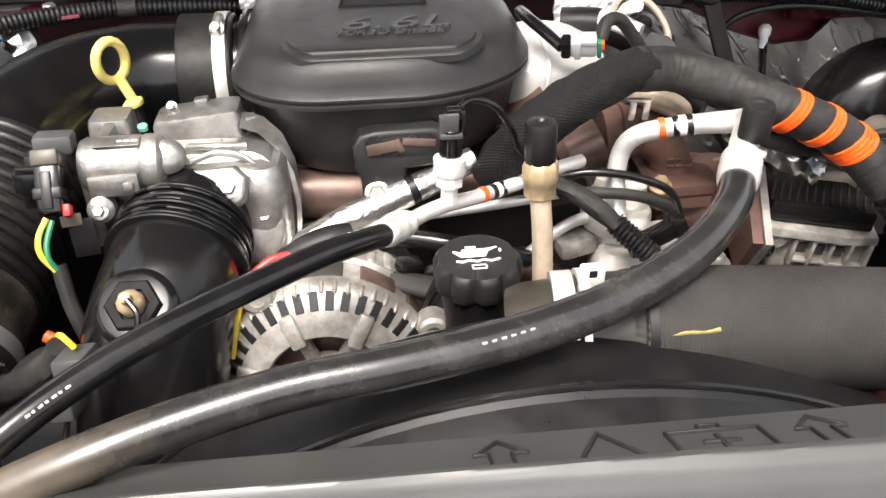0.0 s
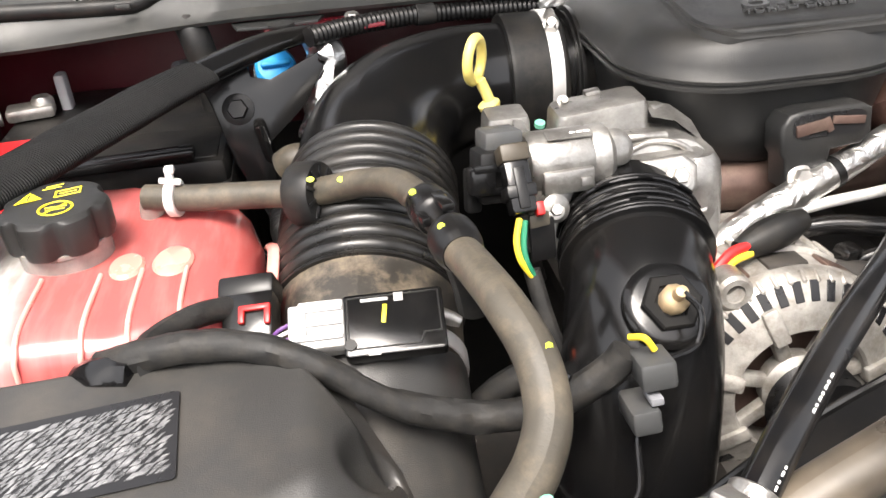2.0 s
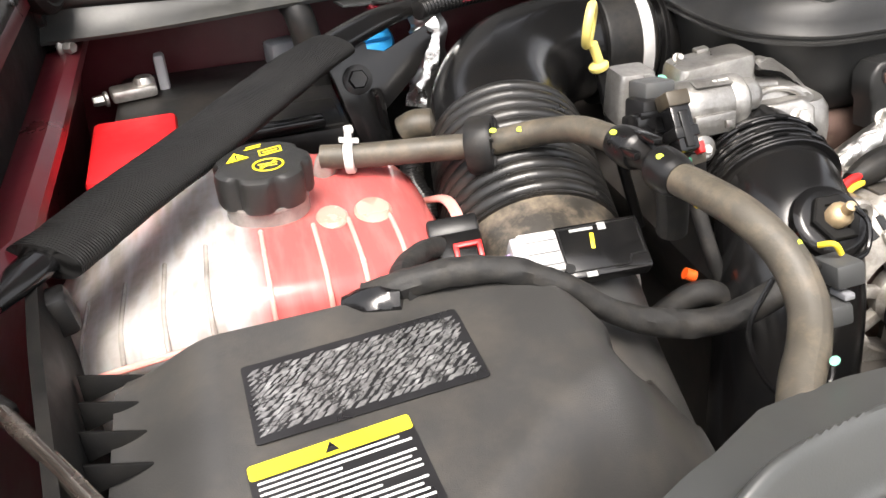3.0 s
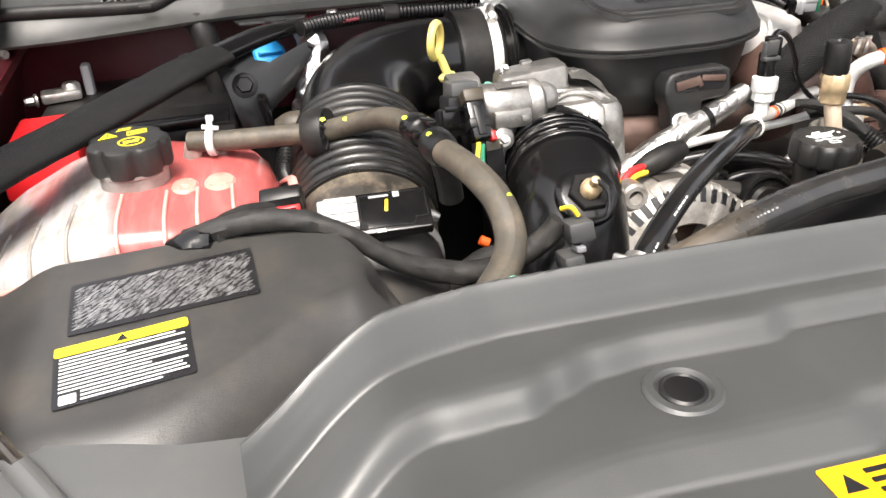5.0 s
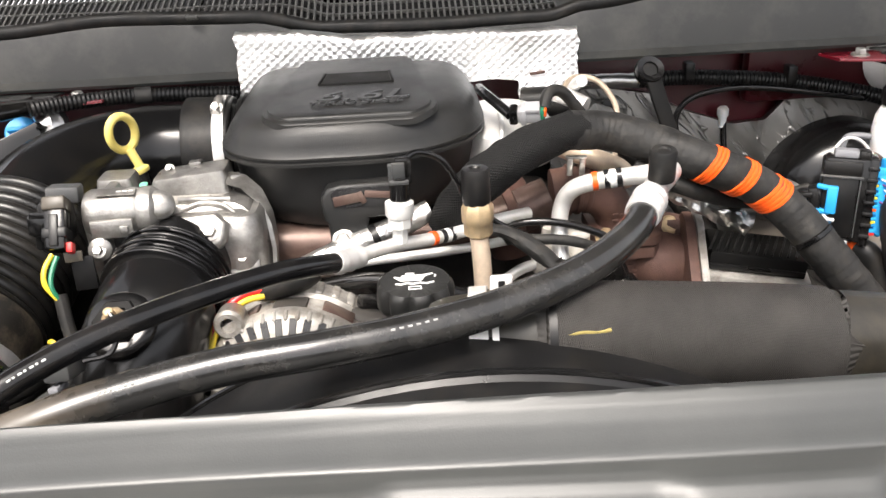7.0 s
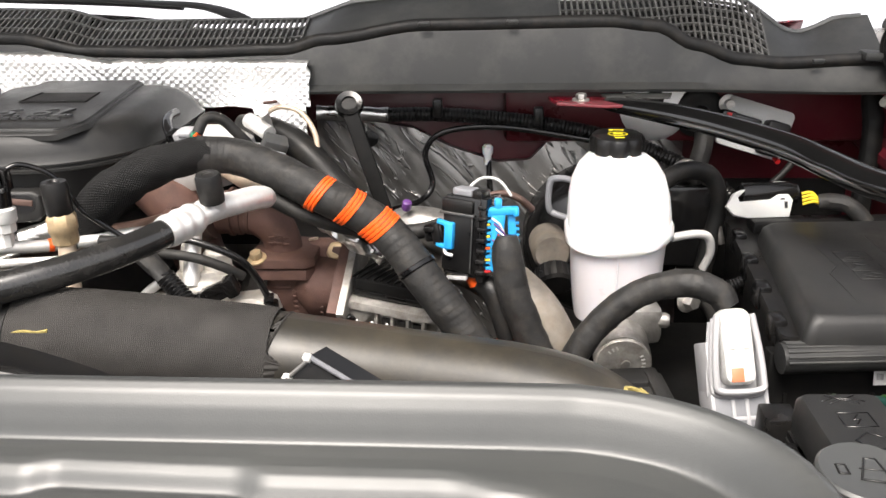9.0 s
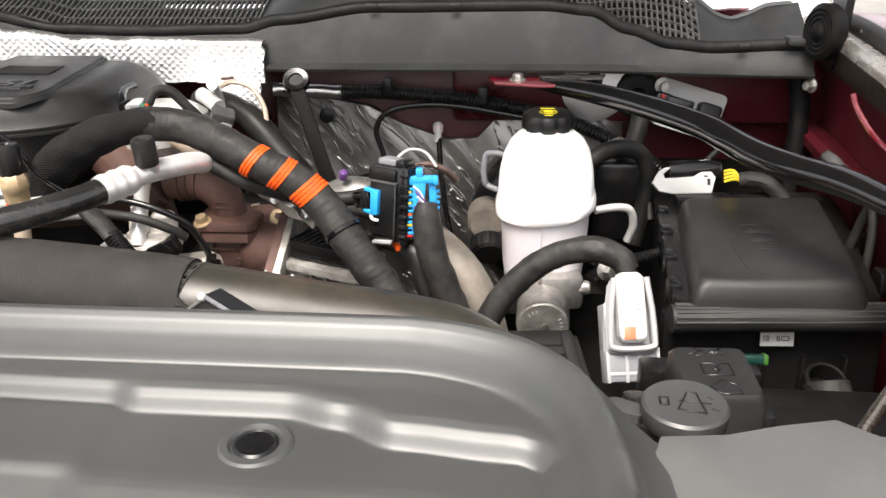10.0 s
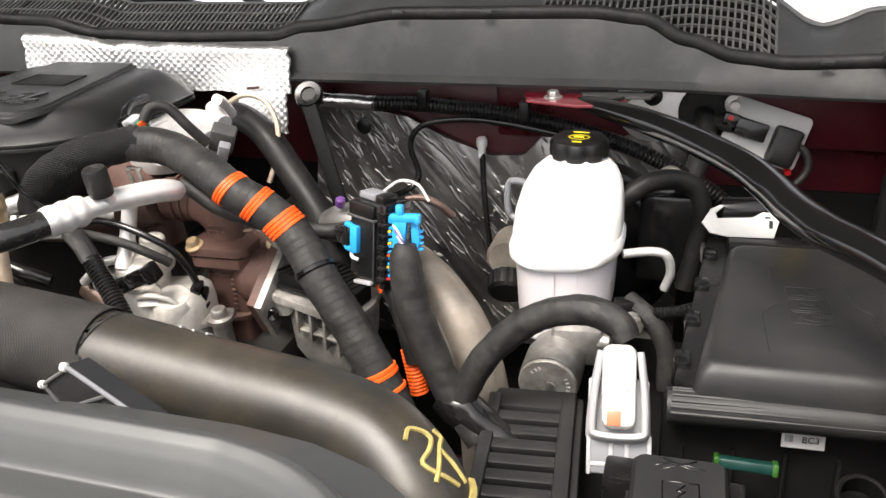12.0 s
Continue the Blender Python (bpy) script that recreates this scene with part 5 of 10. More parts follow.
for k in range(12):
    a = radians(25 + 11 * k)
    fr_ = frame_to(Vector((-0.328, 0.641, 1.2305)) - CA * (0.008 + 0.011 * (k % 3)), CA)
    ring = [fr_ @ Vector((0.0573 * math.cos(a + da), 0.0573 * math.sin(a + da), 0)) for da in (0.0, 0.08, 0.16, 0.16 + 0.10 * random.random())]
    part("collar_lug", tube(ring, 0.0015, 6, 3), "gloss", ce)
nut_axis = (0.0, -0.62, 0.78)
hx = part("sensor_boss", lathe([(0.030, -0.004), (0.030, 0.003), (0.027, 0.006), (0.024, 0.007)], (-0.345, 0.5185, 1.2385), nut_axis, 36), "gloss", ce)
part("hex_nut", lathe([(0.0205, 0.004), (0.0205, 0.011), (0.0190, 0.0125), (0.0125, 0.0125), (0.0115, 0.010)], (-0.345, 0.5185, 1.2385), nut_axis, 6), "deepblack", hx, "large black hexagon nut")
part("sensor_tip", join(lathe([(0.0095, 0.009), (0.0098, 0.018), (0.0075, 0.021), (0.0045, 0.023), (0.0042, 0.031), (0.0028, 0.032)], (-0.345, 0.5185, 1.2385), nut_axis, 10)), "brass", hx, "brass sensor tip with sealant")
part("seam_line", tube([(-0.335, 0.588, 1.2690), (-0.339, 0.572, 1.2595), (-0.343, 0.556, 1.2480)], 0.0011, 6), "gloss", ce)
sw = thing("sensor_cable", (-0.36, 0.47, 1.2), "thin black cable from the sensor tip", "cable")
part("cable", tube([(-0.344, 0.499, 1.262), (-0.336, 0.490, 1.252), (-0.342, 0.479, 1.236), (-0.362, 0.472, 1.234)], 0.0022, 8), "rubber", sw)

# grey connector beside the elbow, hanging on its cable
ac = thing("cable_connector", (-0.38, 0.46, 1.18), "grey two-part cable connector hanging beside the charge elbow", "connector")
part("socket", box((0.022, 0.018, 0.030), plane_pose((-0.375, 0.466, 1.234), (1, -0.05, 0.1), (0.2, 0.25, 1)), 0.003), "dgrey", ac)
part("plug", box((0.018, 0.016, 0.036), plane_pose((-0.384, 0.459, 1.208), (1, -0.05, 0.1), (0.2, 0.25, 1)), 0.003), "dgrey", ac)
part("latch", box((0.008, 0.005, 0.018), plane_pose((-0.378, 0.455, 1.222), (1, -0.05, 0.1), (0.2, 0.25, 1)), 0.001), "grey", ac)
part("yellow_wire", tube([(-0.386, 0.478, 1.250), (-0.380, 0.470, 1.254), (-0.374, 0.468, 1.246)], 0.0022, 8), "yelloww", ac, "yellow wire loop")
part("wire_loop", tube([(-0.387, 0.452, 1.195), (-0.395, 0.43, 1.165), (-0.43, 0.44, 1.16), (-0.445, 0.46, 1.20), (-0.425, 0.47, 1.235)], 0.0022, 8), "rubber", ac)

# ---------------------------------------------------------------- alternator
al = thing("alternator", (-0.215, 0.57, 1.06), "dusty cast aluminium alternator with slotted end housing", "alternator")
AX, AC, AS = Vector((-0.03, -1.0, 0.10)).normalized(), Vector((-0.216, 0.566, 1.118)), 1.36
FA = frame_to(AC, AX) @ Matrix.Scale(AS, 4)


def turned(profile, seg):
    return lathe([(r * AS, z * AS) for r, z in profile], AC, AX, seg)


part("housing", join(turned([(0.060, -0.060), (0.0680, -0.058), (0.0690, -0.034), (0.0660, -0.032), (0.0660, -0.010), (0.0690, -0.008), (0.0685, 0.000), (0.0650, 0.005), (0.0560, 0.0105), (0.0450, 0.0140), (0.0400, 0.0150), (0.0385, 0.0135), (0.0385, -0.045)], 72),
                     turned([(0.062, -0.06), (0.066, -0.062), (0.066, -0.095), (0.055, -0.11), (0.03, -0.113)], 48)), "altcast", al)
part("stator", turned([(0.0384, -0.046), (0.0384, -0.004), (0.015, -0.004)], 48), "bronze", al, "copper-brown windings inside")
for k in range(12):
    m = FA @ Matrix.Rotation(2 * math.pi * k / 12, 4, "Z") @ Matrix.Translation((0.0658, 0, -0.021))
    part("winding_window", box((0.003, 0.024, 0.017), m, 0.002), "bronze" if k % 3 else "block", al, "opening with copper-brown windings")
for k in range(36):
    m = FA @ Matrix.Rotation(2 * math.pi * (k + 0.5) / 36, 4, "Z") @ Matrix.Translation((0.0680, 0, -0.046))
    part("rim_tooth", box((0.005, 0.0055, 0.020), m, 0.0016), "altcast", al)
# black plates on the closed rim stand in for the shade inside its vents
for k in range(40):
    m = FA @ Matrix.Rotation(2 * math.pi * (k + 0.5) / 40, 4, "Z") @ Matrix.Translation((0.0605, 0, 0.0076)) @ Matrix.Rotation(radians(31), 4, "Y")
    part("rim_slot_shade", box((0.0120, 0.0052, 0.0012), m, 0.0004, 1), "blackprint", al, "black plate for the shade in a vent window")
for k in range(52):
    m = FA @ Matrix.Rotation(2 * math.pi * k / 52, 4, "Z") @ Matrix.Translation((0.0662, 0, 0.0015)) @ Matrix.Rotation(radians(62), 4, "Y")
    part("rim_rib", box((0.009, 0.0030, 0.004), m, 0.0010, 1), "altcast", al)
for k in range(7):
    m = FA @ Matrix.Rotation(2 * math.pi * (k + 0.2) / 7, 4, "Z") @ Matrix.Translation((0.0470, 0, 0.0138)) @ Matrix.Rotation(radians(16), 4, "Y")
    part("spoke", box((0.022, 0.0095, 0.005), m, 0.002), "altcast", al)
    m = FA @ Matrix.Rotation(2 * math.pi * (k + 0.2) / 7, 4, "Z") @ Matrix.Translation((0.0290, 0, 0.006))
    part("hub_arm", box((0.026, 0.0085, 0.008), m, 0.002), "altcast", al)
part("hub", turned([(0.0200, 0.000), (0.0210, 0.010), (0.0180, 0.013), (0.0160, 0.022)], 36), "altcast", al)
part("pulley", turned([(0.010, 0.020), (0.024, 0.022), (0.0262, 0.024), (0.0230, 0.027), (0.0262, 0.030), (0.0230, 0.033), (0.0262, 0.036), (0.0230, 0.039), (0.0262, 0.042), (0.0245, 0.046), (0.012, 0.046), (0.010, 0.040)], 40), "black", al, "grooved black belt pulley")
for a, rr in ((122, 0.0735), (25, 0.073), (-70, 0.076), (200, 0.074)):
    m = FA @ Matrix.Rotation(radians(a), 4, "Z") @ Matrix.Translation((rr, 0, -0.004))
    part("mounting_lug", join(lathe([(0.013, -0.012), (0.0145, -0.010), (0.0145, 0.010), (0.012, 0.013), (0.0075, 0.013), (0.0075, -0.012)], m.translation, AX, 20), box((0.02, 0.02, 0.016), m @ Matrix.Translation((-0.008, 0, 0)), 0.004)), "altcast", al)

# ---------------------------------------------------------------- refrigerant hoses and aluminium lines
h2 = thing("refrigerant_hose", (-0.1, 0.4, 1.28), "thick black rubber refrigerant hose with printed dashes and a crimped end", "hose", group="refrigerant hoses")
P2 = [(-0.46, 0.30, 1.200), (-0.41, 0.312, 1.246), (-0.365, 0.323, 1.268), (-0.32, 0.334, 1.280), (-0.28, 0.348, 1.284), (-0.222, 0.364, 1.288), (-0.158, 0.374, 1.290), (-0.09, 0.389, 1.292), (-0.02, 0.416, 1.295),
      (0.04, 0.455, 1.299), (0.083, 0.503, 1.302), (0.106, 0.545, 1.304)]
part("hose", tube(P2, 0.0132, 24, 8), "thickhose", h2)
HS = smooth_path(P2, 12)
for k in range(12):
    i = 44 + k + 30 * (k // 6)
    a, b = Vector(HS[i][:3]), Vector(HS[i + 1][:3])
    c = [a.lerp(b, 0.1) + Vector((0, -0.0088, 0.0096)), a.lerp(b, 0.6) + Vector((0, -0.0088, 0.0096))]
    part("printed_dash", tube(c, 0.0009, 6, 2), "gprint", h2)
part("crimp", tube([(0.100, 0.533, 1.3035, 0.0145), (0.103, 0.539, 1.304, 0.0158), (0.106, 0.545, 1.3042, 0.0146), (0.109, 0.551, 1.3045, 0.0160), (0.112, 0.557, 1.305, 0.0146), (0.115, 0.563, 1.3052, 0.0160), (0.118, 0.569, 1.3054, 0.0140)], seg=24, n=3), "tube", h2, "bright crimped ferrule")
part("line", tube([(0.117, 0.567, 1.305, 0.0110), (0.128, 0.590, 1.306, 0.0115), (0.143, 0.617, 1.304, 0.0120), (0.155, 0.640, 1.301, 0.0122), (0.160, 0.655, 1.296, 0.0115), (0.152, 0.668, 1.290, 0.0105), (0.130, 0.676, 1.286, 0.0095), (0.100, 0.682, 1.281, 0.0090),
                    (0.075, 0.692, 1.270, 0.0090), (0.064, 0.698, 1.250, 0.0090), (0.060, 0.690, 1.220, 0.0090), (0.060, 0.670, 1.185, 0.0095)], seg=20, n=6), "tube", h2, "aluminium line bent back on itself")
for x, c in ((0.0945, "orange"), (0.106, "blackprint"), (0.112, "wprint"), (0.118, "blackprint")):
    y = 0.6835 - (x - 0.0945) * 0.20
    z = 1.2800 + (x - 0.0945) * 0.18
    part("colour_band", tube([(x - 0.0027, y + 0.0004, z - 0.0004), (x + 0.0027, y - 0.0004, z + 0.0004)], 0.0098, 20, 2), c, h2)
part("service_port", tube([(0.131, 0.590, 1.308), (0.1305, 0.584, 1.322)], 0.0095, 16, 2), "tube", h2)
part("port_cap", lathe([(0.0118, 0), (0.0122, 0.004), (0.0122, 0.026), (0.0108, 0.029), (0.006, 0.029), (0.005, 0.0275)], (0.1305, 0.583, 1.3165), (-0.02, -0.12, 1), 20), "matte", h2, "black screw cap on the service port")

h1 = thing("refrigerant_hose", (-0.27, 0.43, 1.28), "slim black refrigerant hose with pale printed dashes and crimped end", "hose", group="refrigerant hoses")
P1 = [(-0.45, 0.270, 1.215), (-0.415, 0.300, 1.255), (-0.385, 0.326, 1.280), (-0.355, 0.353, 1.293), (-0.320, 0.385, 1.2995), (-0.284, 0.417, 1.301), (-0.245, 0.453, 1.298), (-0.205, 0.494, 1.290), (-0.178, 0.524, 1.280), (-0.160, 0.547, 1.271)]
part("hose", tube(P1, 0.0090, 20, 8), "rubber", h1)
HS = smooth_path(P1, 12)
for k in range(14):
    i = 20 + k + 8 * (k // 7)
    a, b = Vector(HS[i][:3]), Vector(HS[i + 1][:3])
    c = [a.lerp(b, 0.1) + Vector((0.0042, -0.0050, 0.0060)), a.lerp(b, 0.55 + 0.25 * (k % 2)) + Vector((0.0042, -0.0050, 0.0060))]
    part("printed_dash", tube(c, 0.0008, 6, 2), "wprint", h1)
part("crimp", tube([(-0.163, 0.543, 1.273, 0.0098), (-0.1595, 0.5485, 1.2705, 0.0110), (-0.156, 0.554, 1.269, 0.0098), (-0.1525, 0.560, 1.267, 0.0110), (-0.149, 0.566, 1.2655, 0.0098), (-0.1455, 0.5715, 1.264, 0.0110), (-0.142, 0.577, 1.262, 0.009)], seg=20, n=3), "tube", h1, "bright crimped ferrule")
part("line", tube([(-0.143, 0.576, 1.2625), (-0.122, 0.602, 1.257), (-0.104, 0.618, 1.253), (-0.085, 0.633, 1.248), (-0.066, 0.647, 1.245), (-0.040, 0.664, 1.243), (-0.005, 0.685, 1.243), (0.03, 0.71, 1.238)], 0.0066, 16), "tube", h1, "slim aluminium line")
for x, c in ((-0.0745, "orange"), (-0.0655, "blackprint"), (-0.0610, "wprint"), (-0.0565, "blackprint")):
    k = (x + 0.085) / 0.019
    y, z = 0.633 + 0.014 * k, 1.248 - 0.003 * k
    part("colour_band", tube([(x - 0.002, y - 0.0015, z + 0.0003), (x + 0.002, y + 0.0015, z - 0.0003)], 0.0073, 16, 2), c, h1)
part("hose_bracket", join(box((0.030, 0.018, 0.006), pose(-0.398, 0.318, 1.284, 0, 30, 40), 0.002), box((0.006, 0.020, 0.030), pose(-0.412, 0.312, 1.270, 0, 20, 40), 0.002)), "alu", h1, "grey metal hose bracket")
part("bracket_band", lathe([(0.0100, -0.007), (0.0112, -0.006), (0.0112, 0.006), (0.0100, 0.007)], (-0.392, 0.321, 1.277), (0.60, 0.55, 0.45), 24), "alu", h1)
ps = part("pressure_sensor", join(lathe([(0.0075, -0.006), (0.0075, 0.008), (0.0115, 0.010), (0.0115, 0.020), (0.009, 0.022)], (-0.106, 0.616, 1.262), (0.03, 0.05, 1), 8), lathe([(0.0125, 0.020), (0.0135, 0.022), (0.0135, 0.034), (0.010, 0.036)], (-0.106, 0.616, 1.262), (0.03, 0.05, 1), 24)), "white", h1, "light metal pressure sensor")
part("sensor_plug", join(lathe([(0.009, 0.034), (0.0095, 0.036), (0.0095, 0.058), (0.0075, 0.060)], (-0.106, 0.616, 1.262), (0.05, 0.08, 1), 14), box((0.013, 0.009, 0.020), pose(-0.1005, 0.622, 1.328), 0.002), box((0.004, 0.012, 0.022), pose(-0.094, 0.621, 1.326), 0.001)), "gloss", ps, "black electric plug")
part("plug_clip", join(box((0.012, 0.004, 0.016), pose(-0.104, 0.6135, 1.328, 6, 0, 0), 0.001), box((0.018, 0.005, 0.004), pose(-0.104, 0.6130, 1.317, 6, 0, 0), 0.001), box((0.005, 0.006, 0.020), pose(-0.111, 0.616, 1.324, 6, 0, 0), 0.001)), "dgrey", ps, "grey locking clip")
sc = thing("sensor_lead", (-0.06, 0.62, 1.25), "thin black lead arching from the pressure sensor", "cable")
part("lead", tube([(-0.099, 0.624, 1.334), (-0.085, 0.634, 1.338), (-0.063, 0.645, 1.325), (-0.048, 0.650, 1.300), (-0.040, 0.655, 1.28), (-0.01, 0.665, 1.25), (0.02, 0.66, 1.235)], 0.0030, 10), "rubber", sc)

# insulated pipe from under the slim hose
ip = thing("insulated_pipe", (-0.18, 0.67, 1.2), "foil-wrapped insulated pipe with a black strap", "pipe")
part("foil_wrap", tube([(-0.255, 0.655, 1.182, 0.0115), (-0.22, 0.660, 1.205, 0.0125), (-0.178, 0.668, 1.221, 0.0135), (-0.135, 0.680, 1.233, 0.0135), (-0.105, 0.688, 1.243, 0.0125), (-0.075, 0.695, 1.255, 0.0110)], seg=20, n=6, wobble=0.08), "foilpipe", ip)
part("strap", tube([(-0.137, 0.6795, 1.2325), (-0.130, 0.6815, 1.2345)], 0.0143, 20, 2), "black", ip)
xo = thing("exhaust_crossover", (-0.10, 0.74, 1.18), "heat-stained brown crossover pipe across the engine", "pipe")
part("pipe", tube([(-0.27, 0.735, 1.205), (-0.22, 0.738, 1.206), (-0.15, 0.735, 1.205), (-0.07, 0.74, 1.205), (0.0, 0.75, 1.215), (0.06, 0.755, 1.235)], 0.025, 24), "bronze", xo)
part("collar", lathe([(0.026, -0.006), (0.029, -0.005), (0.029, 0.005), (0.026, 0.006)], (0.02, 0.7515, 1.220), (1, 0.08, 0.3), 28), "rust", xo)
rp = thing("alternator_cable", (-0.25, 0.61, 1.19), "red and yellow cables under a black rubber boot", "cable")
part("boot", tube([(-0.248, 0.612, 1.213, 0.008), (-0.228, 0.617, 1.217, 0.013), (-0.205, 0.622, 1.222, 0.0135), (-0.188, 0.626, 1.226, 0.009)], seg=16, n=6), "matte", rp)
part("red_cable", tube([(-0.240, 0.610, 1.218), (-0.262, 0.602, 1.215), (-0.285, 0.585, 1.195), (-0.295, 0.56, 1.16)], 0.0042, 10), "redw", rp)
part("yellow_cable", tube([(-0.240, 0.606, 1.213), (-0.262, 0.597, 1.210), (-0.284, 0.580, 1.190), (-0.294, 0.555, 1.155)], 0.0032, 10), "yelloww", rp)

# service valve with brass body
sv = thing("service_valve", (-0.035, 0.6, 1.2), "brass service valve on a tan stem with a black cap", "valve")
part("stem", tube([(-0.033, 0.600, 1.270), (-0.031, 0.592, 1.235), (-0.030, 0.585, 1.190)], 0.0088, 16), "tan", sv)
part("brass_body", lathe([(0.010, 0), (0.0135, 0.003), (0.0135, 0.014), (0.0150, 0.016), (0.0150, 0.030), (0.0125, 0.034)], (-0.033, 0.600, 1.264), (-0.02, 0.02, 1), 8), "brass", sv)
part("screw_cap", lathe([(0.0125, 0), (0.0132, 0.004), (0.0130, 0.030), (0.0118, 0.0335), (0.006, 0.034), (0.004, 0.032)], (-0.034, 0.601, 1.297), (-0.02, 0.02, 1), 22), "black", sv, "black screw cap")

# oil filler
of = thing("oil_filler", (-0.095, 0.521, 1.15), "black lobed oil filler cap with a white oil can symbol", "filler cap")
cap = part("cap", lathe([(0.028, -0.002), (0.0320, 0.001, 1), (0.0335, 0.005, 1), (0.0335, 0.017, 1), (0.0322, 0.021, 0.8), (0.0298, 0.0235, 0.3), (0.0285, 0.0232, 0.0), (0.0, 0.0232)], (-0.095, 0.522, 1.2385), (0, -0.02, 1), 96, lobes=9, lobe_depth=0.13), "grain", of)
CP = plane_pose((-0.095, 0.522, 1.2619), (1, 0, 0), (0, 1, 0.02))
oil = [slab([(-0.012, -0.001), (0.006, -0.001), (0.009, 0.006), (0.016, 0.010), (0.0155, 0.0115), (0.007, 0.009), (-0.011, 0.009), (-0.012, 0.005), (-0.017, 0.008), (-0.018, 0.0065)], 0.0005, CP, 0),
       box((0.008, 0.002, 0.001), CP @ pose(-0.004, 0.0115, 0.0004), 0), box((0.0018, 0.003, 0.001), CP @ pose(0.0175, 0.006, 0.0004), 0)]
for k in range(6):
    oil.append(box((0.0058, 0.0016, 0.001), CP @ pose(-0.0135 + 0.0054 * k, -0.0065 + 0.0008 * (k % 2), 0.0004, 0, 0, 18 if k % 2 else -18), 0))
oil.append(outline_bars([(-0.005, -0.0155), (0.005, -0.0155), (0.005, -0.011), (-0.005, -0.011)], 0.0011, CP, h=0.0004))
part("oil_symbol", join(*oil), "wprint", cap, "white printed oil can symbol", smooth=False)
part("neck", lathe([(0.024, -0.09), (0.025, -0.03), (0.027, -0.01), (0.027, 0.0)], (-0.095, 0.522, 1.2385), (0, 0.05, 1), 32), "black", of)


# ================================================================ driver's side
# ---------------------------------------------------------------- charge tube
ct = thing("charge_tube", (0.25, 0.43, 1.1), "dull olive-grey charge air tube with a woven sleeve and a bend", "pipe")
CT = [(-0.045, 0.452, 1.240), (0.02, 0.447, 1.243), (0.12, 0.442, 1.238), (0.22, 0.440, 1.228), (0.34, 0.440, 1.211), (0.42, 0.437, 1.202), (0.475, 0.425, 1.191), (0.515, 0.398, 1.165), (0.532, 0.376, 1.12), (0.536, 0.366, 1.05), (0.536, 0.362, 0.96)]
part("bare_tube", tube(CT, 0.0405, 40, 8), "chargetube", ct)
part("woven_sleeve", tube([(0.005, 0.4475, 1.243, 0.0415), (0.01, 0.447, 1.243, 0.0428), (0.06, 0.445, 1.2415, 0.0430), (0.12, 0.442, 1.238, 0.0430), (0.18, 0.441, 1.2325, 0.0430), (0.217, 0.440, 1.2283, 0.0432), (0.221, 0.440, 1.228, 0.0412)], seg=40, n=8), "sleeve", ct, "dark grey woven protective sleeve")
SP = smooth_path(CT, 10)


def on_tube(s, ang, r=0.0408):
    """A point on the charge tube's skin: s along its path's points, ang round it from the top towards the front."""
    i = int(min(max(s * (len(SP) - 1), 1), len(SP) - 2))
    d = Vector(SP[i + 1][:3] - SP[i - 1][:3]).normalized()
    up = (Vector((0, 0, 1)) - d * d.z).normalized() if abs(d.z) < 0.85 else (Vector((0.7, -0.3, 0)) - d * d.dot(Vector((0.7, -0.3, 0)))).normalized()
    sd = d.cross(up)
    return Vector(SP[i][:3]) + up * (r * math.cos(ang)) - sd * (-r * math.sin(ang))


def chalk(strokes, name, mat, w=0.0013):
    return part(name, join(*[tube([on_tube(s, a) for s, a in st], w, 6, 4) for st in strokes]), mat, ct)


chalk([[(0.640, 0.10), (0.632, -0.10), (0.640, -0.35), (0.655, -0.40), (0.668, -0.22), (0.672, 0.02), (0.690, -0.30), (0.700, -0.50)], [(0.640, -0.62), (0.652, -0.72), (0.668, -0.50), (0.684, -0.22), (0.690, -0.05)], [(0.668, -0.45), (0.684, -0.62), (0.702, -0.75)]], "chalk_mark", "chalk", 0.0021)
chalk([[(0.700, -1.10), (0.715, -0.95), (0.728, -0.70)]], "chalk_mark", "chalk", 0.0042)
part("chalk_mark", tube([(0.014, 0.4130, 1.2650), (0.024, 0.4125, 1.2668), (0.036, 0.4125, 1.2664), (0.046, 0.4118, 1.2675)], 0.0027, 6, 4, squash=0.5), "chalk", ct, "yellow paint-pen dash")
for k, (s, hh) in enumerate(((0.352, 0.10), (0.360, 0.13), (0.368, 0.12), (0.376, 0.13))):
    part("stamped_mark", tube([on_tube(s, -0.62 - hh), on_tube(s, -0.62 + hh)], 0.0013, 6, 2), "gprint", ct)
part("strap", tube([(0.004, 0.4475, 1.243), (0.010, 0.447, 1.243)], 0.0437, 40, 2), "black", ct, "black tie strap")
tc_ = part("tube_clamp", tube([(-0.052, 0.453, 1.2395), (-0.038, 0.4515, 1.2405)], 0.0435, 40, 2), "tube", ct, "steel clamp at the tube's end")
part("clamp_lug", join(box((0.017, 0.006, 0.018), pose(-0.030, 0.448, 1.290), 0.002), box((0.006, 0.014, 0.012), pose(-0.036, 0.442, 1.283), 0.001)), "white", tc_, "white clamp lug with a hole")
# black block through the solid lug, for the shade in its hole
part("lug_hole_shade", box((0.006, 0.0066, 0.006), pose(-0.030, 0.448, 1.293), 0.001), "blackprint", tc_)
part("clamp_band", tube([(-0.036, 0.4515, 1.2405), (-0.031, 0.451, 1.2407)], 0.0445, 40, 2), "tube", tc_)
part("port", tube([(-0.080, 0.458, 1.235, 0.034), (-0.068, 0.456, 1.237, 0.0375), (-0.045, 0.452, 1.240, 0.039)], seg=32), "chargetube", ct, "dull cast port under the clamp")
lb = thing("bar_code_label", (-0.055, 0.43, 1.21), "white label with a large letter and bars on the tube's end", "label")
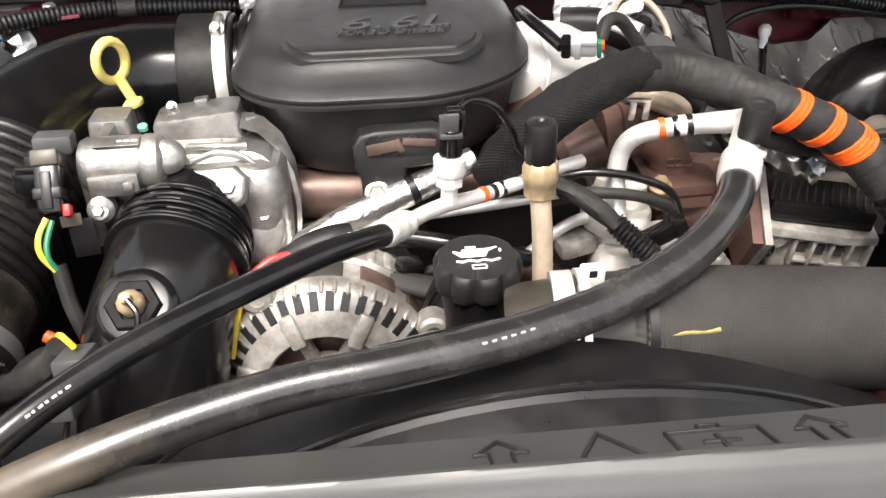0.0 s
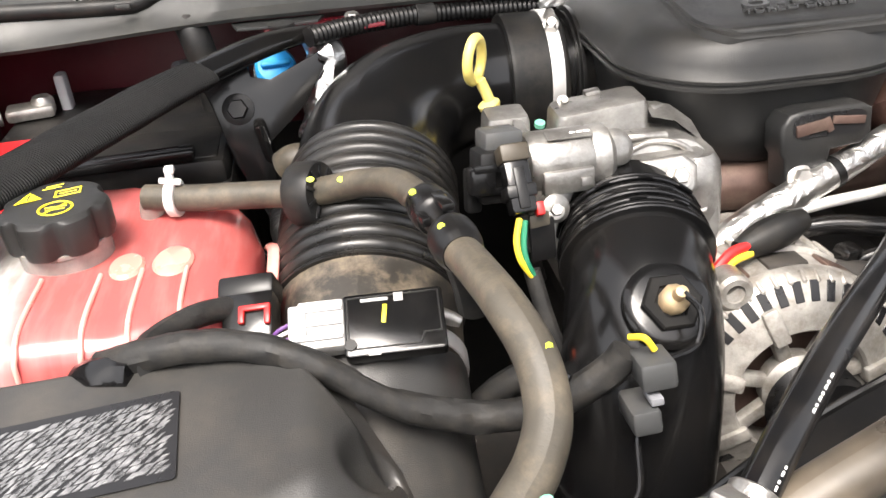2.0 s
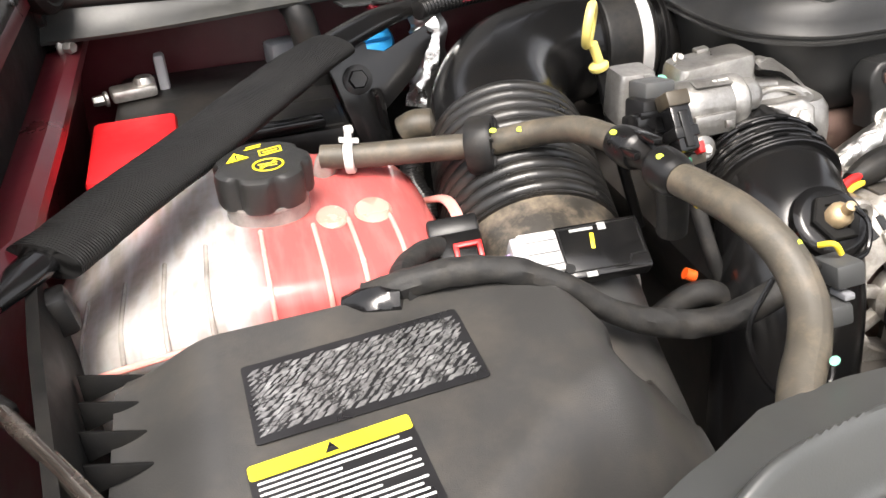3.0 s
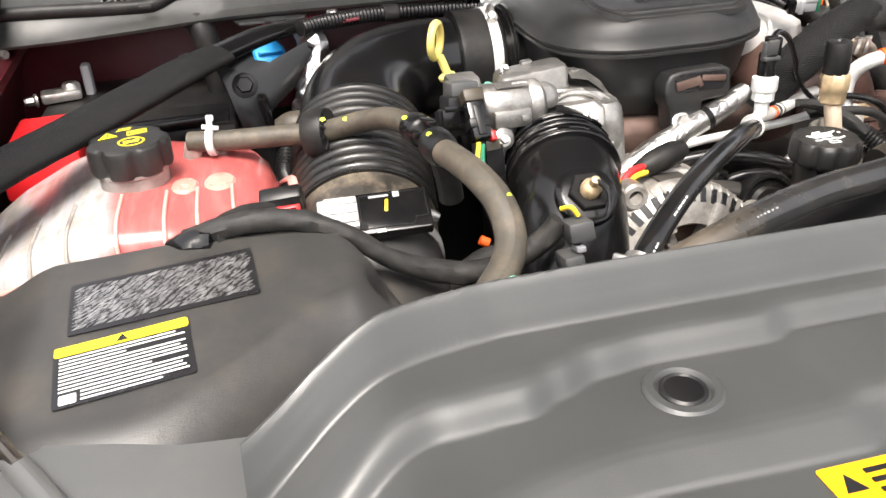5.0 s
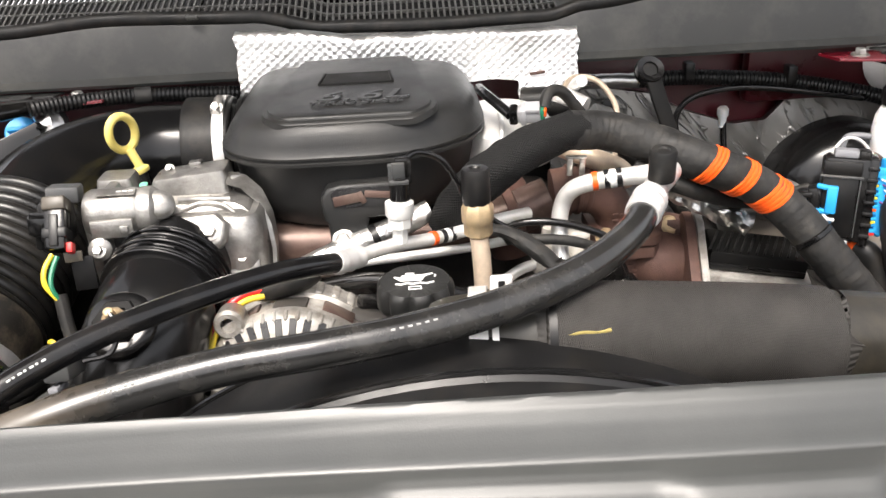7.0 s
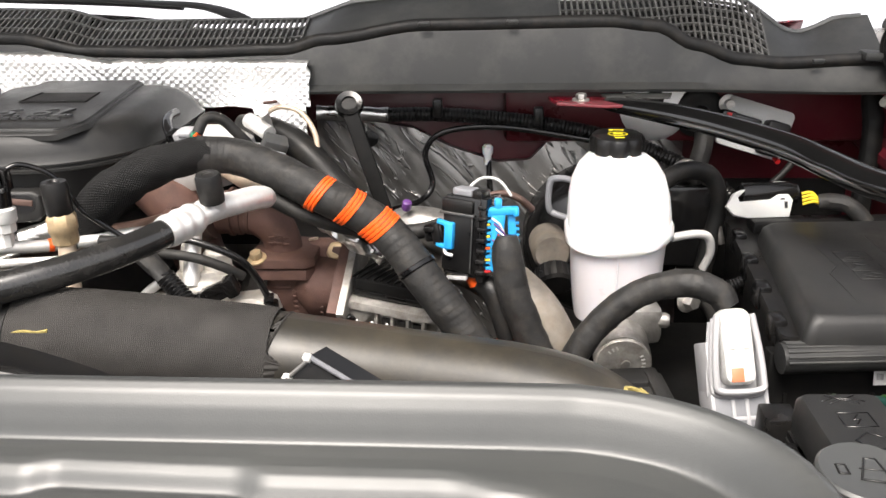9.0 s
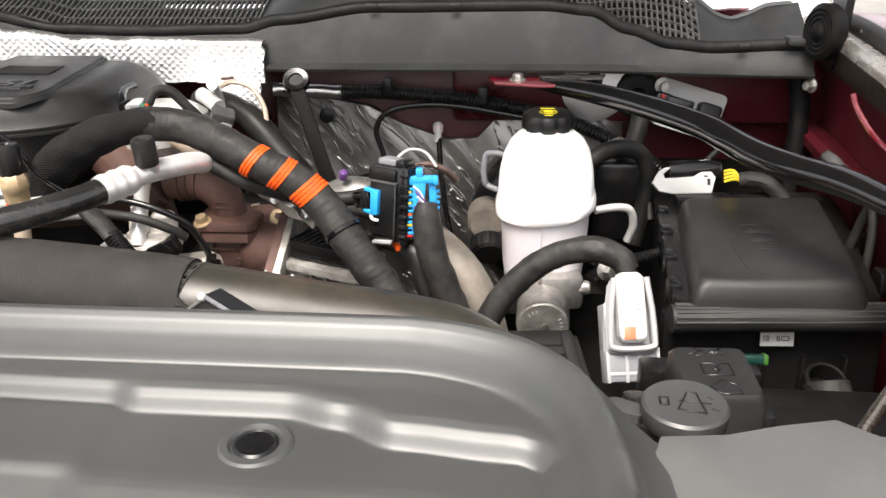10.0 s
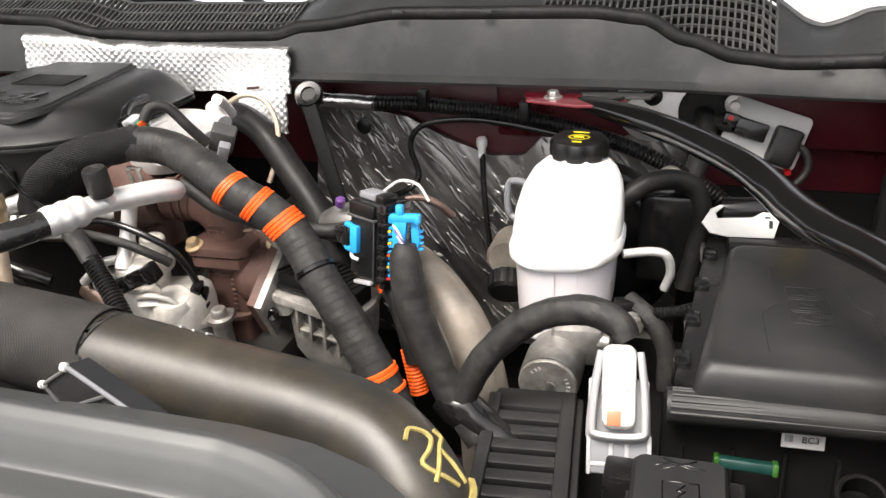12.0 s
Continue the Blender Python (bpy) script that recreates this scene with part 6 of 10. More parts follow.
LBM = plane_pose((-0.052, 0.4165, 1.214), (1, 0.1, 0), (0, 0.5, 1))
part("paper", slab(rounded(0.05, 0.026, 0.001, 2), 0.0006, LBM, 0), "white", lb, smooth=False)
part("letter", lettering("G", 0.016, LBM @ Matrix.Translation((0.017, -0.003, 0.0008)), 0.0002), "blackprint", lb)
for k in range(9):
    part("bar", box((0.0012 if k % 3 else 0.0022, 0.017, 0.0006), LBM @ pose(-0.019 + 0.0027 * k, -0.001, 0.0008), 0), "blackprint", lb, smooth=False)

# black wedge bracket behind the cover
wb = thing("wedge_bracket", (0.29, 0.355, 1.20), "black ribbed plastic wedge bracket with pale edges behind the cover", "bracket")
W1, W2, W3, W4 = Vector((0.274, 0.348, 1.284)), Vector((0.259, 0.335, 1.275)), Vector((0.350, 0.352, 1.228)), Vector((0.300, 0.330, 1.228))
part("web", loft([[W1, W1 + Vector((0.003, 0.006, -0.002)), W2 + Vector((0.003, 0.006, -0.002)), W2], [W3, W3 + Vector((0.003, 0.006, -0.002)), W4 + Vector((0.003, 0.006, -0.002)), W4]]), "black", wb)
part("upper_rail", loft([[p + Vector((-0.001, -0.003, -0.001)), p + Vector((0.001, -0.002, 0.003)), p + Vector((0.009, 0.010, 0.003)), p + Vector((0.009, 0.010, -0.002))] for p in (W1, W3)]), "gloss", wb)
# thin grey lines along the black bracket's two edges
part("pale_edge", tube([W1 + Vector((-0.001, -0.003, 0.002)), W1.lerp(W3, 0.5) + Vector((-0.001, -0.003, 0.002)), W3 + Vector((-0.001, -0.003, 0.002))], 0.0020, 8, 3), "grey", wb, "pale line along the edge")
part("pale_edge", tube([W2, W2.lerp(W4, 0.5), W4], 0.0014, 8, 3), "dgrey", wb)
for k in (0.0, 0.36, 0.68):
    part("cross_rib", tube([W1.lerp(W3, k) + Vector((0, -0.002, 0)), W2.lerp(W4, k) + Vector((0, -0.002, 0))], 0.0017, 8, 2), "dgrey", wb)
part("foam_end", lathe([(0.0, -0.004), (0.0035, -0.002), (0.0035, 0.002), (0.0, 0.004)], W1 + Vector((-0.002, -0.003, 0.001)), (1, 0, 0), 10), "white", wb, "white foam bit")
part("foam_end", lathe([(0.0, -0.004), (0.003, -0.002), (0.003, 0.002), (0.0, 0.004)], W2, (1, 0, 0), 10), "white", wb, "white foam bit")

# ---------------------------------------------------------------- main wiring loom with orange tape
wl = thing("wiring_loom", (0.2, 0.68, 1.1), "thick black cloth-taped wiring loom with orange tape bands", "wiring loom")
LP = [(-0.045, 0.690, 1.262), (-0.018, 0.678, 1.296), (0.025, 0.688, 1.318), (0.072, 0.712, 1.326), (0.113, 0.720, 1.321), (0.160, 0.706, 1.309), (0.212, 0.684, 1.290), (0.245, 0.681, 1.275), (0.276, 0.677, 1.256),
      (0.303, 0.665, 1.231), (0.325, 0.651, 1.205), (0.358, 0.637, 1.166), (0.392, 0.622, 1.120), (0.425, 0.605, 1.06), (0.44, 0.60, 0.98)]
part("taped_run", tube(LP[3:], 0.0205, 32, 12, wobble=0.04, wound=(0.0082, 0.016)), "tape", wl)
part("braided_run", tube([(-0.062, 0.690, 1.236, 0.021), (-0.046, 0.684, 1.262, 0.0255), (-0.018, 0.680, 1.292, 0.0265), (0.025, 0.690, 1.316, 0.0245), (0.072, 0.712, 1.326, 0.0220), (0.086, 0.716, 1.3245, 0.0208)], seg=32, n=12, wobble=0.10, squash=0.86), "braid", wl, "black braided sleeve on the loom")
LS = smooth_path(LP, 20)


def loom_band(x, wide, turns, tilt=0.35):
    """Thin orange cords wound side by side on the loom."""
    i = min(range(len(LS)), key=lambda k: abs(LS[k][0] - x) + (0 if k > 40 else 9))
    d = Vector(LS[i + 3][:3] - LS[i - 3][:3]).normalized()
    for k in range(turns):
        c = Vector(LS[i][:3]) + d * (wide * ((k + 0.5) / turns - 0.5))
        ax = (d + Vector((0.0, 0.10, -0.95 * tilt))).normalized()
        part("orange_tape", lathe([(0.0205, -wide / turns * 0.5), (0.0222, -wide / turns * 0.3), (0.0222, wide / turns * 0.3), (0.0205, wide / turns * 0.5)], c, ax, 36), "orange", wl, "bright orange tape winding")


loom_band(0.2115, 0.0125, 3)
loom_band(0.243, 0.0125, 3)
loom_band(0.2745, 0.019, 4)
loom_band(0.392, 0.010, 2)
loom_band(0.402, 0.005, 1)
part("cable_tie", lathe([(0.0215, -0.003), (0.0225, -0.002), (0.0225, 0.002), (0.0215, 0.003)], (0.3165, 0.656, 1.216), (0.55, -0.37, -0.75), 32), "gloss", wl, "black cable tie")
part("side_branch", tube([(0.14, 0.705, 1.285), (0.19, 0.69, 1.265), (0.24, 0.70, 1.245), (0.30, 0.72, 1.232), (0.34, 0.72, 1.24)], 0.009, 14, wobble=0.05), "tape", wl)

# ---------------------------------------------------------------- multi-way connector with blue levers
mc = thing("multiway_connector", (0.38, 0.7, 1.2), "black multi-way connector with bright blue lever locks", "connector")
MC = plane_pose((0.3710, 0.7050, 1.236), (0.906, -0.423, 0), (0.05, 0.12, 1))
CM = plane_pose((0.3620, 0.7000, 1.236), (1, 0.10, 0), (0.03, 0.12, 1))
part("housing", box((0.046, 0.090, 0.034), MC, 0.003), "gloss", mc)
part("front_panel", box((0.034, 0.070, 0.003), MC @ pose(-0.006, -0.004, 0.018), 0.0012), "black", mc)
part("drawer", box((0.038, 0.016, 0.008), MC @ pose(-0.006, 0.034, 0.017), 0.002), "black", mc)
part("drawer_lip", box((0.042, 0.003, 0.010), MC @ pose(-0.006, 0.026, 0.017), 0.001), "dgrey", mc)
part("panel_seam", box((0.0015, 0.066, 0.0015), MC @ pose(0.0125, -0.006, 0.0195), 0.0005), "dgrey", mc)
part("rear_block", box((0.040, 0.070, 0.024), MC @ pose(-0.004, 0.004, -0.026), 0.003), "black", mc)
part("edge_strip", box((0.009, 0.094, 0.038), MC @ pose(0.0235, -0.001, -0.001), 0.002), "gloss", mc)
for k in range(7):
    part("edge_rib", box((0.010, 0.004, 0.041), MC @ pose(0.0237, 0.036 - 0.012 * k, 0), 0.001), "black", mc)
part("top_cap", box((0.024, 0.008, 0.020), MC @ pose(-0.004, 0.049, 0.004), 0.002), "grey", mc, "grey top cap")
part("top_cap", box((0.012, 0.010, 0.022), MC @ pose(0.014, 0.048, 0.003), 0.002), "black", mc)
part("bottom_lever", box((0.026, 0.004, 0.006), MC @ pose(-0.004, -0.047, 0.018, 0, 0, 8), 0.001), "lgrey", mc, "pale lever edge")
part("side_plug", box((0.024, 0.020, 0.020), MC @ pose(-0.034, 0.000, 0.012, 0, 0, 12), 0.003), "gloss", mc)
part("side_plug", join(box((0.010, 0.024, 0.024), MC @ pose(-0.030, 0.000, 0.012, 0, 0, 12), 0.002), box((0.014, 0.006, 0.028), MC @ pose(-0.038, 0.004, 0.012, 0, 0, 12), 0.002)), "black", mc)
part("blue_lock", box((0.011, 0.030, 0.008), MC @ pose(-0.013, 0.001, 0.022), 0.002), "blue", mc, "blue lever lock")
for y_ in (0.014, -0.012):
    part("blue_lock", box((0.016, 0.005, 0.007), MC @ pose(-0.021, y_, 0.021, 0, 0, -8), 0.0015), "blue", mc, "blue lever lock")
part("white_wire", tube([MC @ Vector((-0.020, -0.012, 0.020)), MC @ Vector((-0.016, -0.019, 0.024)), MC @ Vector((-0.008, -0.021, 0.022))], 0.002, 8, 4), "white", mc)
cb = part("blue_comb", slab([(0.030, -0.034), (0.036, -0.040), (0.048, -0.036), (0.046, -0.028), (0.038, -0.024), (0.040, -0.010), (0.046, 0.012), (0.048, 0.030), (0.032, 0.030), (0.031, 0.0)], 0.008, CM @ Matrix.Translation((0, 0, 0.014)), 0.0015), "blue", mc, "blue comb slide")
for k in range(10):
    part("comb_tooth", box((0.007, 0.0032, 0.006), CM @ pose(0.0285, 0.027 - 0.0066 * k, 0.019), 0.0008), "blue", cb)
part("comb_head", join(box((0.036, 0.009, 0.009), CM @ pose(0.044, 0.031, 0.018), 0.002), box((0.008, 0.012, 0.009), CM @ pose(0.040, 0.039, 0.018), 0.002), box((0.006, 0.010, 0.012), CM @ pose(0.059, 0.030, 0.018), 0.002)), "blue", cb, "blue lever head")
part("comb_arm", slab([(0.050, 0.030), (0.058, 0.030), (0.060, 0.004), (0.056, -0.006), (0.051, 0.004)], 0.007, CM @ Matrix.Translation((0, 0, 0.010)), 0.0012), "blue", cb, "blue lever arm")
for k in range(4):
    part("comb_tooth", box((0.006, 0.003, 0.006), CM @ pose(0.0600, 0.016 - 0.0066 * k, 0.013), 0.0008), "blue", cb)
for k, c in enumerate(("yelloww", "yelloww", "orange", "yelloww", "redw")):
    part("terminal_seal", box((0.007, 0.0024, 0.004), CM @ pose(0.0270, 0.0170 - 0.0132 * k, 0.021), 0.0006), c, mc)
for k, c in enumerate(("white", "purplew", "white", "redw", "purplew", "purplew", "yelloww", "blue")):
    part("wire", tube([CM @ Vector((0.033 + 0.002 * (k % 4), 0.024 - 0.006 * k, 0.022)), CM @ Vector((0.041 + 0.0018 * (k % 4), 0.018 - 0.006 * k, 0.029)), CM @ Vector((0.046 + 0.0016 * (k % 4), 0.004 - 0.002 * k, 0.028)), (0.4085 + 0.0012 * k, 0.674, 1.232)], 0.0011, 6, 6), c, mc)
part("white_wire", tube([(0.366, 0.735, 1.276), (0.384, 0.745, 1.288), (0.404, 0.748, 1.284), (0.418, 0.742, 1.268)], 0.0017, 8), "white", mc, "white wire loop behind the connector")
part("brass_line", tube([(0.392, 0.740, 1.270, 0.003), (0.410, 0.745, 1.270, 0.004), (0.428, 0.748, 1.262, 0.0042), (0.442, 0.752, 1.248, 0.0042)], seg=12, n=6), "bronze", mc, "brown line end")

bl = thing("branch_loom", (0.44, 0.66, 1.05), "black taped branch loom below the multi-way connector", "wiring loom")
part("taped_run", tube([(0.412, 0.676, 1.246, 0.011), (0.413, 0.671, 1.228, 0.0165), (0.420, 0.662, 1.186, 0.0178), (0.437, 0.657, 1.14, 0.0178), (0.456, 0.65, 1.10, 0.0175), (0.475, 0.64, 1.075, 0.0165), (0.50, 0.63, 1.05, 0.018)], seg=26, n=10, wobble=0.07, wound=(0.017, 0.026)), "tape", bl)
part("taped_arch", tube([(0.470, 0.640, 1.065, 0.0155), (0.483, 0.648, 1.105, 0.0150), (0.510, 0.657, 1.148, 0.0150), (0.555, 0.662, 1.186, 0.0150), (0.600, 0.658, 1.200, 0.0150), (0.632, 0.650, 1.194, 0.0145), (0.643, 0.643, 1.180, 0.013)], seg=26, n=10, wobble=0.08, wound=(0.013, 0.026)), "tape", bl)
part("rubber_boot", tube([(0.384, 0.695, 1.182, 0.012), (0.398, 0.685, 1.175, 0.014), (0.408, 0.676, 1.150, 0.013), (0.418, 0.668, 1.11, 0.011)], seg=18, n=6), "matte", bl, "brown-black rubber boot")
part("orange_conduit", tube([(0.376, 0.700, 1.194, 0.011), (0.379, 0.698, 1.188, 0.013), (0.383, 0.695, 1.180, 0.012)], seg=16, n=5), "orange", bl, "orange seal under the connector")
part("orange_tape", tube([(0.409, 0.676, 1.120, 0.0105), (0.414, 0.672, 1.100, 0.0105), (0.42, 0.668, 1.07, 0.0105)], seg=18, n=8, ripple=(0.0042, 0.08)), "orange", bl, "orange tape")
part("junction_wrap", tube([(0.452, 0.648, 1.085, 0.017), (0.478, 0.643, 1.072, 0.022), (0.51, 0.634, 1.055, 0.019), (0.545, 0.625, 1.04, 0.016)], seg=24, n=8, wobble=0.1), "gloss", bl, "shiny tape at the loom's branching")

# ---------------------------------------------------------------- turbo outlet pipe, exhaust castings
dp = thing("exhaust_downpipe", (0.46, 0.72, 1.0), "thick dull steel downpipe curving past the turbocharger", "pipe")
part("pipe", tube([(0.32, 0.84, 1.150, 0.030), (0.365, 0.800, 1.160, 0.031), (0.412, 0.760, 1.150, 0.031), (0.450, 0.735, 1.120, 0.031), (0.474, 0.718, 1.07, 0.031), (0.485, 0.706, 1.01, 0.031), (0.49, 0.70, 0.92, 0.031)], seg=36, n=8), "steel", dp)
part("weld_seam", tube([(0.405, 0.732, 1.158), (0.438, 0.706, 1.126), (0.460, 0.689, 1.072), (0.472, 0.677, 1.01)], 0.0015, 6), "steel", dp)
part("outlet_cone", tube([(0.262, 0.815, 1.196, 0.020), (0.290, 0.805, 1.206, 0.025), (0.320, 0.797, 1.206, 0.027), (0.350, 0.792, 1.196, 0.027), (0.368, 0.790, 1.180, 0.026)], seg=28, n=6), "alu", dp, "pale cast cone above the pipe")
part("violet_cap", lathe([(0.005, 0), (0.0058, 0.002), (0.0058, 0.010), (0.004, 0.012)], (0.292, 0.785, 1.236), (0.2, -0.2, 1), 14), "purplew", dp, "small violet cap")
em = thing("exhaust_casting", (0.16, 0.74, 1.08), "rusty brown cast iron exhaust valve casting with flanges", "exhaust")
part("elbow", tube([(0.066, 0.772, 1.236, 0.026), (0.096, 0.772, 1.238, 0.0265), (0.120, 0.772, 1.231, 0.0255), (0.136, 0.772, 1.213, 0.0235), (0.142, 0.770, 1.192, 0.0225), (0.143, 0.770, 1.17, 0.022)], seg=30, n=8), "rust", em)
for k in range(3):
    part("elbow_ring", lathe([(0.026, -0.003), (0.0295 - 0.0008 * k, -0.002), (0.0295 - 0.0008 * k, 0.002), (0.026, 0.003)], (0.084 + 0.011 * k, 0.772, 1.2375), (1, 0, -0.02 - 0.05 * k), 30), "rust", em)
for k in range(3):
    for j in range(2):
        part("raised_print", box((0.007, 0.002, 0.003), pose(0.1345 + 0.009 * k, 0.7475 - 0.0006 * k, 1.206 + 0.0075 * j, 8, 0, 4), 0.0006), "rust", em)
part("upper_flange", slab([(-0.038, -0.034), (-0.030, -0.042), (0.030, -0.036), (0.040, -0.026), (0.040, 0.040), (-0.038, 0.040)], 0.011, pose(0.146, 0.764, 1.183, 0, 2, 0), 0.0025), "rust", em)
part("lower_flange", slab([(-0.036, -0.030), (-0.028, -0.038), (0.030, -0.034), (0.038, -0.024), (0.038, 0.040), (-0.036, 0.040)], 0.013, pose(0.146, 0.764, 1.167, 0, 2, 0), 0.0025), "rust", em)
part("body", loft([[(0.147 + px * k, 0.772 + py * k, z) for px, py in rounded(0.052, 0.062, 0.009, 4)] for k, z in ((1.0, 1.00), (1.0, 1.10), (0.98, 1.15), (0.90, 1.169))]), "rust", em)
part("body_rim", box((0.004, 0.003, 0.05), pose(0.126, 0.7405, 1.125), 0.001), "rust", em)
part("body_rim", box((0.030, 0.003, 0.004), pose(0.140, 0.7405, 1.152), 0.001), "rust", em)
for k in range(7):
    part("raised_print", box((0.006, 0.003, 0.0035), pose(0.158, 0.7405, 1.146 - 0.0068 * k, 0, 0, 6), 0.0008), "rust", em)
part("foot_ring", lathe([(0.030, -0.004), (0.034, -0.002), (0.034, 0.004), (0.030, 0.006)], (0.147, 0.764, 1.098), (0.05, -0.1, 1), 30, squash=1.0), "rust", em)
DA = Vector((1.0, -0.14, -0.02)).normalized()
dr = part("port_drum", lathe([(0.026, -0.010), (0.031, 0.0), (0.036, 0.006), (0.0375, 0.014), (0.0375, 0.030), (0.035, 0.038), (0.033, 0.062)], (0.170, 0.766, 1.144), DA, 40), "rust", em)
for k in range(9):
    a = radians(200 + 16 * k)
    part("raised_print", box((0.003, 0.007, 0.0030), frame_to(Vector((0.170, 0.766, 1.144)) + DA * (0.022 + 0.007 * math.cos(k * 0.8)), DA) @ Matrix.Rotation(a, 4, "Z") @ Matrix.Translation((0.0375, 0, 0)), 0.0006), "rust", dr)
PF = plane_pose((0.2245, 0.744, 1.150), (0.10, 0.82, 0.56), (0.0, -0.56, 0.82))
part("port_flange", slab([(-0.058, -0.026), (-0.052, 0.030), (0.030, 0.038), (0.050, 0.030), (0.056, -0.020), (0.010, -0.040)], 0.012, PF @ Matrix.Translation((0, 0, -0.012)), 0.003), "rust", em)
part("port_bridge", tube([(0.160, 0.785, 1.172, 0.016), (0.190, 0.785, 1.180, 0.018), (0.222, 0.780, 1.176, 0.017)], seg=18, n=5), "rust", em)
part("copper_bolt", hexbolt((0.120, 0.730, 1.193), (-0.1, -0.3, 1), 0.0080, 0.008), "brass", em, "copper-coloured bolt head")
part("copper_bolt", join(lathe([(0.010, -0.012), (0.0115, -0.010), (0.0115, 0.002), (0.009, 0.004), (0.0, 0.004)], (0.205, 0.772, 1.186), (0.1, -0.75, 0.55), 20)), "brass", em, "copper-coloured round stud")
part("pale_mark", box((0.012, 0.004, 0.003), pose(0.185, 0.748, 1.212, 0, -14, -10), 0.001), "tan", em)
part("foil_wrap", tube([(0.185, 0.742, 1.246, 0.010), (0.215, 0.735, 1.235, 0.013), (0.245, 0.722, 1.222, 0.0145), (0.275, 0.715, 1.206, 0.012)], seg=18, n=10, wobble=0.4), "foildark", em, "crumpled foil wrap under the loom")
ab = thing("turbo_actuator", (0.29, 0.72, 1.07), "cast aluminium turbo actuator with a black ribbed lid", "actuator")
AB = plane_pose((0.288, 0.728, 1.130), (1, -0.20, -0.10), (0.20, 1, 0.06))
part("end_flange", slab([(-0.060, -0.028), (-0.054, 0.032), (0.030, 0.040), (0.052, 0.032), (0.058, -0.020), (0.040, -0.034), (-0.030, -0.020)], 0.009, PF, 0.0025), "altcast", ab)
part("screw", lathe([(0.0035, 0.0), (0.0055, 0.0005), (0.0075, 0.002), (0.0075, 0.010), (0.006, 0.011), (0.0, 0.008)], (0.229, 0.705, 1.128), (0.35, -0.9, 0.15), 20), "gloss", ab, "dark recessed screw")
part("ledge", slab([(-0.060, -0.034), (-0.058, 0.040), (0.052, 0.040), (0.062, 0.010), (0.060, -0.030), (0.030, -0.036)], 0.010, AB @ Matrix.Translation((0, 0, 0.010)), 0.003), "altcast", ab)
part("casting", loft([[AB @ Vector((0.008 + px * k, 0.004 + py * k, z)) for px, py in rounded(0.100, 0.056, 0.010, 4)] for k, z in ((0.70, -0.075), (0.90, -0.058), (0.98, -0.02), (1.0, 0.012))]), "altcast", ab)
part("corner_web", loft([[AB @ Vector(q) for q in ((-0.058, y, 0.012), (-0.020, y, 0.012), (-0.034, y, -0.006), (-0.060, y, -0.016))] for y in (-0.030, -0.022)]), "altcast", ab)
for k, h in enumerate((0.034, 0.042, 0.046, 0.050, 0.052)):
    part("casting_rib", box((0.004, 0.012, h), AB @ pose(-0.020 + 0.019 * k, -0.027, 0.010 - h / 2), 0.0012), "altcast", ab)
part("casting_rib", box((0.080, 0.010, 0.004), AB @ pose(0.020, -0.026, -0.020), 0.0012), "altcast", ab)
# dark plates on the casting's face take the place of shaded pockets
for k in range(3):
    part("pocket", box((0.010, 0.002, 0.012), AB @ pose(-0.0105 + 0.019 * k, -0.0250, -0.006), 0.001), "block", ab, "dark plate for the shade in a cast pocket")
ld = part("lid", slab([(-0.050, -0.022), (-0.050, 0.036), (0.040, 0.036), (0.056, 0.012), (0.054, -0.024)], 0.022, AB @ Matrix.Translation((-0.002, 0.002, 0.021)), 0.004), "deepblack", ab, "black ribbed lid")
for k in range(12):
    part("lid_rib", box((0.0024, 0.050, 0.003), AB @ pose(-0.047 + 0.0085 * k, 0.006, 0.0435, 0, 0, -18), 0.0008), "black", ld)
part("lid_lip", box((0.104, 0.004, 0.006), AB @ pose(0.0, -0.022, 0.026), 0.001), "black", ld)

# cast fittings between the sleeve and the exhaust casting
fu = thing("fuel_pump", (0.09, 0.69, 1.02), "dusty cast aluminium pump with line fittings and a label", "pump")
part("body", loft([[(0.098 + px * k, 0.692 + py * k + dy, z + 0.10 * px) for px, py in rounded(0.104, 0.078, 0.024, 5)] for k, dy, z in ((0.95, 0, 1.02), (1.0, 0, 1.10), (1.0, 0, 1.134), (0.92, 0.002, 1.147), (0.76, 0.004, 1.153))]), "castpale", fu)
part("disc_cover", lathe([(0.020, -0.045), (0.026, -0.038), (0.027, -0.012), (0.0335, -0.010), (0.0345, -0.006), (0.0345, 0.004), (0.0325, 0.007), (0.022, 0.009), (0.020, 0.013), (0.0, 0.014)], (0.067, 0.702, 1.183), (0.03, -0.03, 1), 36), "castpale", fu)
part("disc_step", box((0.022, 0.010, 0.010), pose(0.064, 0.668, 1.181, 0, 0, -4), 0.002), "castpale", fu)
part("tower", lathe([(0.0165, -0.03), (0.0165, 0.002), (0.0150, 0.004), (0.0150, 0.012), (0.0125, 0.015), (0.0105, 0.016)], (0.081, 0.704, 1.200), (0.0, 0.05, 1), 26), "castpale", fu)
part("tower", lathe([(0.0095, -0.03), (0.0095, 0.012), (0.0075, 0.015), (0.0060, 0.024)], (0.048, 0.700, 1.200), (0.08, 0.0, 1), 20), "castpale", fu)
part("tower", lathe([(0.007, -0.03), (0.007, 0.026), (0.005, 0.030)], (0.062, 0.690, 1.195), (-0.05, 0.0, 1), 16), "tube", fu)
part("front_casting", loft([[(0.070 + px * k, 0.672 + py * k, z) for px, py in rounded(0.060, 0.044, 0.014, 4)] for k, z in ((1.0, 1.06), (1.0, 1.142), (0.9, 1.156), (0.7, 1.162))]), "castpale", fu)
